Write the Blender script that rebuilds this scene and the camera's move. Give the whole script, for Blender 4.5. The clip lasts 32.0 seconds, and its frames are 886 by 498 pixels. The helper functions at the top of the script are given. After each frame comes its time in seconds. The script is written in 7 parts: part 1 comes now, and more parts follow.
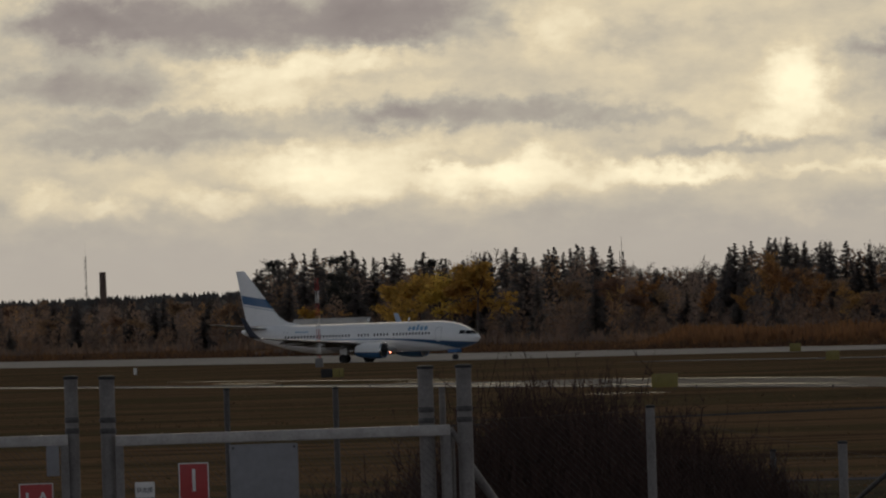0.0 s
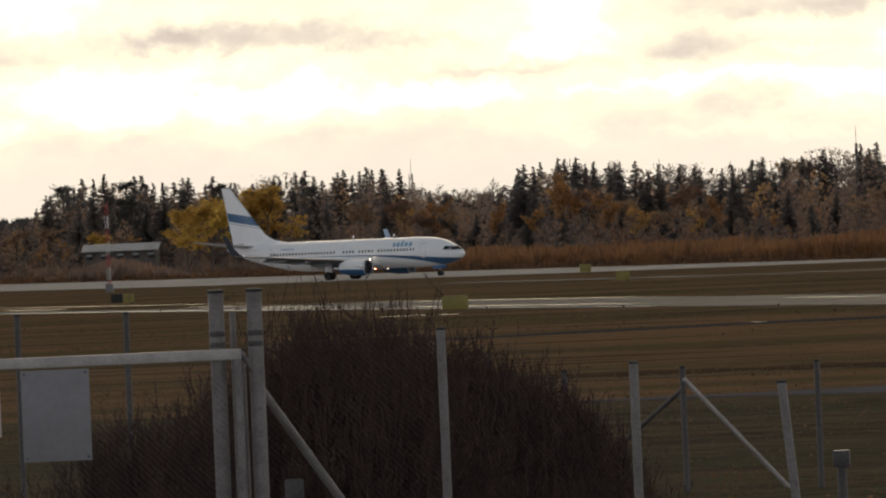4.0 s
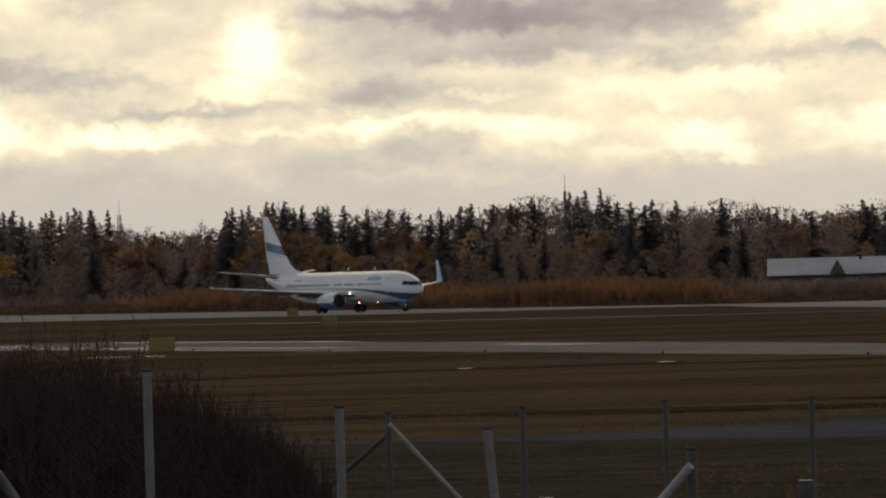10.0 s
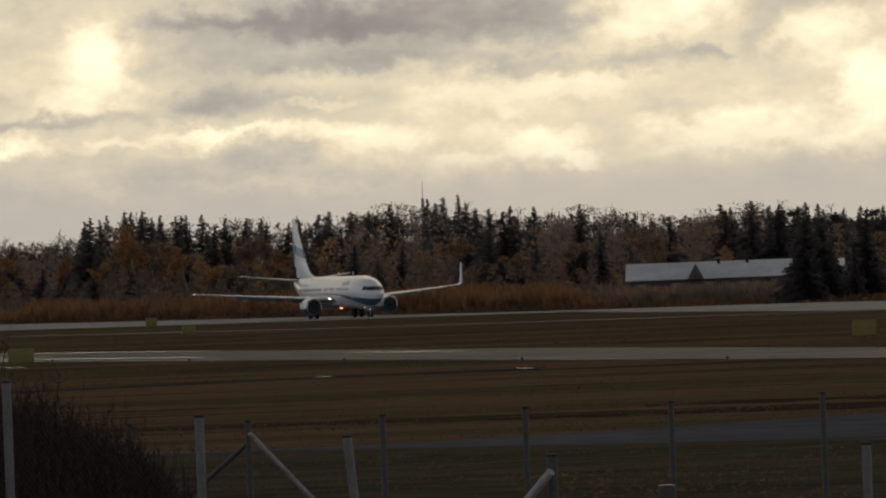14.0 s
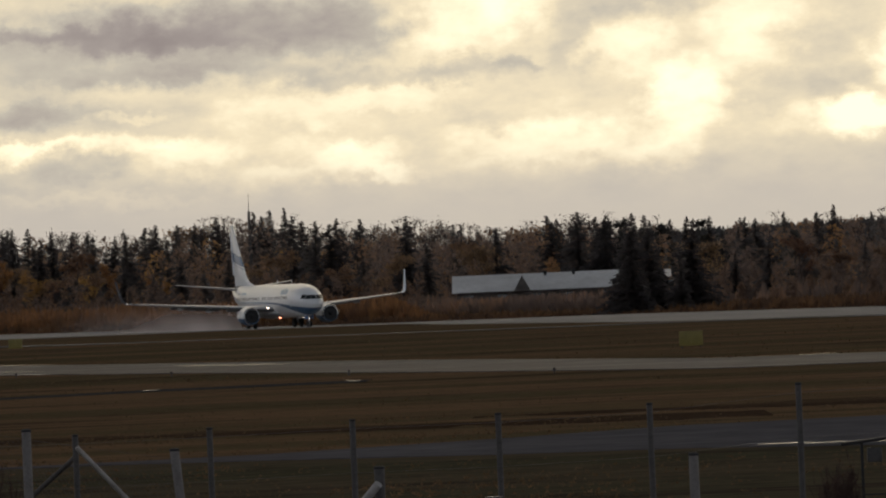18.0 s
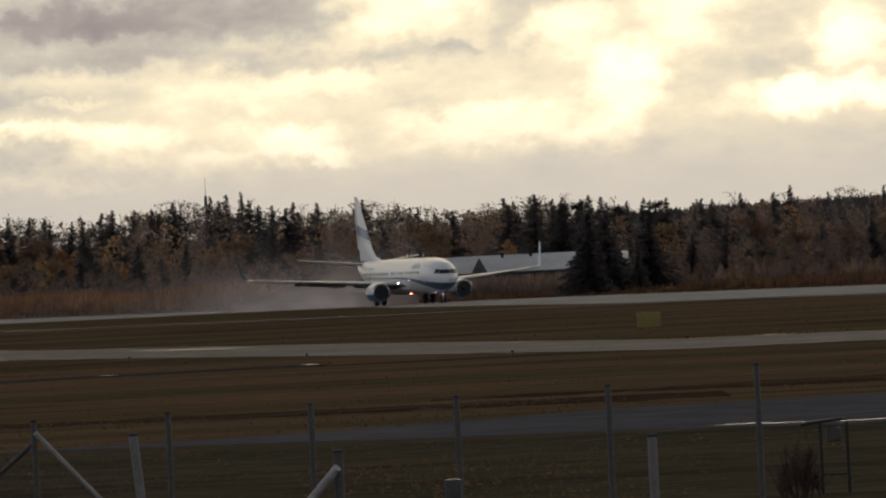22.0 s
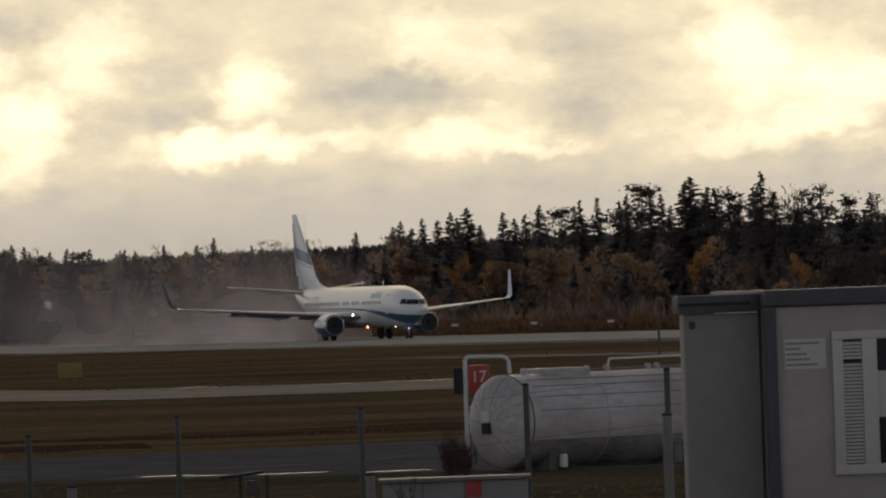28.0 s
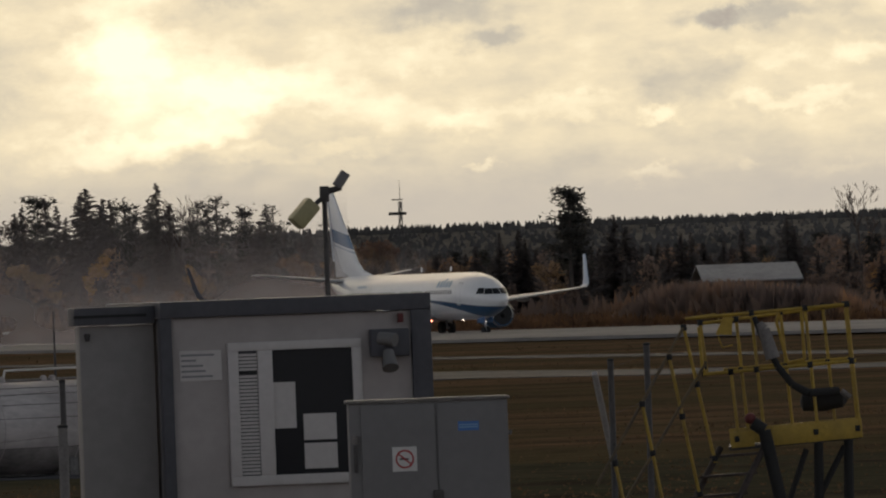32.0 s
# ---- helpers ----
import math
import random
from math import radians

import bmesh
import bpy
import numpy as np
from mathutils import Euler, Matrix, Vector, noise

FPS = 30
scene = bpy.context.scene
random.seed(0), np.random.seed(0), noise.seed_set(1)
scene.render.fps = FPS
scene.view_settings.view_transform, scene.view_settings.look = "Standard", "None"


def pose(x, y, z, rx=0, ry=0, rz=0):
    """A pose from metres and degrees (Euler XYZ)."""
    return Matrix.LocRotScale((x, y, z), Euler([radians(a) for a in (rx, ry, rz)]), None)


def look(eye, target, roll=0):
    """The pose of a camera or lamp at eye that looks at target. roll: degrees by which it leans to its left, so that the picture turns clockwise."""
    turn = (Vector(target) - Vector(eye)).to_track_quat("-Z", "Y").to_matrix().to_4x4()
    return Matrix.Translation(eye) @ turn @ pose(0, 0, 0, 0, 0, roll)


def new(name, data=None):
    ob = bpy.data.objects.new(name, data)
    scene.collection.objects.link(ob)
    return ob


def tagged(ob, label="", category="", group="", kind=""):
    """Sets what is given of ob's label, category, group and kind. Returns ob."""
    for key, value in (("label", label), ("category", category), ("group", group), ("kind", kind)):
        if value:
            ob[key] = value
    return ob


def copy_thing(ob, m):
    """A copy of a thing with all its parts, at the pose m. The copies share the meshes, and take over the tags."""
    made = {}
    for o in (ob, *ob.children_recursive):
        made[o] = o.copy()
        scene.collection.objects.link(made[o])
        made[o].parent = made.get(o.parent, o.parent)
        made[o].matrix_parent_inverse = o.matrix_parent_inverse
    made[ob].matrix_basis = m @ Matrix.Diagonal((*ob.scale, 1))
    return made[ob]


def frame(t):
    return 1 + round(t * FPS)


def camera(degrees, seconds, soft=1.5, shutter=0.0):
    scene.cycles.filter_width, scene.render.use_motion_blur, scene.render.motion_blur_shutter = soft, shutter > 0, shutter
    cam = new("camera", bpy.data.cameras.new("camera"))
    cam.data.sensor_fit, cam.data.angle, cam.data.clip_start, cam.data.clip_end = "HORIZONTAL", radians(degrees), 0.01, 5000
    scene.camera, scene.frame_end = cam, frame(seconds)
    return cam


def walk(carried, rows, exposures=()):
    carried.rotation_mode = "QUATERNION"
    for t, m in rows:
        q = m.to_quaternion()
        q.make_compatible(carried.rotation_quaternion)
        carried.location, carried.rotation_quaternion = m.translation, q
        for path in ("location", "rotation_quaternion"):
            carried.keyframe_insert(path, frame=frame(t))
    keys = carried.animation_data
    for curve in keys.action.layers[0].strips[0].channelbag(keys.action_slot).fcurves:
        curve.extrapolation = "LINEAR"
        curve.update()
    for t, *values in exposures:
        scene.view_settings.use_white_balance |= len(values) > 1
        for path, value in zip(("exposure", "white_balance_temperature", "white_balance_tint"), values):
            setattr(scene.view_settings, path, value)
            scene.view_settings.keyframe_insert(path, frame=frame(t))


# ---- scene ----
EYE = (0.0, 0.0, 4.8)
# seconds, bearing, elevation and lean of the lens in milliradians
WAY = (
    (0, -88.41, 6.3, -32.5), (0.5, -87.03, 4.89, -34.1), (1, -86.81, 9.64, -35.4), (1.5, -85.68, 9.51, -36.4), (2, -81.09, 4.96, -34.5),
    (2.5, -78.3, 1.72, -36), (3, -76.58, 1.46, -35.3), (3.5, -74.74, 0.22, -37.8), (4, -70.5, -1.01, -42.6), (4.5, -63.76, -3.66, -39.8),
    (6.5, -57.01, 0.32, -29.1), (7, -56.2, 1.2, -29.2), (7.5, -55.67, 1.53, -29.6), (8, -55, 1.53, -29), (8.5, -53.93, 1.13, -29.4),
    (9, -51.46, 0.46, -28.2), (9.5, -47.86, 0.81, -28.6), (10, -45.15, 1.89, -28.5), (10.5, -44.17, 2.89, -31.8), (11, -43.31, 2.35, -32.9),
    (11.5, -42.84, 0.45, -30.2), (12, -41.89, -0.03, -35.7), (12.5, -39.65, 0.31, -38.8), (13, -36.09, 1.56, -36.2), (13.5, -33.92, 2.29, -38.3),
    (15.5, -28.77, 1.46, -34.4), (16, -27.89, 4.26, -39.6), (16.5, -25.87, 5.25, -38.1), (17, -23.11, 4.9, -38.7), (17.5, -20.35, 3.98, -36.2),
    (18, -17.88, 2.63, -43.1), (18.5, -16.85, 2.38, -40.1), (19, -16.98, 2.63, -45.3), (19.5, -17.75, 2.21, -45.4), (20, -17.72, 1.18, -43),
    (20.5, -16.45, 1.14, -46.9), (21, -15.31, 2.35, -48.8), (21.5, -15.18, 1.97, -49.1), (22, -14.25, 0.99, -50.1), (22.5, -11.72, 0.5, -46.9),
    (23, -8.97, -0.36, -45.4), (23.5, -5.02, -1.38, -43), (24, -1.22, -1.23, -45.1), (24.5, 2.77, -0.37, -42.8), (26.5, 19.67, 0.93, -42.1),
    (27, 29.58, 0.64, -41.2), (27.5, 29.73, 2.3, -39.2), (28, 35.69, 3.36, -35.6), (28.5, 39.24, 1.89, -32.9), (29, 46.17, 0.8, -31.6),
    (29.5, 56.78, 1.48, -25.5), (30, 63.12, 4.35, -31.9), (30.5, 68.9, 6.55, -29.5), (31, 74.96, 5.18, -30.9), (31.5, 80.11, 3.29, -32.7),
    (32, 87.87, 2.5, -37),
)

cam = camera(4.3806, 32.0, soft=2.1)


def aim(b, e, lean):
    return pose(*EYE, 90 + math.degrees(e / 1000), 0, -math.degrees(b / 1000)) @ pose(0, 0, 0, 0, 0, math.degrees(lean / 1000))


LIGHTNESS = ((0, -0.3, 6800, 14), (1, -0.5, 6850, 14), (1.6, -0.3, 6850, 14), (2.2, 0.2, 6800, 14), (3, 0.3, 6700, 14), (4, 0.8, 7150, 14), (4.5, 0.95, 7150, 14), (6.5, 0.35, 6900, 14), (9, 0.38, 6900, 14), (10, 0.15, 6750, 14), (11, 0.2, 6750, 14), (12, 0.45, 6950, 14), (13, 0.15, 6750, 14), (16, -0.2, 6900, 14), (17, -0.2, 6900, 14), (18, 0.0, 6800, 14), (19.5, 0.0, 6800, 14), (21, -0.02, 6800, 14), (22, 0.15, 6800, 14), (24, 0.42, 6950, 14), (27, 0.25, 6900, 14), (28, 0.0, 6900, 14), (29, 0.45, 6950, 14), (29.4, 0.35, 6950, 14), (30, -0.28, 7200, 14), (31, -0.08, 6950, 14), (32, 0.0, 6900, 14))
walk(cam, [(t, aim(b, e, lean)) for t, b, e, lean in WAY], LIGHTNESS)

# ---- world and sun ----
SUN_BEARING, SUN_HEIGHT = -2.0, 14.0
world = bpy.data.worlds.new("world")
scene.world = world
world.use_nodes = True
wn, wl = world.node_tree.nodes, world.node_tree.links
sky = wn.new("ShaderNodeTexSky")
sky.sky_type, sky.sun_disc = "NISHITA", False
sky.sun_elevation, sky.sun_rotation = radians(SUN_HEIGHT), radians(SUN_BEARING)
sky.dust_density, sky.air_density = 4.0, 1.5
veil = wn.new("ShaderNodeHueSaturation")     # cloud cover takes the blue out of the sky
veil.inputs["Saturation"].default_value = 0.75
wl.new(sky.outputs[0], veil.inputs["Color"])
wl.new(veil.outputs[0], wn["Background"].inputs[0])
wn["Background"].inputs[1].default_value = 0.075
sun_lamp = bpy.data.lights.new("sun", "SUN")
sun_lamp.energy, sun_lamp.angle, sun_lamp.color = 0.9, radians(12), (1.0, 0.93, 0.82)
sun = new("sun", sun_lamp)
sun.matrix_world = look((0, 0, 300), (-3000 * math.sin(radians(SUN_BEARING)), -3000 * math.cos(radians(SUN_BEARING)), 300 - 3000 * math.tan(radians(SUN_HEIGHT))))

# ---- helpers that place things to fit the camera's view ----
U, N = Vector((0.2924, -0.9563, 0)), Vector((0.9563, 0.2924, 0))   # along the runway towards us, and across it


def at(b, d, z=0.0):
    """A place by its bearing in milliradians, distance and height."""
    return Vector((d * math.sin(b / 1000), d * math.cos(b / 1000), z))


def up(e, d):
    """The height of what is seen e milliradians above the eye at distance d."""
    return EYE[2] + e * d / 1000


def along(p, s, z=0.0):
    """A place p metres across from the eye and s metres along the runway."""
    return N * p + U * s + Vector((0, 0, z))


def ease(v, a, b):
    k = min(max((v - a) / (b - a), 0), 1)
    return k * k * (3 - 2 * k)


def ground_z(x, y):
    """The bank before the fence, the flat behind it, the airfield and its slight far fall, at heights fitted to the
    camera's view.
    """
    return 1.9 - 0.9 * ease(y, 104, 140) - 1.0 * ease(y, 250, 450) - 0.2 * ease(y, 1290, 1420)


# ---- materials ----
def material(name, colour, rough=0.6, metal=0.0, vary=0.15, size=1.0, bump=0.0, second=None, coat=0.0, stretch=(1, 1, 1), spec=0.5, fine=8.0):
    """A surface with variation at two scales; second: the colour of its stains."""
    m = bpy.data.materials.new(name)
    m.use_nodes = True
    nt = m.node_tree
    n, l = nt.nodes, nt.links
    b = n["Principled BSDF"]
    b.inputs["Roughness"].default_value, b.inputs["Metallic"].default_value = rough, metal
    b.inputs["Coat Weight"].default_value = coat
    b.inputs["Specular IOR Level"].default_value = spec
    co, mp = n.new("ShaderNodeTexCoord"), n.new("ShaderNodeMapping")
    mp.inputs["Scale"].default_value = stretch
    l.new(co.outputs["Object"], mp.inputs[0])
    big, small = n.new("ShaderNodeTexNoise"), n.new("ShaderNodeTexNoise")
    big.inputs["Scale"].default_value, small.inputs["Scale"].default_value = 1.0 / size, fine / size
    big.inputs["Detail"].default_value, small.inputs["Detail"].default_value = 4, 5
    for t in (big, small):
        l.new(mp.outputs[0], t.inputs["Vector"])
    mix = n.new("ShaderNodeMix")
    mix.data_type = "RGBA"
    mix.inputs[6].default_value = (*colour, 1)
    mix.inputs[7].default_value = (*(second or tuple(c * 0.6 for c in colour)), 1)
    rise = n.new("ShaderNodeMapRange")
    rise.inputs[1].default_value, rise.inputs[2].default_value = 0.42, 0.68
    rise.inputs[4].default_value = 1.0 if second else min(vary * 3, 1)
    l.new(big.outputs[0], rise.inputs[0])
    l.new(rise.outputs[0], mix.inputs[0])
    hue = n.new("ShaderNodeHueSaturation")
    span = n.new("ShaderNodeMapRange")
    span.inputs[1].default_value, span.inputs[2].default_value = 0.3, 0.7
    span.inputs[3].default_value, span.inputs[4].default_value = 1 - vary, 1 + vary
    l.new(small.outputs[0], span.inputs[0])
    l.new(span.outputs[0], hue.inputs["Value"])
    l.new(mix.outputs[2], hue.inputs["Color"])
    l.new(hue.outputs[0], b.inputs["Base Color"])
    if bump:
        bp = n.new("ShaderNodeBump")
        bp.inputs["Strength"].default_value, bp.inputs["Distance"].default_value = bump, 0.02 * size
        l.new(small.outputs[0], bp.inputs["Height"])
        l.new(bp.outputs[0], b.inputs["Normal"])
    return m


def glow(name, colour, power):
    m = bpy.data.materials.new(name)
    m.use_nodes = True
    b = m.node_tree.nodes["Principled BSDF"]
    b.inputs["Base Color"].default_value = (*colour, 1)
    b.inputs["Emission Color"].default_value = (*colour, 1)
    b.inputs["Emission Strength"].default_value = power
    return m


def by_random(m, spread=0.35, hue_spread=0.03):
    """Varies a material from object to object."""
    n, l = m.node_tree.nodes, m.node_tree.links
    b = n["Principled BSDF"]
    src = b.inputs["Base Color"].links[0].from_socket
    info, hue, v, h = n.new("ShaderNodeObjectInfo"), n.new("ShaderNodeHueSaturation"), n.new("ShaderNodeMapRange"), n.new("ShaderNodeMapRange")
    v.inputs[3].default_value, v.inputs[4].default_value = 1 - spread, 1 + spread
    h.inputs[3].default_value, h.inputs[4].default_value = 0.5 - hue_spread, 0.5 + hue_spread
    l.new(info.outputs["Random"], v.inputs[0])
    l.new(info.outputs["Random"], h.inputs[0])
    l.new(v.outputs[0], hue.inputs["Value"])
    l.new(h.outputs[0], hue.inputs["Hue"])
    l.new(src, hue.inputs["Color"])
    l.new(hue.outputs[0], b.inputs["Base Color"])
    return m


def translucent(m, share):
    """Leaves and needles let part of the light through."""
    n, l = m.node_tree.nodes, m.node_tree.links
    b, out = n["Principled BSDF"], n["Material Output"]
    t, mix = n.new("ShaderNodeBsdfTranslucent"), n.new("ShaderNodeMixShader")
    l.new(b.inputs["Base Color"].links[0].from_socket, t.inputs["Color"])
    mix.inputs[0].default_value = share
    l.new(b.outputs[0], mix.inputs[1])
    l.new(t.outputs[0], mix.inputs[2])
    l.new(mix.outputs[0], out.inputs["Surface"])
    return m


def meadow(name, tan, olive, bare, size):
    """Rough grass in patches of two tones with bare places between, and fine mottling."""
    m = bpy.data.materials.new(name)
    m.use_nodes = True
    n, l = m.node_tree.nodes, m.node_tree.links
    b = n["Principled BSDF"]
    b.inputs["Roughness"].default_value, b.inputs["Specular IOR Level"].default_value = 1.0, 0.0
    co = n.new("ShaderNodeTexCoord")
    colour = None
    for k, (scale, tone, a, c, most) in enumerate(((1.0, olive, 0.44, 0.58, 0.95), (3.1, bare, 0.52, 0.66, 0.85), (7.5, olive, 0.50, 0.66, 0.55))):
        mp, ns, span, mix = n.new("ShaderNodeMapping"), n.new("ShaderNodeTexNoise"), n.new("ShaderNodeMapRange"), n.new("ShaderNodeMix")
        mp.inputs["Location"].default_value, mp.inputs["Scale"].default_value = (17.3 * k, 5.1 * k, 0), (0.45, 1, 1)
        ns.inputs["Scale"].default_value, ns.inputs["Detail"].default_value = scale / size, 5
        span.inputs[1].default_value, span.inputs[2].default_value, span.inputs[4].default_value = a, c, most
        mix.data_type = "RGBA"
        mix.inputs[6].default_value, mix.inputs[7].default_value = (*tan, 1), (*tone, 1)
        l.new(co.outputs["Object"], mp.inputs[0])
        l.new(mp.outputs[0], ns.inputs["Vector"])
        l.new(ns.outputs[0], span.inputs[0])
        l.new(span.outputs[0], mix.inputs[0])
        if colour:
            l.new(colour, mix.inputs[6])
        colour = mix.outputs[2]
    fine, span, hue = n.new("ShaderNodeTexNoise"), n.new("ShaderNodeMapRange"), n.new("ShaderNodeHueSaturation")
    fine.inputs["Scale"].default_value, fine.inputs["Detail"].default_value = 0.9, 6
    span.inputs[1].default_value, span.inputs[2].default_value, span.inputs[3].default_value, span.inputs[4].default_value = 0.3, 0.7, 0.72, 1.28
    l.new(co.outputs["Object"], fine.inputs["Vector"])
    l.new(fine.outputs[0], span.inputs[0])
    l.new(span.outputs[0], hue.inputs["Value"])
    l.new(colour, hue.inputs["Color"])
    l.new(hue.outputs[0], b.inputs["Base Color"])
    return m


def woodland(name, tones, size, share):
    """Leaf and twig masses whose tone drifts from tree to tree and from piece to piece."""
    m = bpy.data.materials.new(name)
    m.use_nodes = True
    n, l = m.node_tree.nodes, m.node_tree.links
    b = n["Principled BSDF"]
    b.inputs["Roughness"].default_value, b.inputs["Specular IOR Level"].default_value = 1.0, 0.0
    co, mp, ns, ramp = n.new("ShaderNodeTexCoord"), n.new("ShaderNodeMapping"), n.new("ShaderNodeTexNoise"), n.new("ShaderNodeValToRGB")
    mp.inputs["Scale"].default_value = (1, 1, 0.45)
    ns.inputs["Scale"].default_value, ns.inputs["Detail"].default_value = 1 / size, 3
    l.new(co.outputs["Object"], mp.inputs[0])
    l.new(mp.outputs[0], ns.inputs["Vector"])
    l.new(ns.outputs[0], ramp.inputs[0])
    els = ramp.color_ramp.elements
    els[0].position, els[1].position = tones[0][0], tones[-1][0]
    for p, _ in tones[1:-1]:
        els.new(p)
    for el, (_, c) in zip(els, tones):
        el.color = (*c, 1)
    geo, span, hue = n.new("ShaderNodeNewGeometry"), n.new("ShaderNodeMapRange"), n.new("ShaderNodeHueSaturation")
    span.inputs[3].default_value, span.inputs[4].default_value = 0.92, 1.08
    l.new(geo.outputs["Random Per Island"], span.inputs[0])
    l.new(span.outputs[0], hue.inputs["Value"])
    l.new(ramp.outputs[0], hue.inputs["Color"])
    l.new(hue.outputs[0], b.inputs["Base Color"])
    return translucent(m, share)


M = {}
M["grass"] = meadow("dry_grass", (0.165, 0.104, 0.060), (0.098, 0.076, 0.042), (0.062, 0.042, 0.029), 30)
M["lawn"] = meadow("olive_grass", (0.092, 0.073, 0.048), (0.068, 0.062, 0.039), (0.055, 0.042, 0.031), 15)
M["soil"] = meadow("withered_grass", (0.058, 0.038, 0.026), (0.084, 0.058, 0.036), (0.040, 0.027, 0.020), 22)
M["asphalt"] = material("wet_asphalt", (0.098, 0.094, 0.100), 1.0, vary=0.2, size=9, second=(0.125, 0.121, 0.127), spec=0.0)
M["track"] = material("old_track", (0.060, 0.056, 0.055), 1.0, vary=0.25, size=6, second=(0.075, 0.066, 0.058), spec=0.0)
M["taxi"] = material("worn_taxiway", (0.066, 0.063, 0.065), 0.75, vary=0.25, size=12, second=(0.100, 0.095, 0.097), spec=0.05)
M["runway"] = material("wet_runway", (0.235, 0.222, 0.215), 0.8, vary=0.15, size=18, second=(0.285, 0.270, 0.26), spec=0.10, stretch=(1, 0.3, 1))
M["wet"] = material("standing_water", (0.03, 0.03, 0.03), 0.22, vary=0.1, size=2, spec=0.3)
M["line"] = material("road_paint", (0.55, 0.55, 0.52), 0.7, spec=0.1, vary=0.2, size=1)
M["galv"] = material("galvanised_steel", (0.190, 0.177, 0.168), 0.65, 0.2, vary=0.2, size=0.25, second=(0.140, 0.128, 0.121))
M["pale_steel"] = material("pale_zinc_steel", (0.38, 0.36, 0.34), 0.6, 0.1, vary=0.15, size=0.3, second=(0.30, 0.28, 0.265))
M["galv_dark"] = material("weathered_steel", (0.085, 0.080, 0.078), 0.6, 0.4, vary=0.25, size=0.3)
M["wire"] = material("fence_wire", (0.11, 0.10, 0.10), 0.5, 0.6, vary=0.2, size=0.5)
M["white"] = material("aircraft_white", (0.86, 0.86, 0.86), 0.28, vary=0.03, size=3, coat=0.3)
M["blue"] = material("aircraft_blue", (0.035, 0.15, 0.36), 0.3, vary=0.06, size=2, coat=0.3)
M["lightblue"] = material("aircraft_light_blue", (0.20, 0.38, 0.55), 0.3, vary=0.06, size=2)
M["winglet"] = material("winglet_blue", (0.40, 0.51, 0.66), 0.35, vary=0.06, size=2)
M["navy"] = material("aircraft_navy", (0.040, 0.050, 0.075), 0.6, vary=0.06, size=2)
# darker copy of the wing grey, underside shade put into the colour
M["wing_shade"] = material("wing_underside_shade", (0.20, 0.20, 0.205), 0.5, vary=0.15, size=2, second=(0.15, 0.145, 0.14))
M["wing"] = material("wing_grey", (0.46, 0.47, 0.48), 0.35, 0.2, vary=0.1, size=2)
M["metal"] = material("bare_metal", (0.6, 0.6, 0.6), 0.25, 0.9, vary=0.1, size=0.5)
M["tyre"] = material("tyre_rubber", (0.022, 0.022, 0.022), 0.85, vary=0.2, size=0.4)
# near black that paints the unlit depth of the engine intakes
M["dark"] = material("intake_unlit", (0.015, 0.015, 0.017), 0.6, vary=0.1, size=0.5)
M["cabin_glass"] = material("cabin_glass", (0.012, 0.013, 0.016), 0.35, vary=0.05, size=0.5, spec=0.25)
M["glass"] = material("dark_glass", (0.02, 0.024, 0.03), 0.08, vary=0.05, size=0.5, spec=0.7)
M["strut"] = material("gear_strut", (0.35, 0.35, 0.36), 0.4, 0.5, vary=0.15, size=0.4)
M["lamp"] = glow("landing_light", (1.0, 0.86, 0.70), 6.0)
M["dim_lamp"] = glow("position_light", (1.0, 0.97, 0.9), 1.5)
M["beacon"] = glow("red_beacon", (1.0, 0.30, 0.18), 6.0)
M["tuft"] = translucent(material("grass_tufts", (0.165, 0.106, 0.062), 1.0, vary=0.3, size=8, second=(0.115, 0.088, 0.050), spec=0.0, fine=5), 0.5)
# distance haze put into the needles, twigs and wood tones: lighter and greyer
M["needle"] = translucent(by_random(material("spruce_needles", (0.150, 0.136, 0.134), 0.9, vary=0.18, size=1.5, second=(0.168, 0.144, 0.134), spec=0.0), 0.3, 0.02), 0.5)
M["pine"] = translucent(by_random(material("pine_needles", (0.110, 0.106, 0.098), 0.9, vary=0.35, size=1.5, spec=0.0), 0.3, 0.02), 0.5)
M["bark"] = material("bark", (0.10, 0.082, 0.072), 0.9, vary=0.3, size=0.6)
M["birchbark"] = material("birch_bark", (0.135, 0.118, 0.105), 0.9, vary=0.3, size=0.7, second=(0.085, 0.068, 0.06), spec=0.1)
M["leaf"] = translucent(by_random(material("autumn_leaves", (0.31, 0.190, 0.118), 0.9, vary=0.25, size=1.2, second=(0.26, 0.180, 0.134), spec=0.0), 0.25, 0.015), 0.5)
M["yellow_leaf"] = translucent(by_random(material("yellow_leaves", (0.60, 0.38, 0.095), 0.9, vary=0.3, size=1.2, second=(0.48, 0.29, 0.09), spec=0.0), 0.2, 0.015), 0.5)
M["orange_leaf"] = translucent(by_random(material("orange_leaves", (0.46, 0.255, 0.100), 0.9, vary=0.25, size=1.2, second=(0.38, 0.22, 0.11), spec=0.0), 0.2, 0.012), 0.5)
M["twig"] = translucent(by_random(material("bare_twigs", (0.138, 0.108, 0.098), 0.9, vary=0.3, size=1.0, spec=0.0), 0.3, 0.02), 0.5)
M["brush"] = woodland("brush_wood", ((0.32, (0.150, 0.117, 0.107)), (0.48, (0.215, 0.159, 0.135)), (0.62, (0.280, 0.179, 0.127)), (0.75, (0.351, 0.202, 0.114))), 12, 0.5)
M["wood_mass"] = woodland("autumn_wood", ((0.30, (0.205, 0.165, 0.152)), (0.46, (0.275, 0.205, 0.172)), (0.56, (0.325, 0.215, 0.155)), (0.66, (0.44, 0.255, 0.122)), (0.76, (0.52, 0.32, 0.11))), 15, 0.5)
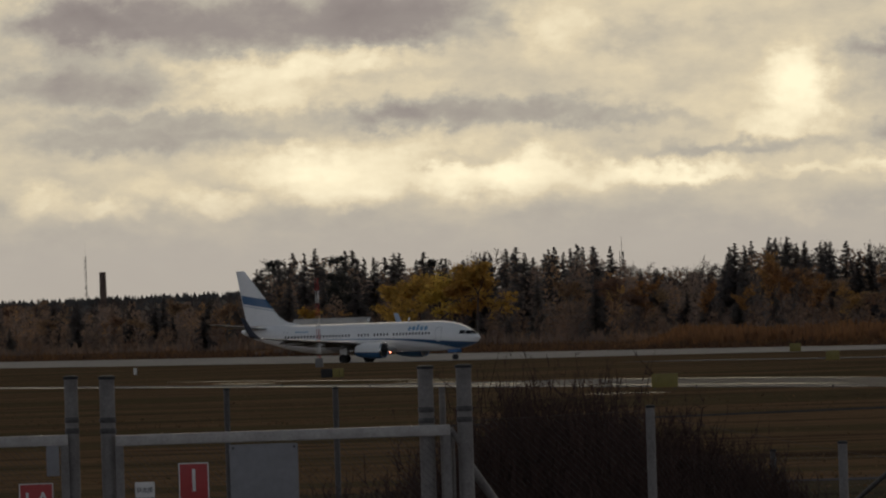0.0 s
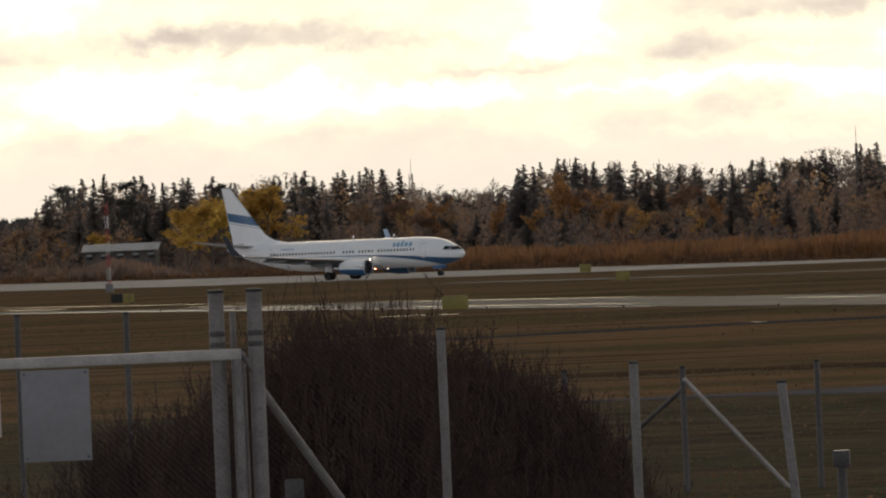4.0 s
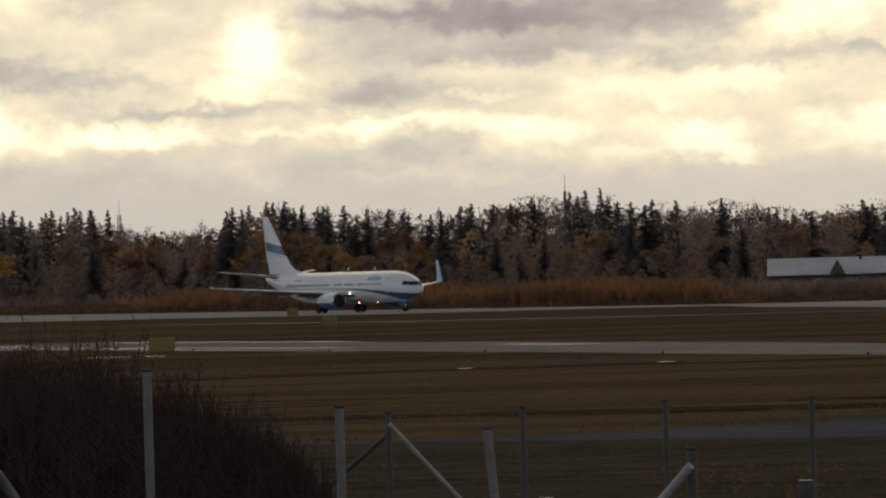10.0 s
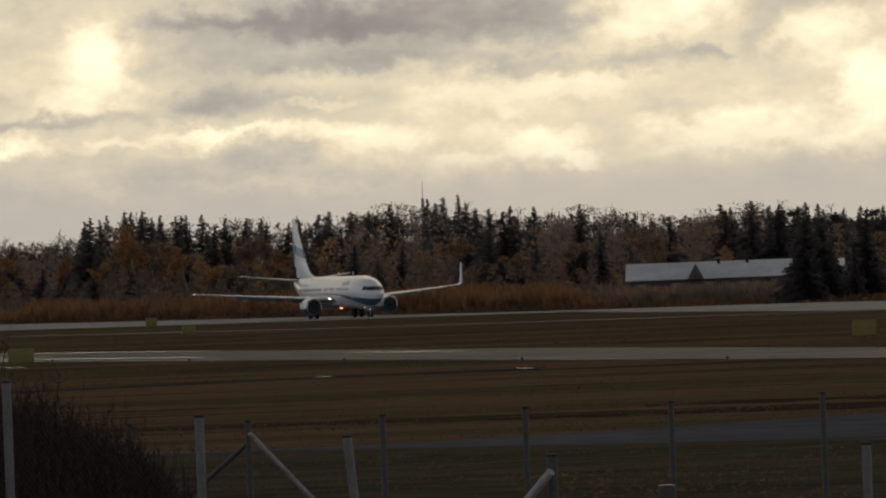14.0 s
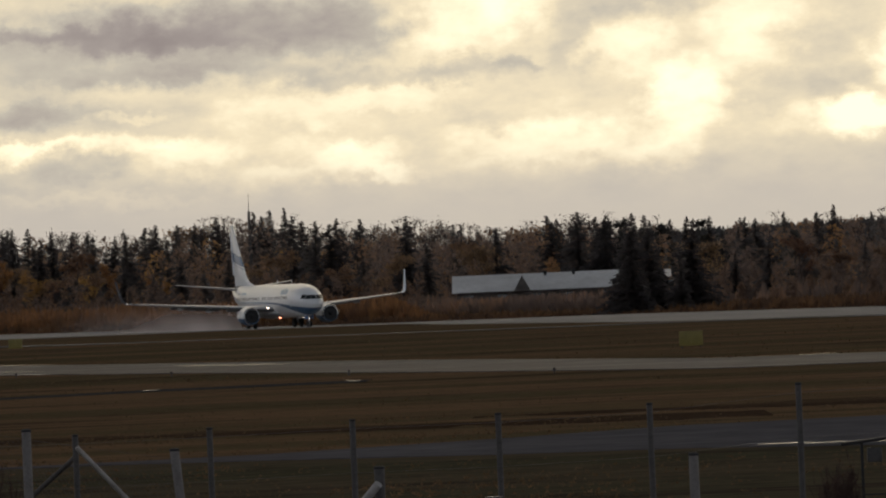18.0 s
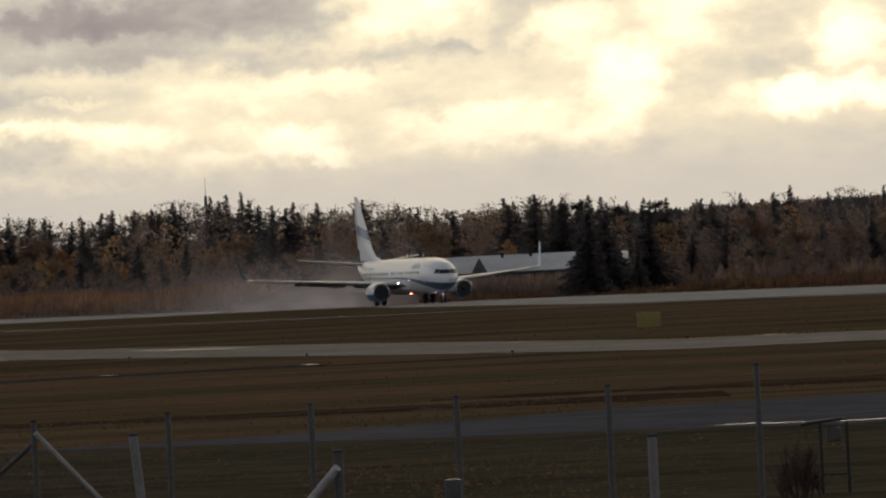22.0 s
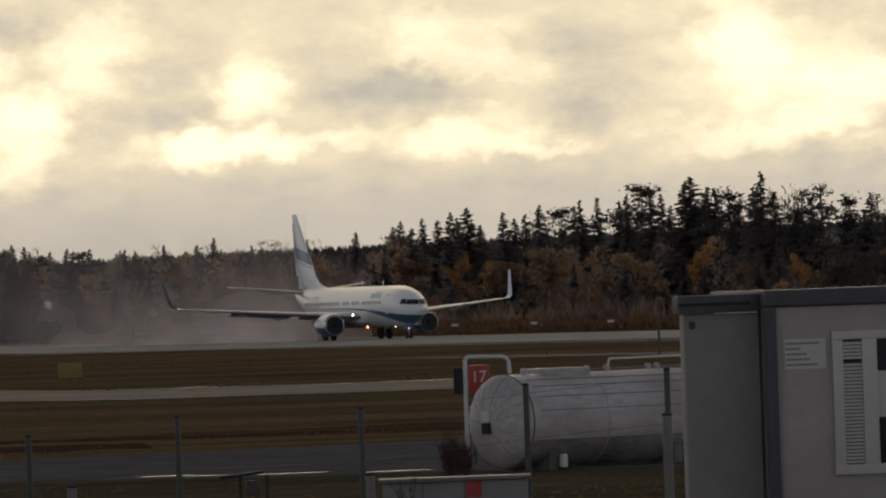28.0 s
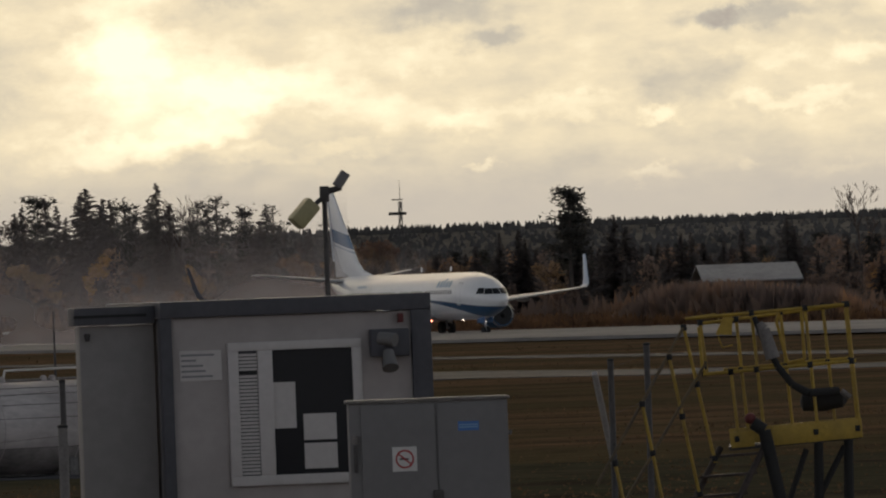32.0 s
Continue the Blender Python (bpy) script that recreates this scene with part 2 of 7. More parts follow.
M["reed"] = woodland("rusty_reeds", ((0.32, (0.091, 0.062, 0.049)), (0.50, (0.144, 0.086, 0.055)), (0.68, (0.209, 0.114, 0.059))), 10, 0.5)
M["rust"] = woodland("rusty_willow", ((0.32, (0.165, 0.094, 0.061)), (0.50, (0.250, 0.130, 0.068)), (0.68, (0.300, 0.155, 0.072))), 9, 0.5)
M["window_dark"] = material("window_glass", (0.045, 0.047, 0.052), 0.35, vary=0.05, size=0.5, spec=0.25)
# haze over the far ridge is put into this grey
M["hill"] = material("far_forest_haze", (0.135, 0.128, 0.126), 1.0, vary=0.25, size=40, spec=0.0)
M["bush"] = material("bare_bush", (0.078, 0.051, 0.043), 0.95, vary=0.3, size=0.5, second=(0.060, 0.040, 0.035), spec=0.0)
M["yellow"] = material("yellow_paint", (0.40, 0.26, 0.03), 0.55, vary=0.15, size=0.3, second=(0.26, 0.17, 0.03))
M["ochre"] = material("worn_ochre_paint", (0.115, 0.078, 0.030), 0.6, vary=0.3, size=0.2, second=(0.06, 0.045, 0.03))
M["sign_yellow"] = material("sign_yellow", (0.21, 0.168, 0.035), 0.5, vary=0.1, size=0.5)
M["red"] = material("sign_red", (0.36, 0.024, 0.024), 0.45, vary=0.08, size=0.3)
M["red_dark"] = material("dull_red", (0.13, 0.02, 0.02), 0.6, vary=0.1, size=0.3)
M["black"] = material("black_paint", (0.02, 0.02, 0.02), 0.8, vary=0.15, size=0.3)
M["paper"] = material("white_board", (0.60, 0.59, 0.57), 0.6, vary=0.06, size=0.2)
M["grey_board"] = material("grey_board", (0.205, 0.202, 0.215), 0.55, vary=0.08, size=0.6)
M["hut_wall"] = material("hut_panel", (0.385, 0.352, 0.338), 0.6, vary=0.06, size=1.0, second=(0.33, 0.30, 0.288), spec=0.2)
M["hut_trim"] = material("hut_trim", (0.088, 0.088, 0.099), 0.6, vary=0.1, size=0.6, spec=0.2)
# the hut panel scaled darker, shade put into the side and back walls
M["hut_side"] = material("hut_panel_shaded", (0.245, 0.230, 0.224), 0.6, vary=0.06, size=0.8, spec=0.2)
M["frame_white"] = material("window_frame_white", (0.52, 0.49, 0.475), 0.55, vary=0.05, size=0.5)
M["cabinet_white"] = material("cabinet_white", (0.21, 0.208, 0.202), 0.6, vary=0.08, size=0.7, second=(0.17, 0.165, 0.157), spec=0.2)
M["cabinet"] = material("cabinet_grey", (0.165, 0.158, 0.156), 0.55, vary=0.06, size=0.6)
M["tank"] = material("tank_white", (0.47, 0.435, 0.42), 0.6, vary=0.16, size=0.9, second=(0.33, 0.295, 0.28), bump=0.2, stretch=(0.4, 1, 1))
M["tank_seam"] = material("tank_seam", (0.34, 0.33, 0.325), 0.6, vary=0.15, size=0.5)
M["stair"] = material("rusty_stair", (0.055, 0.042, 0.036), 0.8, vary=0.3, size=0.3)
# grime and underside shade painted into the lower plates' grey
M["tank_dirty"] = material("tank_plates_shade_grime", (0.30, 0.275, 0.262), 0.7, vary=0.25, size=0.8, second=(0.15, 0.135, 0.13), bump=0.2, stretch=(0.5, 1, 1))
# dark grey for the saddles and the shade band under the shell
M["tank_low"] = material("tank_dark_grey", (0.13, 0.125, 0.12), 0.7, vary=0.3, size=0.7)
M["signblue"] = material("sign_blue", (0.05, 0.16, 0.42), 0.5, vary=0.05, size=0.3)
M["roof"] = material("pale_sheet_roof", (0.58, 0.58, 0.58), 0.6, vary=0.1, size=4, second=(0.47, 0.47, 0.47))
M["roof_dull"] = material("dull_sheet_roof", (0.33, 0.33, 0.335), 0.7, vary=0.15, size=3, second=(0.25, 0.25, 0.25))
M["wood"] = material("grey_timber", (0.12, 0.10, 0.09), 0.8, vary=0.25, size=1.0)
M["brick"] = material("brown_brick", (0.16, 0.11, 0.09), 0.85, vary=0.2, size=1.0)
M["lampcream"] = material("cream_lampshade", (0.36, 0.325, 0.17), 0.5, vary=0.1, size=0.3)


for key, share in (("leaf", 0.5), ("yellow_leaf", 0.5), ("orange_leaf", 0.5), ("needle", 0.45), ("pine", 0.45), ("twig", 0.2)):
    translucent(M[key], share)


# ---- mesh helpers ----
def rod(bm, a, b, r, r2=None, n=8, cap=True):
    a, b = Vector(a), Vector(b)
    r2 = r if r2 is None else r2
    q = (b - a).to_track_quat("Z", "Y").to_matrix()
    rings = []
    for c, rad in ((a, r), (b, r2)):
        rings.append([bm.verts.new(c + q @ Vector((math.cos(2 * math.pi * i / n) * rad, math.sin(2 * math.pi * i / n) * rad, 0))) for i in range(n)])
    for i in range(n):
        j = (i + 1) % n
        bm.faces.new((rings[0][i], rings[0][j], rings[1][j], rings[1][i]))
    if cap:
        bm.faces.new(rings[0][::-1])
        bm.faces.new(rings[1])
    return bm


def block(bm, lo, hi, turn=None, bevel=0.0):
    """A box from corner to corner, its edges rounded off, under a turn."""
    lo, hi = Vector(lo), Vector(hi)
    got = bmesh.ops.create_cube(bm, size=1.0, matrix=(turn or Matrix()) @ Matrix.Translation((lo + hi) / 2) @ Matrix.Diagonal((*(hi - lo), 1)))
    if bevel:
        edges = list({e for v in got["verts"] for e in v.link_edges})
        bmesh.ops.bevel(bm, geom=edges, offset=bevel, segments=2, affect="EDGES", profile=0.6)
    return bm


def skin(bm, rings, closed=True, ends=True):
    """Rings of points, all of one length, joined into a skin."""
    vs = [[bm.verts.new(p) for p in r] for r in rings]
    k = len(vs[0])
    for a, b in zip(vs, vs[1:]):
        for i in range(k if closed else k - 1):
            j = (i + 1) % k
            bm.faces.new((a[i], a[j], b[j], b[i]))
    if ends:
        bm.faces.new(vs[0][::-1])
        bm.faces.new(vs[-1])
    return bm


def turned(bm, profile, centre, axis="X", n=28):
    """A solid of revolution: profile rows of place along the axis and radius."""
    rings = []
    for s, r in profile:
        ring = []
        for i in range(n):
            c, d = math.cos(2 * math.pi * i / n) * r, math.sin(2 * math.pi * i / n) * r
            v = {"X": (s, c, d), "Y": (d, s, c), "Z": (c, d, s)}[axis]
            ring.append(Vector(centre) + Vector(v))
        rings.append(ring)
    return skin(bm, rings)


def finish(bm, name, mat, smooth=True, sharp=35):
    me = bpy.data.meshes.new(name)
    bmesh.ops.recalc_face_normals(bm, faces=bm.faces)
    bm.to_mesh(me)
    bm.free()
    for m in (mat if isinstance(mat, (list, tuple)) else [mat]):
        me.materials.append(m)
    if smooth and len(me.polygons):
        me.shade_smooth()
        me.set_sharp_from_angle(angle=radians(sharp))
    return me


def part(name, bm, mat, parent, label="", smooth=True):
    """One mesh object under a thing or a part."""
    ob = new(name, finish(bm, name, mat, smooth))
    ob.parent = parent
    if label:
        ob["label"] = label
    return ob


def thing(name, m, label, category, group="", kind=""):
    ob = new(name)
    ob.empty_display_size = 0.2
    ob.matrix_world = m
    return tagged(ob, label, category, group, kind)


def solid(name, bm, mat, label, category, group="", kind="", m=None, smooth=True):
    ob = new(name, finish(bm, name, mat, smooth))
    if m is not None:
        ob.matrix_world = m
    return tagged(ob, label, category, group, kind)


def raw(name, verts, faces, mat):
    me = bpy.data.meshes.new(name)
    me.from_pydata(verts, [], faces)
    me.materials.append(mat)
    me.update()
    return me

# ---- sky ----
def cloud_material():
    m = bpy.data.materials.new("cloudy_sky")
    m.use_nodes = True
    n, l = m.node_tree.nodes, m.node_tree.links
    n.clear()

    def node(kind, **kw):
        x = n.new(kind)
        for k, v in kw.items():
            if k == "op":
                x.operation = v
        return x

    def math_(op, a, b=None):
        x = node("ShaderNodeMath", op=op)
        for i, v in enumerate((a, b)):
            if v is None:
                continue
            if isinstance(v, (int, float)):
                x.inputs[i].default_value = v
            else:
                l.new(v, x.inputs[i])
        return x.outputs[0]

    co = n.new("ShaderNodeTexCoord")
    sep = n.new("ShaderNodeSeparateXYZ")
    l.new(co.outputs["Object"], sep.inputs[0])
    bearing = math_("MULTIPLY", math_("ARCTAN2", sep.outputs[0], sep.outputs[1]), 20.5)
    flat = math_("SQRT", math_("ADD", math_("MULTIPLY", sep.outputs[0], sep.outputs[0]), math_("MULTIPLY", sep.outputs[1], sep.outputs[1])))
    height = math_("MULTIPLY", math_("DIVIDE", sep.outputs[2], flat), 20.5)
    com = n.new("ShaderNodeCombineXYZ")
    l.new(bearing, com.inputs[0])
    l.new(height, com.inputs[1])
    place = com.outputs[0]

    def noise(scale, detail, seed, stretch=(1, 1, 1)):
        mp = n.new("ShaderNodeMapping")
        mp.inputs["Location"].default_value, mp.inputs["Scale"].default_value = (seed, seed * 0.7, 0), stretch
        l.new(place, mp.inputs[0])
        t = n.new("ShaderNodeTexNoise")
        t.inputs["Scale"].default_value, t.inputs["Detail"].default_value = scale, detail
        t.inputs["Roughness"].default_value = 0.58
        l.new(mp.outputs[0], t.inputs["Vector"])
        return t

    def vec(op, a, b):
        x = node("ShaderNodeVectorMath", op=op)
        for i, v in enumerate((a, b)):
            if isinstance(v, tuple):
                x.inputs[i].default_value = v
            else:
                l.new(v, x.inputs[i])
        return x

    swirl = vec("SUBTRACT", noise(5.0, 5, 3.0, (1, 1.5, 1)).outputs["Color"], (0.5, 0.5, 0.5))
    swirl = vec("MULTIPLY", swirl.outputs[0], (0.15, 0.06, 0))
    curl = vec("SUBTRACT", noise(17.0, 6, 9.0, (1, 1.3, 1)).outputs["Color"], (0.5, 0.5, 0.5))
    curl = vec("MULTIPLY", curl.outputs[0], (0.13, 0.085, 0))
    swirl = vec("ADD", swirl.outputs[0], curl.outputs[0])
    warped = vec("ADD", place, swirl.outputs[0]).outputs[0]
    total = math_("ADD", math_("MULTIPLY", noise(2.6, 7, 11.0, (1, 2.4, 1)).outputs["Fac"], 0.22), -0.11)
    total = math_("ADD", total, math_("ADD", math_("MULTIPLY", noise(9.0, 8, 31.0, (1, 1.9, 1)).outputs["Fac"], 0.40), -0.20))

    def banks(total, rows):
        for b, e, w, h, s in rows:
            d = vec("SUBTRACT", warped, (b, e, 0)).outputs[0]
            d = vec("MULTIPLY", d, (1 / w, 1 / h, 0)).outputs[0]
            x = node("ShaderNodeVectorMath", op="LENGTH")
            l.new(d, x.inputs[0])
            r = n.new("ShaderNodeMapRange")
            r.interpolation_type = "SMOOTHSTEP"
            r.inputs[1].default_value, r.inputs[2].default_value = 0.30, 1.75
            r.inputs[3].default_value, r.inputs[4].default_value = s * (0.62 if s > 0 else 0.58), 0.0
            l.new(x.outputs["Value"], r.inputs[0])
            total = math_("ADD", total, r.outputs[0])
        return total

    # bearing, height, half width, half height, lightness
    for rows in CLOUDS:
        total = banks(total, rows)
    # a pale grey veil along the horizon, thinning upwards
    def rise(low, high, v0, v1):
        x = n.new("ShaderNodeMapRange")
        x.interpolation_type = "SMOOTHSTEP"
        x.inputs[1].default_value, x.inputs[2].default_value, x.inputs[3].default_value, x.inputs[4].default_value = low, high, v0, v1
        l.new(height, x.inputs[0])
        return x.outputs[0]

    total = math_("ADD", math_("MULTIPLY", total, rise(0.09, 0.19, 0.25, 1.0)), rise(0.10, 0.30, 0.455, 0.61))
    sunward = n.new("ShaderNodeMapRange")      # lighter under the sun than in the east
    sunward.inputs[1].default_value, sunward.inputs[2].default_value = -1.5, -0.5
    sunward.inputs[3].default_value, sunward.inputs[4].default_value = 0.0, 0.075
    l.new(bearing, sunward.inputs[0])
    total = math_("ADD", total, sunward.outputs[0])
    away = n.new("ShaderNodeMapRange")      # the sky away from the sun is duller
    away.inputs[1].default_value, away.inputs[2].default_value = 5.0, 16.0
    away.inputs[3].default_value, away.inputs[4].default_value = 0.0, -0.10
    l.new(math_("ABSOLUTE", bearing), away.inputs[0])
    total = math_("ADD", total, away.outputs[0])
    ramp = n.new("ShaderNodeValToRGB")
    stops = ((0.0, (0.32, 0.285, 0.275)), (0.25, (0.405, 0.370, 0.345)), (0.48, (0.600, 0.572, 0.480)), (0.72, (0.95, 0.85, 0.605)), (1.0, (1.40, 1.30, 0.94)))
    els = ramp.color_ramp.elements
    els[0].position, els[1].position = 0.0, 1.0
    for p, _ in stops[1:-1]:
        els.new(p)
    for el, (p, c) in zip(els, stops):
        el.color = (*c, 1)
    l.new(total, ramp.inputs[0])
    low = n.new("ShaderNodeMix")      # the veil is a cooler, lilac grey
    low.data_type = "RGBA"
    low.inputs[7].default_value = (0.585, 0.550, 0.500, 1)
    l.new(rise(0.12, 0.26, 0.6, 0.0), low.inputs[0])
    l.new(ramp.outputs[0], low.inputs[6])
    cool = n.new("ShaderNodeMapRange")      # and cooler in colour
    cool.inputs[1].default_value, cool.inputs[2].default_value = 5.0, 16.0
    cool.inputs[3].default_value, cool.inputs[4].default_value = 0.0, 0.85
    l.new(math_("ABSOLUTE", bearing), cool.inputs[0])
    tone = n.new("ShaderNodeMix")
    tone.data_type = "RGBA"
    tone.inputs[7].default_value = (0.58, 0.62, 0.72, 1)
    l.new(cool.outputs[0], tone.inputs[0])
    l.new(low.outputs[2], tone.inputs[6])
    em, out = n.new("ShaderNodeEmission"), n.new("ShaderNodeOutputMaterial")
    l.new(tone.outputs[2], em.inputs[0])
    em.inputs[1].default_value = SKY_POWER
    l.new(em.outputs[0], out.inputs[0])
    m.cycles.emission_sampling = "NONE"
    return m


SKY_POWER = 0.92
EAST_CLOUDS = ((-2.628, 0.24, 0.05, 0.028, 0.3), (-2.625, 0.615, 0.03, 0.025, 0.3), (-2.561, 0.438, 0.16, 0.035, -0.45), (-2.557, 0.543, 0.1, 0.045, -0.45), (-2.536, 0.307, 0.08, 0.018, 0.12), (-2.519, 0.211, 0.05, 0.02, 0.34), (-2.504, 0.621, 0.07, 0.018, 0.22), (-2.464, 0.334, 0.15, 0.028, -0.4), (-2.413, 0.373, 0.2, 0.014, -0.3), (-2.407, 0.257, 0.06, 0.018, 0.15), (-2.33, 0.465, 0.06, 0.015, 0.15), (-2.328, 0.224, 0.06, 0.02, 0.38), (-2.257, 0.542, 0.33, 0.05, -0.62), (-2.244, 0.342, 0.08, 0.018, -0.15), (-2.231, 0.426, 0.11, 0.045, 0.4), (-2.186, 0.279, 0.08, 0.035, 0.2))
FAR_GATE_CLOUDS = ((-2.099, 0.472, 0.09, 0.022, 0.32), (-2.098, 0.226, 0.09, 0.02, 0.28), (-2.054, 0.63, 0.13, 0.014, 0.2), (-2.023, 0.374, 0.05, 0.02, -0.2), (-2.016, 0.273, 0.2, 0.045, 0.42), (-1.969, 0.477, 0.08, 0.014, 0.15), (-1.961, 0.422, 0.09, 0.016, 0.15), (-1.956, 0.552, 0.12, 0.055, -0.42), (-1.885, 0.294, 0.06, 0.012, -0.22), (-1.863, 0.368, 0.21, 0.024, -0.42), (-1.767, 0.25, 0.13, 0.036, 0.45), (-1.715, 0.293, 0.06, 0.025, 0.15), (-1.708, 0.503, 0.06, 0.045, 0.27), (-1.613, 0.349, 0.13, 0.016, -0.25), (-1.6, 0.439, 0.06, 0.03, 0.15), (-1.558, 0.497, 0.12, 0.025, -0.14))
GATE_CLOUDS = ((-1.555, 0.567, 0.15, 0.05, 0.14), (-1.536, 0.246, 0.08, 0.02, 0.42), (-1.512, 0.376, 0.09, 0.025, 0.1), (-1.466, 0.254, 0.08, 0.022, 0.25), (-1.416, 0.247, 0.06, 0.012, 0.2), (-1.415, 0.292, 0.19, 0.015, -0.2), (-1.345, 0.291, 0.09, 0.01, -0.12), (-1.344, 0.321, 0.06, 0.03, 0.12), (-1.302, 0.39, 0.12, 0.08, 0.2), (-1.293, 0.339, 0.07, 0.035, 0.15), (-1.286, 0.409, 0.06, 0.055, 0.4), (-1.278, 0.174, 0.04, 0.012, 0.16), (-1.266, 0.243, 0.06, 0.009, 0.2), (-1.168, 0.193, 0.06, 0.018, -0.1), (-1.125, 0.259, 0.075, 0.017, 0.34), (-1.088, 0.461, 0.1, 0.016, -0.3))
TAXIWAY_CLOUDS = ((-1.082, 0.373, 0.1, 0.045, -0.16), (-1.063, 0.325, 0.11, 0.022, -0.32), (-1.045, 0.264, 0.1, 0.009, 0.2), (-1.044, 0.302, 0.11, 0.02, -0.1), (-0.998, 0.171, 0.14, 0.007, 0.12), (-0.987, 0.222, 0.07, 0.018, -0.18), (-0.92, 0.439, 0.23, 0.05, -0.34), (-0.915, 0.259, 0.09, 0.016, 0.27), (-0.903, 0.314, 0.06, 0.007, 0.18), (-0.888, 0.443, 0.12, 0.022, -0.3), (-0.869, 0.162, 0.09, 0.007, 0.16), (-0.84, 0.386, 0.18, 0.012, -0.14), (-0.816, 0.23, 0.07, 0.033, 0.38), (-0.742, 0.382, 0.17, 0.02, -0.22), (-0.684, 0.29, 0.08, 0.04, 0.1), (-0.677, 0.46, 0.27, 0.05, -0.55))
RUNWAY_CLOUDS = ((-0.657, 0.199, 0.06, 0.024, 0.27), (-0.603, 0.312, 0.11, 0.03, 0.22), (-0.565, 0.245, 0.12, 0.014, 0.15), (-0.521, 0.366, 0.11, 0.017, -0.24), (-0.517, 0.454, 0.08, 0.05, -0.18), (-0.506, 0.213, 0.08, 0.028, 0.4), (-0.427, 0.192, 0.05, 0.012, 0.28), (-0.422, 0.325, 0.09, 0.02, 0.22), (-0.368, 0.423, 0.055, 0.038, 0.15), (-0.306, 0.466, 0.09, 0.06, 0.4), (-0.29, 0.365, 0.11, 0.017, -0.22), (-0.264, 0.276, 0.08, 0.016, -0.1), (-0.226, 0.473, 0.06, 0.045, 0.15), (-0.2, 0.372, 0.05, 0.009, -0.15), (-0.175, 0.491, 0.06, 0.04, 0.1), (-0.145, 0.229, 0.17, 0.036, 0.38))
SUN_CLOUDS = ((-0.108, 0.418, 0.035, 0.055, -0.2), (-0.008, 0.404, 0.06, 0.048, 0.27), (0.015, 0.483, 0.11, 0.032, -0.24), (0.044, 0.21, 0.09, 0.022, 0.22), (0.083, 0.296, 0.065, 0.06, 0.4), (0.099, 0.33, 0.08, 0.03, 0.15), (0.204, 0.456, 0.09, 0.055, 0.3), (0.211, 0.376, 0.07, 0.028, 0.15), (0.234, 0.358, 0.06, 0.028, 0.1), (0.251, 0.297, 0.08, 0.045, -0.12), (0.322, 0.388, 0.06, 0.05, -0.15), (0.372, 0.321, 0.07, 0.02, -0.14), (0.399, 0.259, 0.13, 0.026, 0.34), (0.408, 0.26, 0.07, 0.028, 0.32), (0.485, 0.365, 0.06, 0.05, 0.45), (0.528, 0.265, 0.06, 0.023, 0.3))
TANK_CLOUDS = ((0.659, 0.271, 0.06, 0.016, 0.22), (0.731, 0.348, 0.11, 0.038, -0.3), (0.763, 0.402, 0.05, 0.016, 0.16), (0.805, 0.451, 0.09, 0.038, 0.3), (0.869, 0.263, 0.11, 0.032, 0.38), (0.911, 0.317, 0.04, 0.014, 0.16), (0.913, 0.397, 0.11, 0.028, 0.22), (0.998, 0.234, 0.08, 0.014, 0.3), (1.068, 0.445, 0.09, 0.035, -0.12), (1.084, 0.33, 0.08, 0.022, -0.15), (1.09, 0.295, 0.07, 0.03, -0.18), (1.093, 0.38, 0.08, 0.045, -0.15), (1.329, 0.247, 0.11, 0.026, 0.32), (1.343, 0.372, 0.18, 0.085, 0.13), (1.356, 0.441, 0.075, 0.08, 0.36), (1.425, 0.344, 0.13, 0.09, 0.15))
HUT_CLOUDS = ((1.488, 0.216, 0.08, 0.018, -0.12), (1.49, 0.274, 0.09, 0.018, 0.22), (1.542, 0.344, 0.07, 0.075, 0.2), (1.55, 0.5, 0.06, 0.014, -0.16), (1.601, 0.229, 0.07, 0.013, 0.16), (1.625, 0.338, 0.15, 0.032, 0.27), (1.736, 0.375, 0.06, 0.055, 0.12), (1.762, 0.234, 0.06, 0.012, 0.16), (1.844, 0.301, 0.09, 0.028, 0.16), (1.887, 0.39, 0.08, 0.024, 0.16), (1.919, 0.474, 0.12, 0.028, -0.34), (1.963, 0.277, 0.07, 0.022, 0.24), (1.991, 0.201, 0.02, 0.008, 0.3), (2.018, 0.416, 0.06, 0.016, -0.3), (2.154, 0.292, 0.1, 0.022, 0.22), (2.3, 0.177, 0.05, 0.009, 0.25))
WEST_CLOUDS = ((2.304, 0.277, 0.04, 0.011, 0.27), (2.346, 0.346, 0.07, 0.038, -0.24), (2.419, 0.449, 0.04, 0.024, -0.34), (2.465, 0.182, 0.018, 0.009, 0.2), (2.475, 0.447, 0.13, 0.018, -0.28), (2.492, 0.371, 0.05, 0.018, 0.16), (2.539, 0.289, 0.1, 0.014, 0.22), (2.615, 0.166, 0.06, 0.009, 0.14), (2.672, 0.37, 0.06, 0.02, 0.22))
CLOUDS = (EAST_CLOUDS, FAR_GATE_CLOUDS, GATE_CLOUDS, TAXIWAY_CLOUDS, RUNWAY_CLOUDS, SUN_CLOUDS, TANK_CLOUDS, HUT_CLOUDS, WEST_CLOUDS)

bm = bmesh.new()
rings = []
for i in range(13):
    e = -0.01 + 0.31 * i / 12
    rings.append([Vector((4600 * math.sin(2 * math.pi * k / 96), 4600 * math.cos(2 * math.pi * k / 96), 4600 * e)) for k in range(96)])
skin(bm, rings, ends=False)
backdrop = solid("backdrop", bm, cloud_material(), "cream and grey cloud banks low over the horizon", "sky", kind="structure", m=Matrix.Translation((0, 0, EYE[2])))


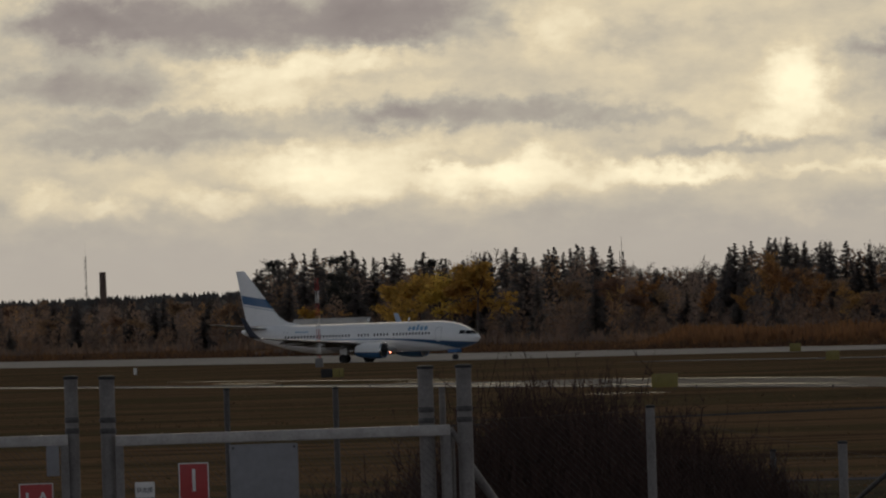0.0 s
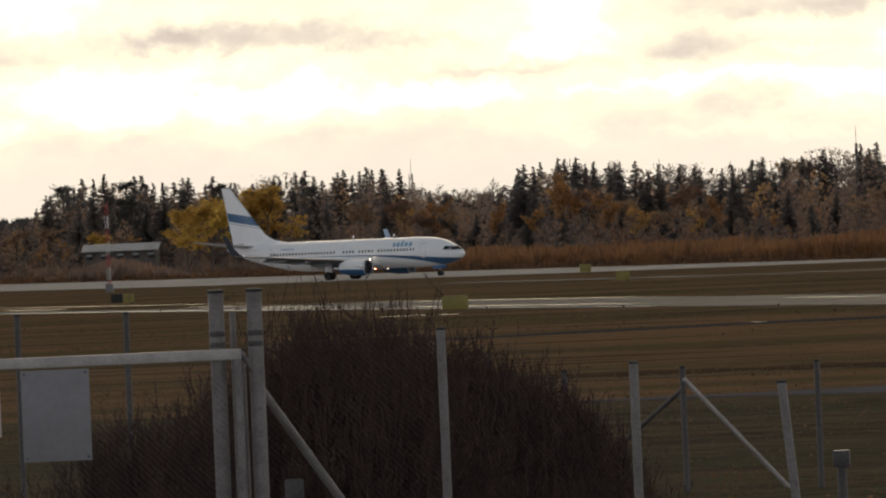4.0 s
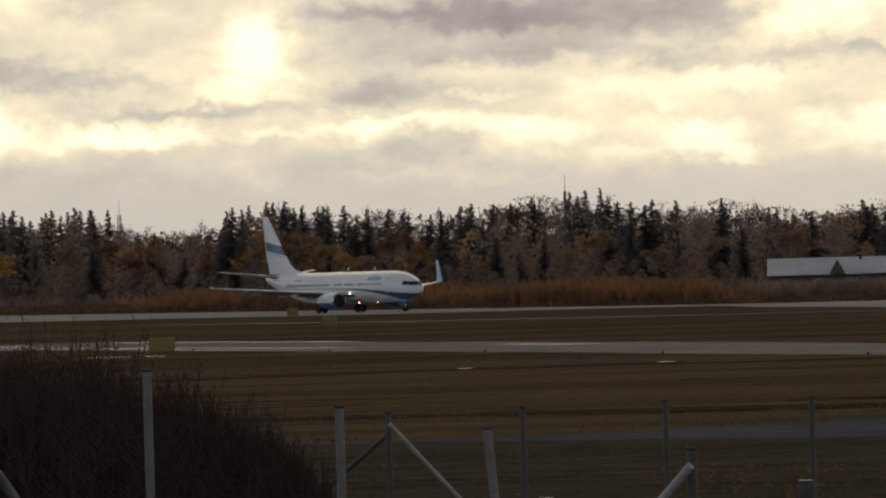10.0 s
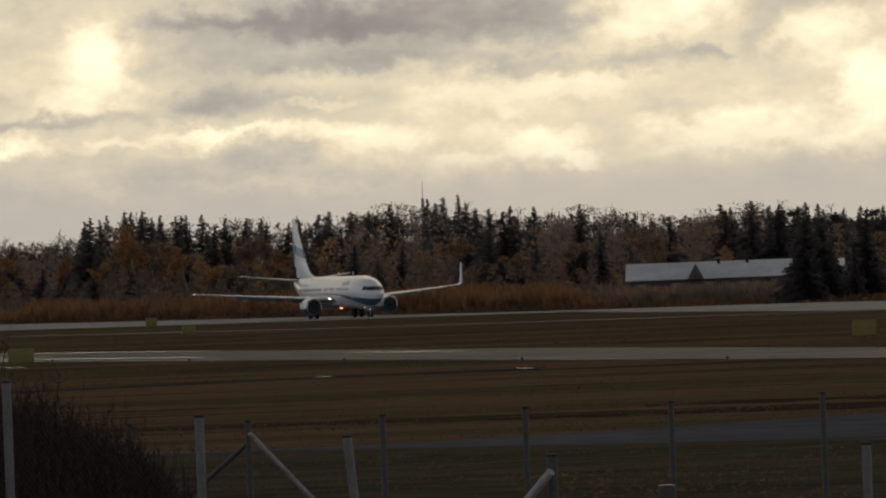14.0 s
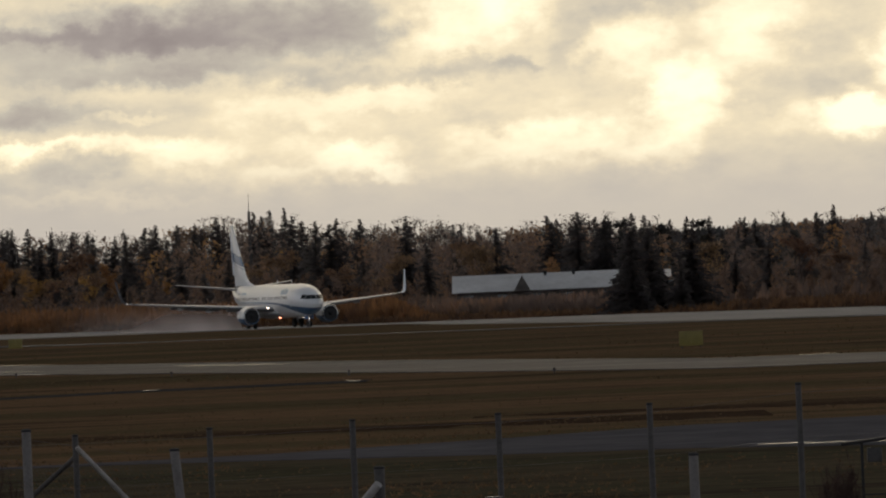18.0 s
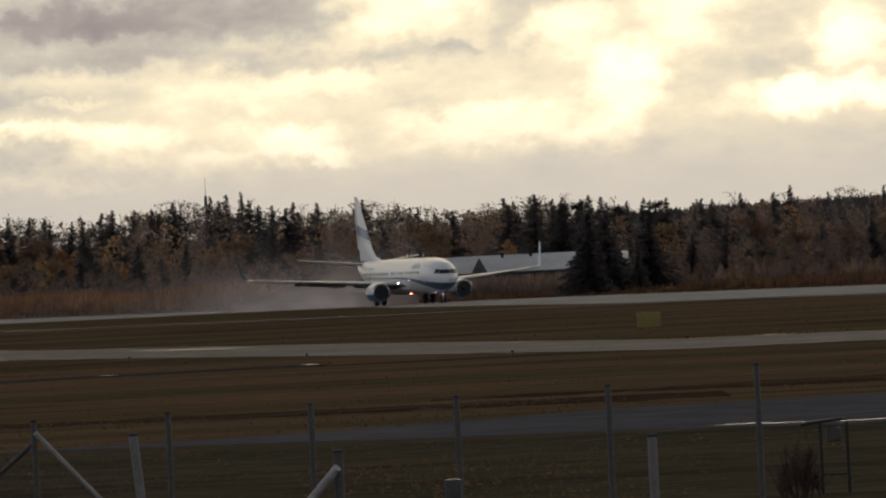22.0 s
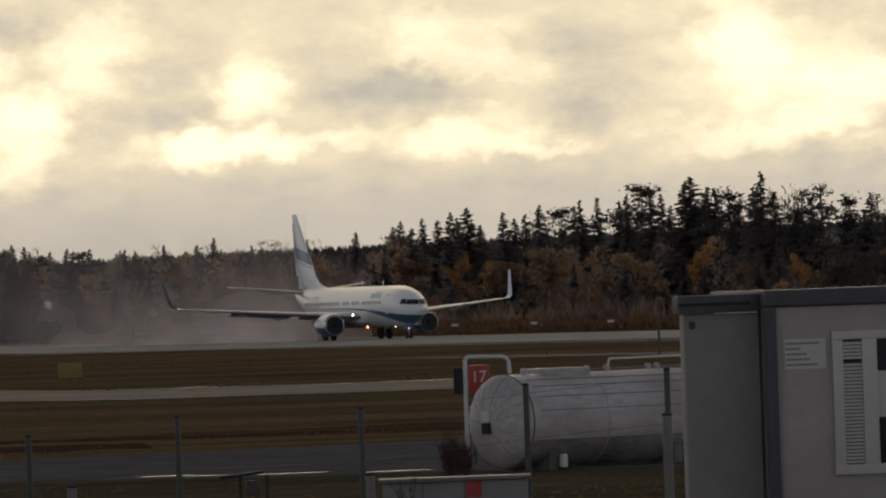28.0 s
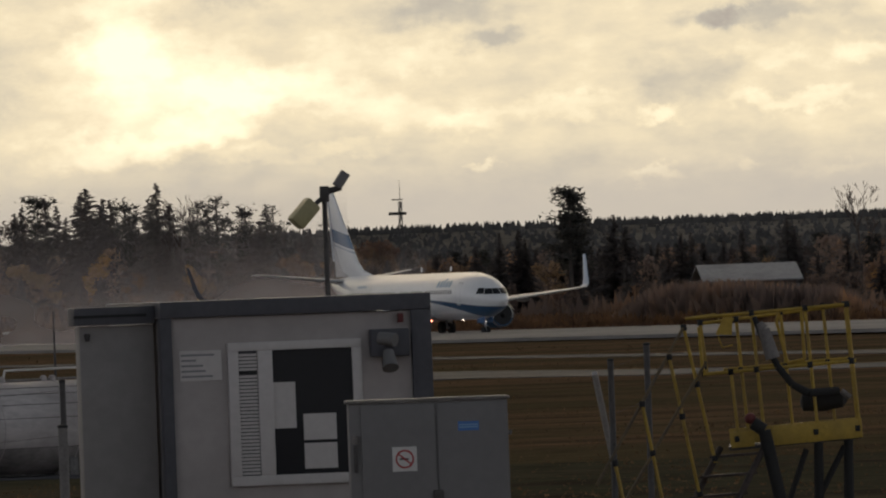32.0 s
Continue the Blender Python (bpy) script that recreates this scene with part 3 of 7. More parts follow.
# ---- ground and pavements ----
xs = [-4400, -2500, -1400, -800, -450, -250, -150, -90, -50] + list(range(-40, 45, 5)) + [50, 90, 150, 250, 450, 800, 1400, 2500, 4400]
ys = [-600, -200, -50, 0, 40, 70, 90] + list(range(96, 160, 4)) + list(range(160, 460, 10)) + [480, 520, 600, 800, 1100, 1250, 1290] + list(range(1305, 1430, 13)) + [1500, 2100, 3000, 4400]
verts = [(x, y, ground_z(x, y)) for y in ys for x in xs]
w = len(xs)
faces = [(j * w + i, j * w + i + 1, (j + 1) * w + i + 1, (j + 1) * w + i) for j in range(len(ys) - 1) for i in range(w - 1)]
ground = tagged(new("ground", raw("ground", verts, faces, M["grass"])), "brown autumn airfield grass with olive streaks", "grass", kind="structure")


def strip(name, a, b, mat, label, category, lift=0.03):
    """A band between two lines of places that run side by side, laid over the ground."""
    bm = bmesh.new()
    tops = []
    for p, q in zip(a, b):
        tops.append([bm.verts.new((v[0], v[1], ground_z(v[0], v[1]) + dz)) for v, dz in ((p, lift - 0.25), (p, lift), (q, lift), (q, lift - 0.25))])
    for r, s in zip(tops, tops[1:]):
        for i in range(3):
            bm.faces.new((r[i], r[i + 1], s[i + 1], s[i]))
    return solid(name, bm, mat, label, category, kind="structure", smooth=False)


def paved(name, near, far, mat, label, category, lift=0.035, nx=60, ny=24):
    """A pavement between a near and a far edge line, its rows of x and y, following the ground."""
    def line(rows, x):
        for (x0, y0), (x1, y1) in zip(rows, rows[1:]):
            if x0 <= x <= x1:
                return y0 + (y1 - y0) * (x - x0) / (x1 - x0)
        return rows[-1][1]
    x0, x1 = near[0][0], near[-1][0]
    verts, faces = [], []
    for i in range(nx + 1):
        x = x0 + (x1 - x0) * (i / nx) ** 1.4
        a, c = line(near, x), line(far, x)
        for j in range(-1, ny + 2):
            y = a + (c - a) * min(max(j, 0), ny) / ny
            verts.append((x, y, ground_z(x, y) + (lift if 0 <= j <= ny else -0.2)))
    k = ny + 3
    faces = [(i * k + j, (i + 1) * k + j, (i + 1) * k + j + 1, i * k + j + 1) for i in range(nx) for j in range(k - 1)]
    return tagged(new(name, raw(name, verts, faces, mat)), label, category, kind="structure")


span = [-4200 + 200 * i for i in range(26)]
# near edge drawn in to fit how much runway the camera sees
NEAR_EDGE = ((-4200, 306), (-1470, 306), (-1407, 327), (-1330, 338), (-1287, 350), (-1255, 354), (-1188, 340), (-1118, 330), (-1032, 316), (800, 314))
def near_edge(s):
    for (s0, p0), (s1, p1) in zip(NEAR_EDGE, NEAR_EDGE[1:]):
        if s0 <= s <= s1:
            return p0 + (p1 - p0) * (s - s0) / (s1 - s0)


RUN = sorted({s for s, _ in NEAR_EDGE} | set(range(-1560, -1180, 12)))
strip("runway", [along(near_edge(s), s) for s in RUN], [along(377, s) for s in RUN], M["runway"], "wet grey asphalt runway, near edge shaped to the camera's view", "runway", 0.05)
TAXIWAY = ((180, -2600, 184.5, -2600), (180, -905, 185, -910), (178.5, -850, 189, -890), (175, -795, 197, -875), (170, -648, 194, -739), (165, -582, 191, -673), (164, -548, 185, -612), (164, -526, 183, -588), (173, -519, 191, -573), (178, -517, 198, -574), (194, -513, 212, -563), (206, -505, 222, -545), (207, -486, 219, -512), (216, -482, 226, -503), (232, -478, 240, -496), (300, -465, 306, -480))
strip("taxiway", [along(p, s) for p, s, _, _ in TAXIWAY], [along(p, s) for _, _, p, s in TAXIWAY], M["taxi"], "wet grey asphalt taxiway across the grass", "taxiway", 0.03)
strip("taxiway_edge_line", [along(179, -2500), along(179, -900), along(171.6, -690)], [along(179.6, -2500), along(179.6, -900), along(172.2, -690)], M["line"], "pale painted taxiway edge line", "road marking", 0.036)
strip("taxiway_link", [along(268, -1180), along(272, -1075), along(300, -1010), along(329.5, -960)], [along(275, -1180), along(279, -1085), along(308, -1018), along(329.5, -975)], M["taxi"], "narrow wet asphalt link by the runway", "taxiway", 0.024)
paved("service_road", ((-60, 514), (-36, 540), (-25, 555), (-14, 560)), ((-60, 520), (-36, 549), (-25, 566), (-14, 571)), M["track"], "grey perimeter road through the grass", "road")
strip("far_link", [along(256, -760), along(256, -650), along(252, -575), along(240, -500)], [along(264, -760), along(263, -650), along(259, -575), along(248, -500)], M["taxi"], "pale strip of a distant taxiway curve", "taxiway", 0.03)
paved("apron", ((-16, 257), (-11.8, 255.7), (-8.4, 252.4), (-3.4, 247), (0.4, 245), (4.8, 238), (8, 237.5), (17, 232)), ((-16, 258), (-12, 259.5), (-8.7, 262), (-3.7, 273), (0.5, 286), (6, 291), (10.4, 298), (17, 306)), M["asphalt"], "dark wet asphalt apron wedge", "apron")
paved("fence_lawn", ((-40, 146.5), (40, 145.5)), ((-40, 262), (-16, 258.5), (-11.8, 256.6), (-8.4, 253.4), (-3.4, 248), (0.4, 246), (4.8, 239), (8, 238.5), (17, 233), (40, 225)), M["lawn"], "dull olive grass before the apron", "grass", 0.015, 60, 24)
paved("fence_track", ((-30, 118), (30, 118)), ((-30, 147), (30, 146)), M["asphalt"], "grey asphalt track along the fence", "road")

def wavy(b0, d0, b1, d1, rough, seed):
    rows = []
    for i in range(61):
        k = i / 60
        d = d0 + (d1 - d0) * k + rough * noise.noise((k * 14, seed, 0)) + rough * 0.4 * noise.noise((k * 50, seed, 3))
        v = at(b0 + (b1 - b0) * k, d)
        rows.append((v.x, v.y))
    return rows


paved("bare_soil", wavy(-16, 366, 75, 328, 9, 1.0), wavy(-16, 372, 75, 418, 11, 2.0), M["soil"], "strip of dark bare soil and withered grass", "soil", 0.02, 90, 8)
paved("bare_soil", wavy(-70, 330, 10, 310, 10, 5.0), wavy(-70, 352, 10, 338, 9, 6.0), M["soil"], "strip of dark withered grass", "soil", 0.02, 90, 6)

# puddles that shine on the pavements
rng = random.Random(5)
def puddle(p, s, long, wide, name="puddle"):
    bm = bmesh.new()
    c = along(p, s)
    ring = []
    for i in range(22):
        a = 2 * math.pi * i / 22
        k = 1 + 0.35 * noise.noise((p + math.cos(a) * 1.3, s + math.sin(a) * 1.3, 0))
        q = c + U * math.cos(a) * long * k + N * math.sin(a) * wide * k
        ring.append(bm.verts.new((q.x, q.y, ground_z(q.x, q.y) + 0.036)))
    bm.faces.new(ring)
    solid(name, bm, M["wet"], "thin puddle of rain water on asphalt", "puddle", kind="structure", smooth=False)
for s in (-980, -905, -850, -700):
    puddle(rng.uniform(184, 190) + (-s - 850) * 0.01, s, rng.uniform(8, 16), rng.uniform(0.4, 0.9))
for p, s, lo in ((179.5, -880, 90), (180, -1060, 60), (198.5, -1000, 70), (196, -830, 45), (179, -760, 40)):
    puddle(p, s, lo, 0.55)
for p, s, lo, wi in ((196.3, -570.5, 0.7, 4.0), (190, -569, 0.5, 1.6), (187, -582, 0.8, 1.2)):
    puddle(p, s, lo, wi)
for x, y, lo, wi in ((2.7, 245, 0.6, 0.3), (3.5, 243.8, 0.5, 0.25), (5.3, 242.6, 0.9, 0.3), (7.5, 240.8, 0.8, 0.3)):
    p, s = x * N.x + y * N.y, x * U.x + y * U.y
    lo, wi = wi, lo
    puddle(p, s, lo, wi)
for p, s, lo, wi in ((141, -545, 0.7, 0.4), (152, -548, 1.0, 0.4), (112, -520, 1.2, 0.4), (120, -525, 0.8, 0.3)):
    puddle(p, s, lo, wi)

for b, d, wi in ((-75.0, 716, 0.28), (-74.2, 719, 0.34), (-73.4, 717, 0.22), (-72.6, 720, 0.4), (-71.6, 718, 0.5), (-70.7, 717, 0.3)):
    v = at(b, d)
    puddle(v.x * N.x + v.y * N.y, v.x * U.x + v.y * U.y, 5.0, wi)

# ---- airliner ----
def livery():
    """White paint with a blue sweep under the nose and a thin trailing line."""
    m = material("airliner_paint", (0.86, 0.86, 0.86), 0.3, vary=0.03, size=3, coat=0.3)
    n, l = m.node_tree.nodes, m.node_tree.links
    b = n["Principled BSDF"]
    src = b.inputs["Base Color"].links[0].from_socket
    co, sep = n.new("ShaderNodeTexCoord"), n.new("ShaderNodeSeparateXYZ")
    l.new(co.outputs["Object"], sep.inputs[0])

    def f(op, a, c):
        x = n.new("ShaderNodeMath")
        x.operation = op
        for i, v in enumerate((a, c)):
            if isinstance(v, (int, float)):
                x.inputs[i].default_value = v
            else:
                l.new(v, x.inputs[i])
        return x.outputs[0]

    def curve(points):
        x = n.new("ShaderNodeFloatCurve")
        c = x.mapping.curves[0]
        span = n.new("ShaderNodeMapRange")
        span.inputs[1].default_value, span.inputs[2].default_value = -20.0, 20.0
        l.new(sep.outputs[0], span.inputs[0])
        for i, (px, pz) in enumerate(points):
            if i < 2:
                c.points[i].location = ((px + 20) / 40, pz / 6)
            else:
                c.points.new((px + 20) / 40, pz / 6)
        x.mapping.update()
        l.new(span.outputs[0], x.inputs["Value"])
        return f("MULTIPLY", x.outputs[0], 6.0)

    top = curve(((-20, 3.2), (20, 2.2), (-8, 3.16), (2, 3.10), (8, 2.97), (13, 2.68), (16.5, 2.42)))
    low = curve(((-20, 3.2), (20, 1.0), (-8, 3.10), (2, 2.99), (8, 2.74), (12, 2.35), (15, 1.85), (17, 1.35)))
    inside = f("MULTIPLY", f("LESS_THAN", sep.outputs[2], top), f("GREATER_THAN", sep.outputs[2], low))
    inside = f("MULTIPLY", inside, f("GREATER_THAN", sep.outputs[0], -9.0))
    fade = n.new("ShaderNodeMapRange")
    fade.inputs[1].default_value, fade.inputs[2].default_value = -4.0, 6.0
    l.new(sep.outputs[0], fade.inputs[0])
    shade = n.new("ShaderNodeMix")
    shade.data_type = "RGBA"
    shade.inputs[6].default_value, shade.inputs[7].default_value = (0.22, 0.37, 0.52, 1), (0.034, 0.105, 0.21, 1)
    l.new(fade.outputs[0], shade.inputs[0])
    mix = n.new("ShaderNodeMix")
    mix.data_type = "RGBA"
    l.new(inside, mix.inputs[0])
    l.new(src, mix.inputs[6])
    l.new(shade.outputs[2], mix.inputs[7])
    l.new(mix.outputs[2], b.inputs["Base Color"])
    return m


def banded(name, low, high, slope):
    """White paint with a blue band that slopes along x."""
    m = material(name, (0.86, 0.86, 0.86), 0.3, vary=0.03, size=3, coat=0.3)
    n, l = m.node_tree.nodes, m.node_tree.links
    b = n["Principled BSDF"]
    src = b.inputs["Base Color"].links[0].from_socket
    co, sep = n.new("ShaderNodeTexCoord"), n.new("ShaderNodeSeparateXYZ")
    l.new(co.outputs["Object"], sep.inputs[0])
    lift = n.new("ShaderNodeMath")
    lift.operation, lift.inputs[1].default_value = "MULTIPLY_ADD", slope
    l.new(sep.outputs[0], lift.inputs[0])
    l.new(sep.outputs[2], lift.inputs[2])
    ramp = n.new("ShaderNodeValToRGB")
    ramp.color_ramp.interpolation = "CONSTANT"
    els = ramp.color_ramp.elements
    els[0].position, els[1].position = 0.0, low / 20
    els[0].color, els[1].color = (0, 0, 0, 1), (1, 1, 1, 1)
    for p, c in ((high / 20, 0.0), ((low - 0.32) / 20, 0.45), ((low - 0.18) / 20, 0.0)):
        els.new(p).color = (c, c, c, 1)
    span = n.new("ShaderNodeMath")
    span.operation, span.inputs[1].default_value = "DIVIDE", 20.0
    l.new(lift.outputs[0], span.inputs[0])
    l.new(span.outputs[0], ramp.inputs[0])
    mix = n.new("ShaderNodeMix")
    mix.data_type = "RGBA"
    l.new(ramp.outputs[0], mix.inputs[0])
    l.new(src, mix.inputs[6])
    mix.inputs[7].default_value = (0.032, 0.12, 0.25, 1)
    l.new(mix.outputs[2], b.inputs["Base Color"])
    return m


NOSE = 19.6      # from the main wheels to the nose


def foil(le, te, y, z, thick, flip=1, n=9):
    """A wing section from leading to trailing edge (x from the nose), as a closed ring."""
    ring = []
    for i in range(2 * n):
        k = i / n
        if k <= 1:
            s, side = (1 - math.cos(math.pi * k)) / 2, 1
        else:
            s, side = (1 + math.cos(math.pi * (k - 1))) / 2, -0.75
        h = thick * 2.6 * (math.sqrt(max(s, 0)) * (1 - s)) * 0.5 * side
        ring.append((NOSE - (le + (te - le) * s), y, z + h))
    return ring


def airliner():
    plane = thing("airliner", Matrix(), "white twin-engine airliner with blue nose sweep and fin band", "airplane")
    paint, finpaint, nacpaint = livery(), banded("fin_paint", 5.3, 6.4, 0.16), banded("nacelle_paint", 0.4, 1.35, 0.02)
    fus = bmesh.new()
    rows = ((0.0, 2.78, 0.03, 0.03), (0.12, 2.79, 0.26, 0.25), (0.4, 2.82, 0.52, 0.50), (0.9, 2.88, 0.84, 0.82), (1.6, 2.97, 1.14, 1.14), (2.3, 3.07, 1.36, 1.42), (3.2, 3.18, 1.57, 1.68),
            (4.3, 3.27, 1.75, 1.86), (5.6, 3.32, 1.85, 1.97), (7.0, 3.33, 1.88, 2.0), (12, 3.33, 1.88, 2.0), (18, 3.33, 1.88, 2.0), (25, 3.33, 1.88, 2.0), (28, 3.45, 1.82, 1.88), (31, 3.75, 1.52, 1.58),
            (34, 4.12, 1.05, 1.17), (36.3, 4.42, 0.58, 0.70), (37.6, 4.58, 0.28, 0.38), (38.0, 4.62, 0.10, 0.16))
    rows = tuple((x, zc - 0.13 * min(x / 4, 1), hw, hh * 0.985) for x, zc, hw, hh in rows)
    rings = []
    for x, zc, hw, hh in rows:
        rings.append([(NOSE - x, math.cos(2 * math.pi * i / 40) * hw, zc + math.sin(2 * math.pi * i / 40) * hh) for i in range(40)])
    skin(fus, rings)
    body = part("fuselage", fus, paint, plane)
    belly = bmesh.new()
    skin(belly, [[(NOSE - x, math.cos(2 * math.pi * i / 20) * w_, 1.75 + math.sin(2 * math.pi * i / 20) * h_) for i in range(20)] for x, w_, h_ in ((11.6, 0.3, 0.1), (13, 1.7, 0.5), (15, 2.05, 0.62), (20.5, 2.05, 0.62), (22.5, 1.5, 0.45), (24.2, 0.3, 0.1))])
    part("belly_fairing", belly, M["wing"], plane, "grey wing root fairing")
    # fin with its dorsal fillet
    fin = bmesh.new()
    prof = ((28.2, 37.1, 5.15, 0.30), (30.6, 37.2, 5.62, 0.42), (31.9, 37.3, 6.4, 0.42), (34.6, 37.95, 9.5, 0.32), (37.15, 38.6, 12.42, 0.18), (37.4, 38.6, 12.55, 0.08))
    skin(fin, [[(p[0], p[2], z) for p in foil(le, te, 0, 0, th)] for le, te, z, th in prof])
    part("tail_fin", fin, finpaint, plane, "white fin with a blue band")
    rud = bmesh.new()
    skin(rud, [[(NOSE - x, y, z) for x, y in ((te - w_, -0.005 - t_), (te - w_, 0.005 + t_), (te + 0.02, 0.012), (te + 0.02, -0.012))] for te, w_, z, t_ in ((37.3, 0.05, 6.5, 0.2), (38.4, 0.04, 11.6, 0.1))])
    part("rudder_edge", rud, M["white"], plane)
    for side in (1, -1):
        tail = bmesh.new()
        skin(tail, [foil(le, te, side * y, z, th) for le, te, y, z, th in ((33.0, 37.0, 0.5, 4.75, 0.42), (33.6, 37.2, 1.2, 4.82, 0.36), (37.0, 38.6, 6.9, 5.55, 0.13), (37.5, 38.6, 7.15, 5.58, 0.05))])
        part("stabiliser", tail, M["wing"], plane, "grey horizontal stabiliser")
        wing = bmesh.new()
        skin(wing, [foil(le, te, side * y, z, th) for le, te, y, z, th in ((13.2, 20.9, 1.3, 2.25, 0.95), (14.3, 20.9, 2.6, 2.33, 0.85), (16.3, 21.0, 5.6, 2.58, 0.58), (19.4, 22.9, 11.0, 3.02, 0.38), (22.6, 24.3, 16.6, 3.50, 0.20), (22.9, 24.5, 17.1, 3.58, 0.17))])
        wing_ob = part("wing", wing, [M["wing"], M["wing_shade"]], plane, "grey swept wing, underside shade put into a darker grey")
        # faces that look down take the grey with the painted shade
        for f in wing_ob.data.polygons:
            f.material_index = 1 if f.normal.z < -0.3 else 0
        for (t1, y1, z1), (t2, y2, z2) in (((20.75, 2.1, 2.28), (20.9, 5.3, 2.53)), ((21.35, 6.2, 2.58), (23.0, 11.7, 3.05))):
            flap = bmesh.new()
            skin(flap, [[(NOSE - te + dx, side * y, z + dz) for dx, dz in ((0.25, 0.05), (-0.35, 0.02), (-1.05, -0.30), (-1.0, -0.34), (-0.2, -0.16), (0.2, -0.06))] for te, y, z in ((t1, y1, z1), (t2, y2, z2))])
            part("flap", flap, M["wing_shade"], wing_ob, "lowered flap in the shaded underside grey")
        edge = bmesh.new()
        for (l1, y1, z1), (l2, y2, z2) in (((15.0, 3.4, 2.41), (16.3, 5.6, 2.58)), ((16.5, 6.2, 2.63), (19.4, 11.0, 3.02)), ((19.4, 11.0, 3.02), (22.7, 16.7, 3.52))):
            rod(edge, (NOSE - l1, side * y1, z1), (NOSE - l2, side * y2, z2), 0.085, 0.06, 8)
        part("leading_edge", edge, M["metal"], wing_ob, "polished metal slat edge")
        wl_ = bmesh.new()
        skin(wl_, [[(p[0], side * (y + p[2] * 0.9), z + 0.1 * p[2]) for p in foil(le, te, 0, 0, th)] for le, te, y, z, th in ((22.9, 24.5, 17.08, 3.58, 0.16), (23.3, 24.7, 17.45, 3.85, 0.15), (23.9, 25.0, 17.65, 4.5, 0.12), (25.0, 25.65, 17.95, 6.35, 0.07))])
        tip = part("winglet", wl_, [M["winglet"], M["navy"]], plane, "upswept winglet, pale blue inside and navy outside")
        for f in tip.data.polygons:
            f.material_index = 1 if f.normal.y * side > 0.05 else 0
        for y, x0, z0 in ((4.1, 20.2, 1.95), (7.6, 21.0, 2.35), (10.9, 22.0, 2.72)):
            fair = bmesh.new()
            turned(fair, ((-1.6, 0.03), (-1.2, 0.16), (-0.2, 0.22), (0.9, 0.15), (1.5, 0.02)), (NOSE - x0, side * y, z0), "X", 10)
            part("flap_fairing", fair, M["wing"], wing_ob)
        # engine, its intake in front
        eng = bmesh.new()
        turned(eng, ((NOSE - 12.0, 0.86), (NOSE - 11.92, 0.95), (NOSE - 12.1, 1.03), (NOSE - 12.9, 1.10), (NOSE - 14.2, 1.08), (NOSE - 15.5, 0.90), (NOSE - 16.2, 0.72), (NOSE - 16.2, 0.60)), (0, side * 4.83, 1.53), "X", 32)
        nac = part("nacelle", eng, nacpaint, plane, "white engine nacelle, blue below")
        lip = bmesh.new()
        turned(lip, ((NOSE - 12.35, 0.80), (NOSE - 12.05, 0.86), (NOSE - 11.88, 0.95), (NOSE - 11.98, 1.02), (NOSE - 12.12, 1.045)), (0, side * 4.83, 1.53), "X", 32)
        part("intake_lip", lip, M["metal"], nac, "polished intake lip")
        # flat dark disc and dark blades stand in for the intake's shade
        fan = bmesh.new()
        turned(fan, ((NOSE - 12.0, 0.855), (NOSE - 11.985, 0.855)), (0, side * 4.83, 1.53), "X", 28)
        part("intake", fan, M["dark"], nac, "dark disc in place of the unlit intake depth")
        for i in range(24):
            a = 2 * math.pi * i / 24
            bl = bmesh.new()
            c, s_ = math.cos(a), math.sin(a)
            skin(bl, [[(NOSE - 11.97 + dx, side * 4.83 + r * c - w_ * s_ * k, 1.53 + r * s_ + w_ * c * k) for dx, k in ((0, -1), (0.006, 1), (-0.006, 1))] for r, w_ in ((0.24, 0.03), (0.82, 0.06))])
            part("fan_blade", bl, M["dark"], nac)
        spin = bmesh.new()
        turned(spin, ((NOSE - 11.97, 0.26), (NOSE - 11.75, 0.16), (NOSE - 11.6, 0.02)), (0, side * 4.83, 1.53), "X", 16)
        part("spinner", spin, M["black"], nac)
        core = bmesh.new()
        turned(core, ((NOSE - 15.9, 0.55), (NOSE - 16.9, 0.42), (NOSE - 17.6, 0.06)), (0, side * 4.83, 1.50), "X", 20)
        part("exhaust_cone", core, M["metal"], nac)
        py = bmesh.new()
        skin(py, [foil(a, b_, side * 4.83, z, 0.0) and [(NOSE - (a + (b_ - a) * k), side * 4.83 + w_, z) for k, w_ in ((0, 0), (0.3, 0.16), (1, 0.05), (1, -0.05), (0.3, -0.16))] for a, b_, z in ((12.9, 17.0, 2.45), (13.8, 18.6, 2.72))])
        part("pylon", py, M["white"], plane)
        # main gear
        leg = bmesh.new()
        rod(leg, (0, side * 2.86, 0.55), (0.05, side * 2.75, 2.1), 0.13, 0.15, 12)
        rod(leg, (0, side * 2.86, 0.9), (0.0, side * 1.4, 1.7), 0.07, 0.07, 8)
        rod(leg, (0, side * 3.4, 0.56), (0, side * 2.3, 0.56), 0.09, 0.09, 10)
        gear = part("main_gear", leg, M["strut"], plane, "grey landing gear strut")
        for dy in (-0.43, 0.43):
            ty = bmesh.new()
            turned(ty, ((-0.19, 0.36), (-0.2, 0.48), (-0.14, 0.555), (0, 0.565), (0.14, 0.555), (0.2, 0.48), (0.19, 0.36)), (0, side * 2.86 + dy, 0.565), "Y", 24)
            tyre = part("wheel", ty, M["tyre"], gear, "black tyre")
            hub = bmesh.new()
            turned(hub, ((-0.13, 0.12), (-0.17, 0.33), (0.17, 0.33), (0.13, 0.12)), (0, side * 2.86 + dy, 0.565), "Y", 16)
            part("rim", hub, M["strut"], gear)
        door = bmesh.new()
        block(door, (-0.6, side * 3.12 - 0.03, 1.0), (0.55, side * 3.12 + 0.03, 2.0), bevel=0.02)
        part("gear_door", door, M["white"], gear)
    # nose gear
    leg = bmesh.new()
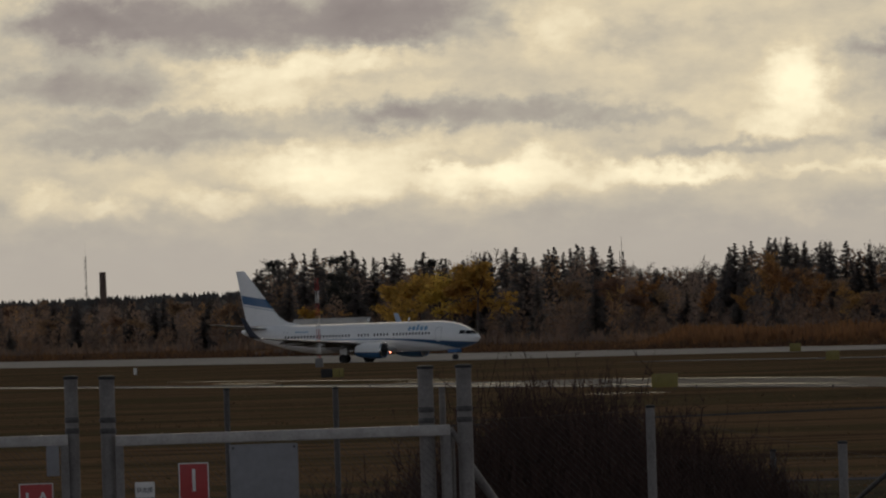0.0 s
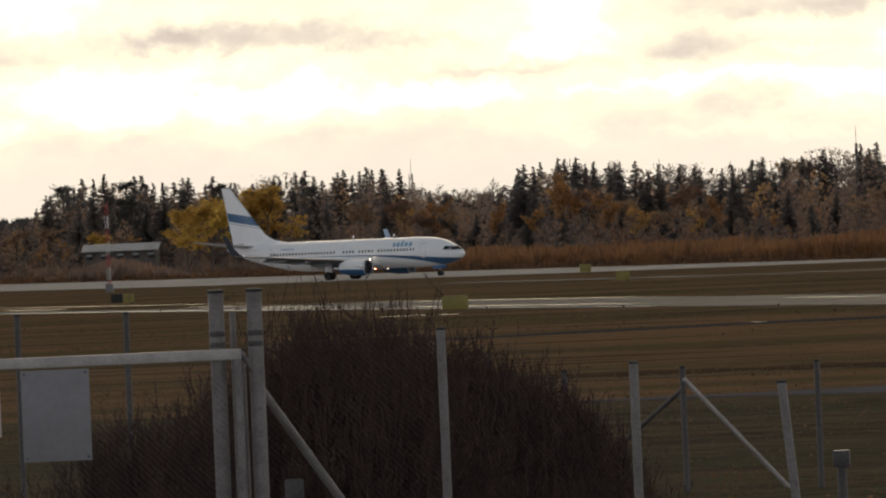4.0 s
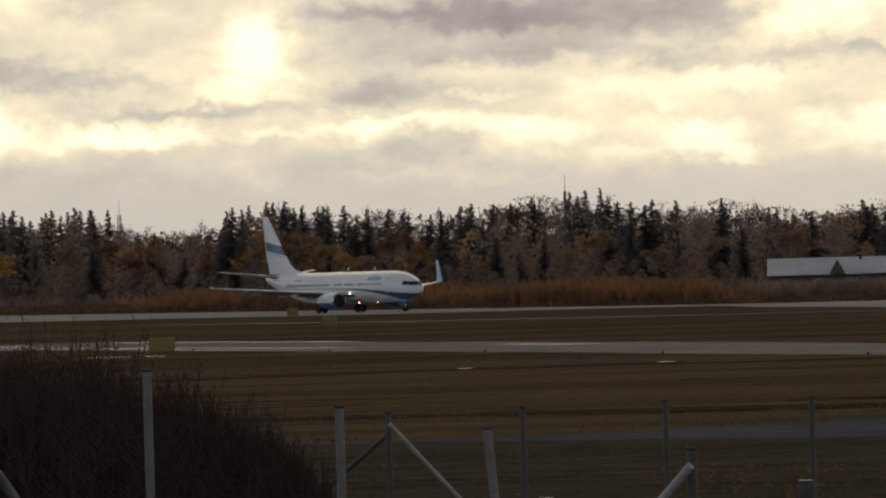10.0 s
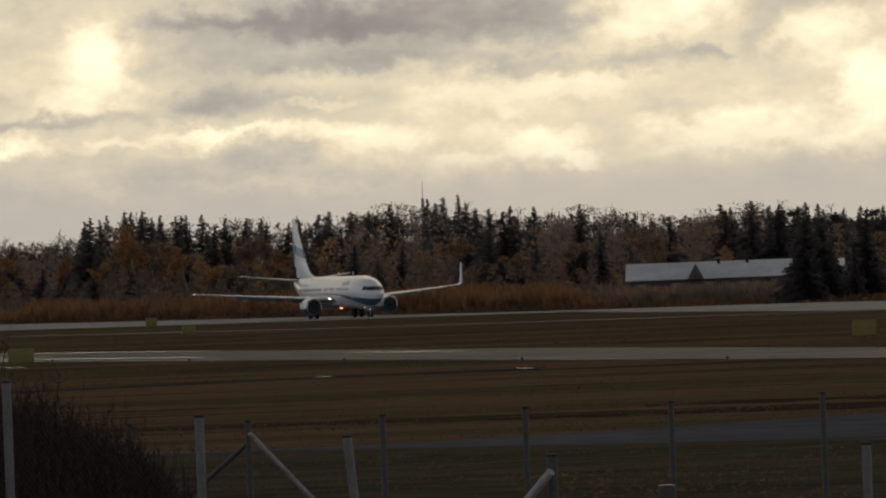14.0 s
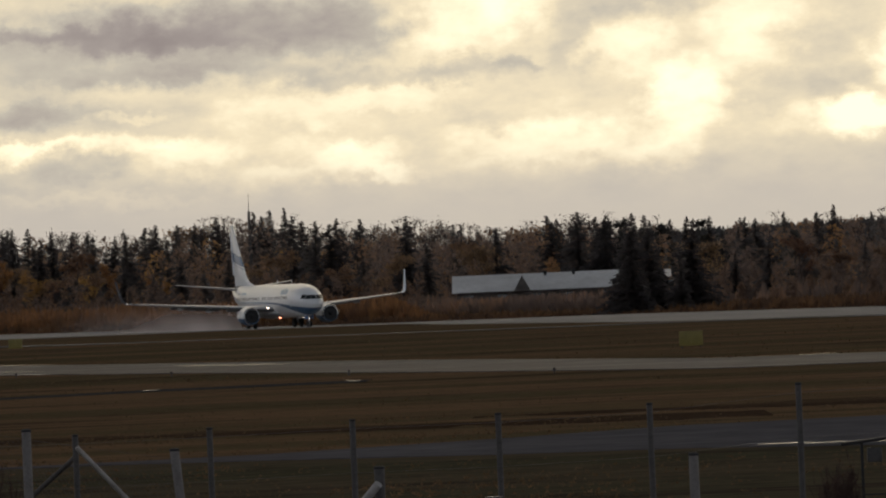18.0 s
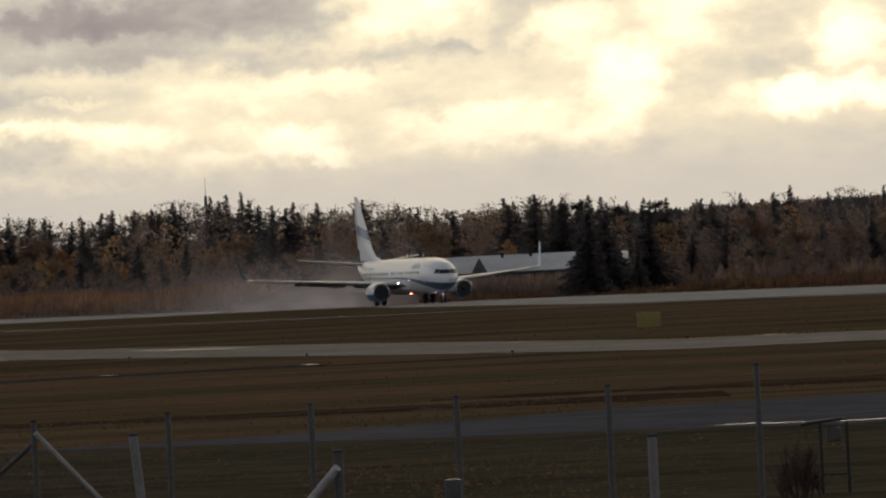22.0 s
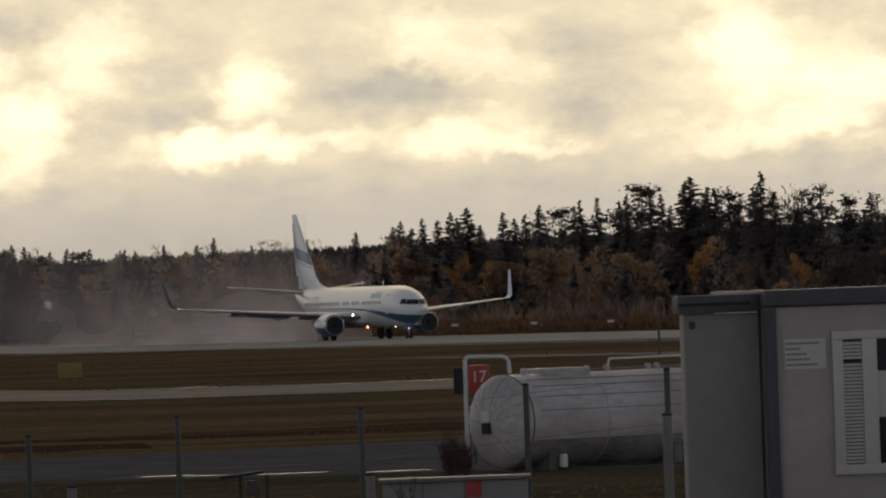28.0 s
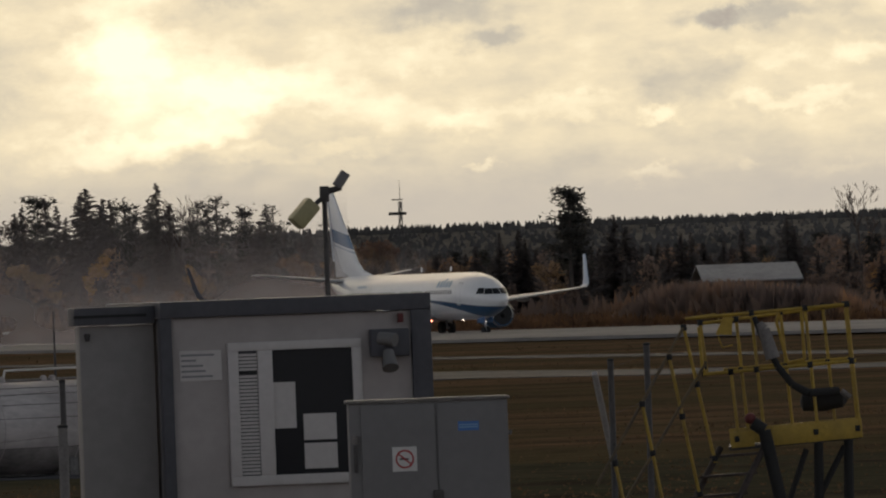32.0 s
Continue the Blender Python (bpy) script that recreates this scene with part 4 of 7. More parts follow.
    rod(leg, (NOSE - 4.0, 0, 0.33), (NOSE - 4.1, 0, 1.6), 0.08, 0.1, 10)
    rod(leg, (NOSE - 4.0, -0.28, 0.34), (NOSE - 4.0, 0.28, 0.34), 0.06, 0.06, 8)
    rod(leg, (NOSE - 4.0, 0, 0.8), (NOSE - 4.9, 0, 1.5), 0.05, 0.05, 8)
    gear = part("nose_gear", leg, M["strut"], plane, "grey nose gear strut")
    for dy in (-0.2, 0.2):
        ty = bmesh.new()
        turned(ty, ((-0.09, 0.2), (-0.1, 0.29), (-0.05, 0.34), (0.05, 0.34), (0.1, 0.29), (0.09, 0.2)), (NOSE - 4.0, dy, 0.345), "Y", 20)
        part("wheel", ty, M["tyre"], gear, "black tyre")
    for dy in (-0.35, 0.35):
        door = bmesh.new()
        block(door, (NOSE - 4.9, dy - 0.02, 0.95), (NOSE - 3.3, dy + 0.02, 1.5), bevel=0.015)
        part("gear_door", door, M["blue"], gear)

    def on_skin(x, z, out=0.012):
        """The half width of the fuselage x metres from the nose at height z."""
        for (x0, c0, w0, h0), (x1, c1, w1, h1) in zip(rows, rows[1:]):
            if x0 <= x <= x1:
                k = (x - x0) / (x1 - x0)
                c, w_, h = c0 + k * (c1 - c0), w0 + k * (w1 - w0), h0 + k * (h1 - h0)
                return w_ * math.sqrt(max(0, 1 - ((z - c) / h) ** 2)) + out
        return 1.9

    def patch(x0, x1, z0, z1, side, out=0.012, nx=2, nz=4):
        """A thin panel that follows the fuselage side, rounded at its corners."""
        bm = bmesh.new()
        grid = []
        for i in range(nz + 1):
            z = z0 + (z1 - z0) * i / nz
            inset = 0.12 * (x1 - x0) if i in (0, nz) else 0
            grid.append([bm.verts.new((NOSE - (x0 + inset + (x1 - x0 - 2 * inset) * j / nx), side * on_skin(x0 + (x1 - x0) * j / nx, z, out), z)) for j in range(nx + 1)])
        for a, b_ in zip(grid, grid[1:]):
            for j in range(nx):
                bm.faces.new((a[j], a[j + 1], b_[j + 1], b_[j]))
        return bm

    for side in (1, -1):
        mesh = finish(patch(10.0, 10.25, 3.40, 3.74, side), "cabin_window", M["window_dark"])
        k = 0
        for x in [6.7 + 0.508 * i for i in range(46)]:
            if abs(x - 12.8) < 0.3 or abs(x - 16.0) < 0.2 or abs(x - 18.6) < 0.3:
                continue
            o = new("cabin_window", mesh)
            o.location, o.parent = (10.0 - x, 0, 0), plane
        for x0, x1 in ((5.0, 5.85), (29.6, 30.3)):
            part("cabin_door", patch(x0, x1, 2.45, 4.3, side, 0.006, 3, 6), M["white"], plane)
            seam = bmesh.new()
            for zz in (2.45, 4.3):
                skin(seam, [[(NOSE - x, side * on_skin(x, zz + d, 0.014), zz + d) for d in (-0.015, 0.015)] for x in (x0, (x0 + x1) / 2, x1)], closed=False, ends=False)
            for xx in (x0, x1):
                skin(seam, [[(NOSE - xx - d, side * on_skin(xx, z, 0.014), z) for d in (-0.015, 0.015)] for z in (2.45, 2.9, 3.4, 3.9, 4.3)], closed=False, ends=False)
            part("door_seam", seam, M["grey_board"], plane)
        for x in (15.7, 16.6):
            part("overwing_exit", patch(x, x + 0.5, 3.1, 4.1, side, 0.008), M["white"], plane)
        # lettering on the side stands as plain slanted shapes
        x = 7.2
        for w_, h in ((0.62, 0.8), (0.62, 0.8), (0.5, 1.1), (0.62, 0.8), (0.5, 0.8)):
            part("name_mark", patch(x, x + w_ * 0.82, 3.98, 3.98 + h * 0.66, side, 0.016), M["lightblue"], body)
            x += w_ * 1.12
        for i in range(6):
            part("registration_bar", patch(29.0 - 0.36 * i - 1.0, 29.0 - 0.36 * i - 0.76, 4.12, 4.32, side, 0.016), M["lightblue"], body)
    # cockpit glazing, wrapped round the nose
    def nose_x(y, z):
        """How far behind the nose tip the skin lies at a height and half width."""
        x = 0.3
        while x < 6 and on_skin(x, z, 0.0) < abs(y):
            x += 0.01
        return x

    for y0, y1 in ((0.012, 0.575), (0.59, 1.035), (1.05, 1.38)):
        for side in (1, -1):
            bm = bmesh.new()
            grid = []
            for k in range(5):
                z = 3.30 + 0.46 * k / 4 + (0.05 if y0 > 1 else 0)
                row = []
                for j in range(5):
                    y = y0 + (y1 - y0) * j / 4
                    row.append(bm.verts.new((NOSE - nose_x(y * (1 - 0.04 * k), z) + 0.03, side * (y * (1 - 0.04 * k) + 0.02), z + 0.015)))
                grid.append(row)
            for a, b_ in zip(grid, grid[1:]):
                for j in range(4):
                    bm.faces.new((a[j], a[j + 1], b_[j + 1], b_[j]))
            part("cockpit_window", bm, M["cabin_glass"], plane, "dark cockpit pane")
    for x in (11.0, 17.5):
        ant = bmesh.new()
        skin(ant, [[(NOSE - x - dx, w_, z) for dx, w_ in ((0, 0), (0.12, 0.02), (0.4 - 0.2 * k, 0), (0.12, -0.02))] for k, z in ((0, 5.31), (1, 5.72))])
        part("antenna", ant, M["white"], plane)
    for (x, y, z), r, mat, name in (((13.5, -2.45, 2.45), 0.10, "lamp", "wing_root_light"), ((13.3, -1.75, 2.95), 0.07, "dim_lamp", "runway_turnoff_light"),
                                    ((13.8, -0.9, 1.22), 0.10, "beacon", "belly_beacon"), ((4.0, 0, 1.0), 0.05, "dim_lamp", "nose_gear_light"), ((13.9, -0.9, 1.5), 0.12, "lamp", "landing_light"), ((13.9, 2.0, 1.25), 0.08, "lamp", "landing_light"), ((23.0, -17.15, 3.6), 0.05, "dim_lamp", "wingtip_light")):
        bm = bmesh.new()
        bmesh.ops.create_uvsphere(bm, u_segments=12, v_segments=8, radius=r, matrix=Matrix.Translation((NOSE - x + 0.1, y, z)))
        part(name, bm, M[mat], plane, "small bright lamp")
    return plane


plane = airliner()


# ---- water thrown up behind the wheels ----
def mist_material(name, length, height, most, seed):
    """Drifting droplets: thin and torn at the edges, denser low down by the wheels."""
    m = bpy.data.materials.new(name)
    m.use_nodes = True
    n, l = m.node_tree.nodes, m.node_tree.links
    b = n["Principled BSDF"]
    b.inputs["Base Color"].default_value, b.inputs["Roughness"].default_value = (0.80, 0.69, 0.63, 1), 1.0
    b.inputs["Specular IOR Level"].default_value = 0.0
    co, sep, mp, ns = n.new("ShaderNodeTexCoord"), n.new("ShaderNodeSeparateXYZ"), n.new("ShaderNodeMapping"), n.new("ShaderNodeTexNoise")
    l.new(co.outputs["Object"], sep.inputs[0])
    mp.inputs["Location"].default_value, mp.inputs["Scale"].default_value = (seed, seed, 0), (0.06, 0.3, 0.3)
    l.new(co.outputs["Object"], mp.inputs[0])
    l.new(mp.outputs[0], ns.inputs["Vector"])
    ns.inputs["Detail"].default_value, ns.inputs["Scale"].default_value = 1.5, 0.8
    value = None

    def fade(socket, a, c, v0, v1):
        r = n.new("ShaderNodeMapRange")
        r.interpolation_type = "SMOOTHSTEP"
        r.inputs[1].default_value, r.inputs[2].default_value, r.inputs[3].default_value, r.inputs[4].default_value = a, c, v0, v1
        l.new(socket, r.inputs[0])
        return r.outputs[0]

    for socket in (fade(sep.outputs[2], height * 0.02, height * 0.80, 1.0, 0.0), fade(sep.outputs[0], -length * 0.97, -length * 0.1, 0.0, 1.0), fade(sep.outputs[0], -1.0, 0.0, 1.0, 0.0), fade(ns.outputs[0], 0.2, 0.8, 0.5, 1.1)):
        if value is None:
            value = socket
            continue
        x = n.new("ShaderNodeMath")
        x.operation = "MULTIPLY"
        l.new(value, x.inputs[0])
        l.new(socket, x.inputs[1])
        value = x.outputs[0]
    x = n.new("ShaderNodeMath")
    x.operation, x.inputs[1].default_value = "MULTIPLY", most
    l.new(value, x.inputs[0])
    l.new(x.outputs[0], b.inputs["Alpha"])
    return m


def spray_curtain(length, height, y0, bulge, most, seed):
    """A curved curtain of spray that leans outwards from the wheel track."""
    verts, faces = [], []
    nx, nz = 40, 8
    for i in range(nx + 1):
        for j in range(nz + 1):
            k, v = i / nx, j / nz
            z = height * v
            verts.append((-length * k, y0 + bulge * v * v * k + 0.8 * noise.noise((k * 6, v * 2, seed)), z))
    faces = [(i * (nz + 1) + j, (i + 1) * (nz + 1) + j, (i + 1) * (nz + 1) + j + 1, i * (nz + 1) + j + 1) for i in range(nx) for j in range(nz)]
    ob = new("water_spray", raw("water_spray", verts, faces, mist_material("spray_mist", length, height, most, seed)))
    return tagged(ob, "pale grey mist of rain water behind the wheels", "water spray", "curtains of spray", kind="stuff")


SPRAYS = [(spray_curtain(115, 6.5, -3.0, -5, 0.80, 2.0), 2.0, 16.6, 7.0), (spray_curtain(150, 11.0, 3.0, 5, 0.66, 5.0), 4.0, 18.6, 11.5), (spray_curtain(300, 20.0, 0.0, 3, 0.44, 8.0), 14.0, 21.4, 20.5)]

# ---- trees ----
def spruce(seed, h, spread):
    """Trunk and crown of a spruce: single boughs at all heights, level or drooping, with ragged hanging twigs."""
    r = random.Random(seed)
    bm = bmesh.new()
    rod(bm, (0, 0, -0.5), (0, 0, h * 0.97), 0.17 * h / 14, 0.02, 7)
    trunk = finish(bm, "trunk", M["bark"])
    verts, faces = [], []
    thin = [r.uniform(0.62, 1.15) for _ in range(9)]        # the outline swells and thins on its way up
    turn = r.random() * 6.283
    for i in range(300):
        k = 0.06 + 0.93 * i / 300
        a = r.random() * 6.283
        swell = thin[int(k * 8)] * (1 - k * 8 % 1) + thin[int(k * 8) + 1] * (k * 8 % 1)
        ln = spread * 1.35 * (1 - k) ** 0.95 * r.uniform(0.4, 1.15) * swell * (1 + 0.22 * math.sin(a + turn + 5 * k)) + 0.06
        rise = r.uniform(-0.1, 0.2) + 0.45 * k
        droop = r.uniform(0.25, 0.55)
        d, s = Vector((math.cos(a), math.sin(a), 0)), Vector((-math.sin(a), math.cos(a), 0))
        base = Vector((0, 0, k * h))
        n = 4 if ln > 0.9 else 3
        way = [base + d * ln * t + Vector((0, 0, ln * (rise * t - droop * t * t))) for t in [q / n for q in range(n + 1)]]
        for c0, c1 in zip(way, way[1:]):
            j = len(verts)
            w = 0.05 + 0.05 * ln
            verts += [c0 + Vector((0, 0, w)), c0 - Vector((0, 0, w)), c1 + d * 0.12]
            faces.append((j, j + 1, j + 2))
            for side in (1, -1):
                t = r.random()
                c = c0.lerp(c1, t)
                wd = (0.12 + 0.19 * ln) * r.uniform(0.6, 1.3)
                j = len(verts)
                verts += [c + d * 0.7 * wd, c - d * 0.5 * wd, c + d * wd * r.uniform(0.2, 0.8) + s * side * wd - Vector((0, 0, wd * r.uniform(0.1, 0.7)))]
                faces.append((j, j + 1, j + 2))
            c = c0.lerp(c1, r.random())
            hang = r.uniform(0.3, 0.9) * (0.15 + 0.85 * (1 - k))
            j = len(verts)
            verts += [c + d * 0.4 * hang, c - d * 0.4 * hang, c + s * r.uniform(-0.1, 0.1) - Vector((0, 0, hang))]
            faces.append((j, j + 1, j + 2))
    j = len(verts)
    verts += [Vector((-0.07, 0, h * 0.92)), Vector((0.07, 0, h * 0.92)), Vector((0, 0, h))]
    faces.append((j, j + 1, j + 2))
    return trunk, raw("crown", verts, faces, M["needle"])


def pine(seed, h, spread, boughs=38, tufts=44):
    """A bare stem under an uneven crown of needle clumps."""
    r = random.Random(seed)
    bm = bmesh.new()
    rod(bm, (0, 0, -0.5), (0.1, 0, h * 0.93), 0.2 * h / 14, 0.05, 7)
    verts, faces = [], []
    for i in range(boughs):
        k = r.uniform(0.38, 1.0)
        a = r.random() * 6.283
        ln = spread * (1.15 - k) ** 0.6 * r.uniform(0.4, 1.0)
        p0 = Vector((0.05, 0, h * k * 0.97))
        p1 = p0 + Vector((math.cos(a) * ln, math.sin(a) * ln, ln * r.uniform(0.05, 0.5)))
        rod(bm, p0, p1, 0.05, 0.015, 4, False)
        for _ in range(tufts):
            c = p0.lerp(p1, r.uniform(0.4, 1.0)) + Vector((r.gauss(0, 0.34), r.gauss(0, 0.34), r.gauss(0, 0.22)))
            s = r.uniform(0.17, 0.38)
            j = len(verts)
            for _ in range(3):
                verts.append(c + Vector((r.uniform(-s, s), r.uniform(-s, s), r.uniform(-s, s) * 0.7)))
            faces.append((j, j + 1, j + 2))
    return finish(bm, "trunk", M["bark"]), raw("crown", verts, faces, M["pine"])


def broadleaf(seed, h, spread, leaves, leaf_mat, bark, clump=(0.16, 0.36)):
    """A birch or alder: stem, forking limbs, thin twigs and small leaves."""
    r = random.Random(seed)
    bm, limbs = bmesh.new(), bmesh.new()
    verts, faces = [], []

    def grow(p, d, ln, rad, level):
        q = p + d * ln
        if level < 2:
            rod(limbs, p, q, rad, rad * 0.6, 5, False)
        else:
            s = Vector((-d.y, d.x, 0.1)).normalized() * max(rad, 0.035)
            j = len(verts)
            verts.extend((p - s, p + s, q))
            faces.append((j, j + 1, j + 2))
        if level >= 2:
            tips.append((p, q))
        if level < 5:
            for _ in range(4 if level == 0 else 3):
                a = r.random() * 6.283
                nd = (d * r.uniform(0.9, 1.5) + Vector((math.cos(a), math.sin(a), r.uniform(-0.1, 0.5))) * 0.62).normalized()
                grow(p.lerp(q, r.uniform(0.45, 1.0)), nd, ln * r.uniform(0.48, 0.72), rad * 0.5, level + 1)

    tips = []
    rod(bm, (0, 0, -0.5), (0, 0, h * 0.32), 0.15 * h / 13, 0.11 * h / 13, 7)
    grow(Vector((0, 0, h * 0.30)), Vector((r.uniform(-0.1, 0.1), r.uniform(-0.1, 0.1), 1)).normalized(), h * 0.33, 0.11 * h / 13, 0)
    grow(Vector((0, 0, h * 0.18)), Vector((r.uniform(-0.6, 0.6), r.uniform(-0.6, 0.6), 1)).normalized(), h * 0.30, 0.07 * h / 13, 1)
    top = max(q.z for _, q in tips)
    f = h / top
    lv, lf = [], []
    for _ in range(leaves):
        p, q = tips[r.randrange(len(tips))]
        c = p.lerp(q, r.random()) + Vector((r.gauss(0, 0.26), r.gauss(0, 0.26), r.gauss(-0.15, 0.2)))
        s = r.uniform(*clump)
        j = len(lv)
        for _ in range(3):
            lv.append(c + Vector((r.uniform(-s, s), r.uniform(-s, s), r.uniform(-s, s))))
        lf.append((j, j + 1, j + 2))
    trunk = finish(bm, "trunk", bark)
    k = len(verts)
    limbs.verts.index_update()
    verts += [v.co.copy() for v in limbs.verts]
    faces += [tuple(k + v.index for v in f.verts) for f in limbs.faces]
    limbs.free()
    twigs = raw("twigs", verts, faces, M["twig"])
    crown = raw("crown", lv, lf, leaf_mat) if leaves else None
    for me in (trunk, twigs, crown):
        if me:
            me.transform(Matrix.Diagonal((spread, spread, f, 1)))
    return trunk, twigs, crown


def tree_from(name, meshes, label, category, group):
    root = thing(name, Matrix(), label, category, group)
    for nm, me in zip(("trunk", "crown") if len(meshes) == 2 else ("trunk", "branchwork", "crown"), meshes):
        if me:
            o = new(nm, me)
            if nm == "branchwork":
                o["kind"] = "stuff"
            o.parent = root
    return root


SPRUCES = [tree_from("spruce", spruce(10 + i, 14, s), "dark green spruce at the edge of the wood", "tree", "spruces of the treeline") for i, s in enumerate((2.9, 3.6, 4.2, 3.3, 2.6))]
PINES = [tree_from("pine", pine(30 + i, 14, s), "tall pine with a ragged dark crown", "tree", "pines of the treeline") for i, s in enumerate((2.6, 3.0))]
THIN_PINES = [tree_from("pine", pine(34 + i, 14, s, 30, 30), "slender pine with a thin open crown", "tree", "pines of the treeline") for i, s in enumerate((1.5, 1.9))]
RUSTY = [tree_from("birch", broadleaf(50 + i, 12, 1.0, 1300, M["leaf"], M["birchbark"]), "birch with rust-brown autumn leaves", "tree", "birches of the treeline") for i in range(3)]
BARE = [tree_from("bare_birch", broadleaf(60 + i, 12, 1.1, 900, M["twig"], M["birchbark"], (0.07, 0.17)), "leafless birch with a dense head of brown twigs", "tree", "bare birches of the treeline") for i in range(3)]
GOLD = [tree_from("golden_birch", broadleaf(70 + i, 10, 1.15, 1900, M["yellow_leaf"], M["birchbark"]), "birch in full yellow autumn leaf", "tree", "yellow birches") for i in range(2)]
ORANGE = [tree_from("orange_birch", broadleaf(90 + i, 12, 0.72, 1700, M["orange_leaf"], M["birchbark"], (0.14, 0.32)), "slender birch in orange autumn leaf", "tree", "orange birches") for i in range(2)]
LEAFLESS = [tree_from("leafless_birch", broadleaf(83, 12, 1.0, 0, M["leaf"], M["birchbark"]), "bare birch with fine grey twigs", "tree", "leafless birches")]
HEIGHT = {"orange_birch": 12, "leafless_birch": 12, "spruce": 14, "pine": 14, "birch": 12, "bare_birch": 12, "golden_birch": 10}
USED = set()


def plant(kinds, r, b, d, top):
    """Sets a tree at a bearing and distance, its tip at the height top."""
    src = kinds[r.randrange(len(kinds))]
    base = at(b, d)
    h = HEIGHT[src.name.split(".")[0]]
    f = top / h
    m = Matrix.Translation(base) @ pose(0, 0, 0, r.uniform(-1.5, 1.5), r.uniform(-1.5, 1.5), r.uniform(0, 360))
    wide = f * r.uniform(1.0, 1.4)
    if src.name not in USED:
        USED.add(src.name)
        src.matrix_world = m
        src.scale = (wide, wide, f)
        return src
    keep = src.scale.copy()
    src.scale = (wide, wide, f)
    o = copy_thing(src, m)
    src.scale = keep
    return o


def wood_distance(b, p):
    """How far the wood's edge, p metres beyond the eye across the runway, lies at a bearing."""
    return p / math.sin(0.2967 + b / 1000)


SKYLINE = ((-150, 3.0), (-122, 3.0), (-106, 3.2), (-104.5, 5.6), (-101, 6.7), (-99, 6.9), (-94, 6.1), (-84, 6.1), (-76, 6.5), (-73.2, 6.0), (-72.5, 4.7), (-66, 4.4), (-64.5, 5.9), (-60, 6.6), (-57, 6.3), (-48, 5.6), (-38, 5.9), (-34.5, 6.9),
           (-30, 6.6), (-26, 5.4), (-20, 5.6), (-14, 4.7), (-6, 5.3), (2, 4.7), (10, 4.4), (18, 4.6), (28, 4.5), (30.4, 4.6), (31.4, 5.8), (34, 6.6), (38, 6.9), (43, 7.0), (47, 7.4), (55, 8.6), (62, 9.2), (66, 8.4), (71, 8.2), (76, 7.3), (77, 5.0), (82, 2.8), (88, 2.3), (97, 2.5), (110, 2.3), (120, 2.8), (160, 3.0))
SPRUCE_SHARE = ((-150, 0.2), (-107, 0.3), (-106, 0.95), (-73.5, 0.95), (-72.5, 0.12), (-65, 0.2), (-63, 0.9), (-54, 0.6), (-48, 0.5), (-38, 0.75), (-28, 0.7), (-20, 0.35), (-8, 0.6), (5, 0.9), (31, 0.95), (33, 0.80), (60, 0.78), (74, 0.82), (78, 0.65), (125, 0.6), (160, 0.5))


def along_list(rows, b):
    for (b0, v0), (b1, v1) in zip(rows, rows[1:]):
        if b0 <= b <= b1:
            return v0 + (v1 - v0) * (b - b0) / (b1 - b0)
    return rows[-1][1]


r = random.Random(21)
b = -128.0
while b < 134:
    e = along_list(SKYLINE, b)
    share = along_list(SPRUCE_SHARE, b)
    dark = r.random() < share * (0.9 if -62 < b < 33 else 1)
    d = wood_distance(b, r.uniform(452, 492) if dark else r.uniform(480, 530))
    kinds = (PINES if r.random() < (0.14 if b > 33 else 0.05) else SPRUCES) if dark else (BARE if r.random() < 0.94 else RUSTY)
    low = (0.62 if r.random() < 0.2 else 0.88) - (0.3 if 4 < b < 31 else 0)
    if 69.2 < b < 73.0:
        b += 0.5
        continue
    if 60 < b < 81:      # only low trees between those named below
        e *= 0.45
        kinds = RUSTY if r.random() < 0.15 else kinds
    plant(kinds, r, b, d, max(EYE[2] + e * d / 1000 * r.uniform(low, 1.18 if 4 < b < 31 else 1.04), 3.0))
    b += r.uniform(0.6, 1.2) if 4 < b < 31 else r.uniform(0.38, 0.85) if b < 33 or b > 78 else r.uniform(0.6, 1.3)
# a lower row before it: rust-brown birches and young spruces
b = -126.0
while b < 132:
    if -19 < b < 4 or 69.2 < b < 73.2:
        b += 0.8
        continue
    e = along_list(SKYLINE, b) * (r.uniform(0.25, 0.75) if b < 33 or b > 78 else r.uniform(0.1, 0.42))
    d = wood_distance(b, r.uniform(428, 450))
    kinds = RUSTY if r.random() < (0.5 if b < 33 else 0.3) else SPRUCES
    plant(kinds, r, b, d, max(EYE[2] + e * d / 1000, 2.5))
    b += r.uniform(1.5, 3.2)
# yellow birches behind the tail of the taxiing airliner
for gb, ge in ((-92.5, 3.6), (-90.5, 4.2), (-88.5, 4.4), (-86.8, 5.0), (-85.6, 5.2), (-91.5, 3.2), (-89.6, 3.6)):
    d = wood_distance(gb, 425)
    plant(GOLD, r, gb, d, EYE[2] + ge * d / 1000)
for gb, ge in ((-15.2, 3.4), (-14.4, 2.9), (-100, 1.6), (44.5, 3.4), (52, 2.6)):
    d = wood_distance(gb, 430)
    plant(GOLD if gb < -50 else RUSTY, r, gb, d, EYE[2] + ge * d / 1000)
# orange birches scattered along the wood's edge
for gb, ge in ((-60.0, 5.2), (-59.2, 4.4), (-56.4, 3.8), (-71.2, 3.7), (-73.9, 3.4), (-65.8, 2.8), (-62.6, 2.7), (-53.2, 2.5), (-48.3, 2.2), (-46.8, 2.7), (-43.0, 1.2), (-41.6, 0.9), (-105.2, 1.0), (-103.0, 1.4), (-96.8, 1.8), (36.8, 3.2), (39.6, 2.2), (57.6, 3.2), (66.4, 2.0)):
    d = wood_distance(gb, 438)
    plant(ORANGE, r, gb, d, EYE[2] + ge * d / 1000)
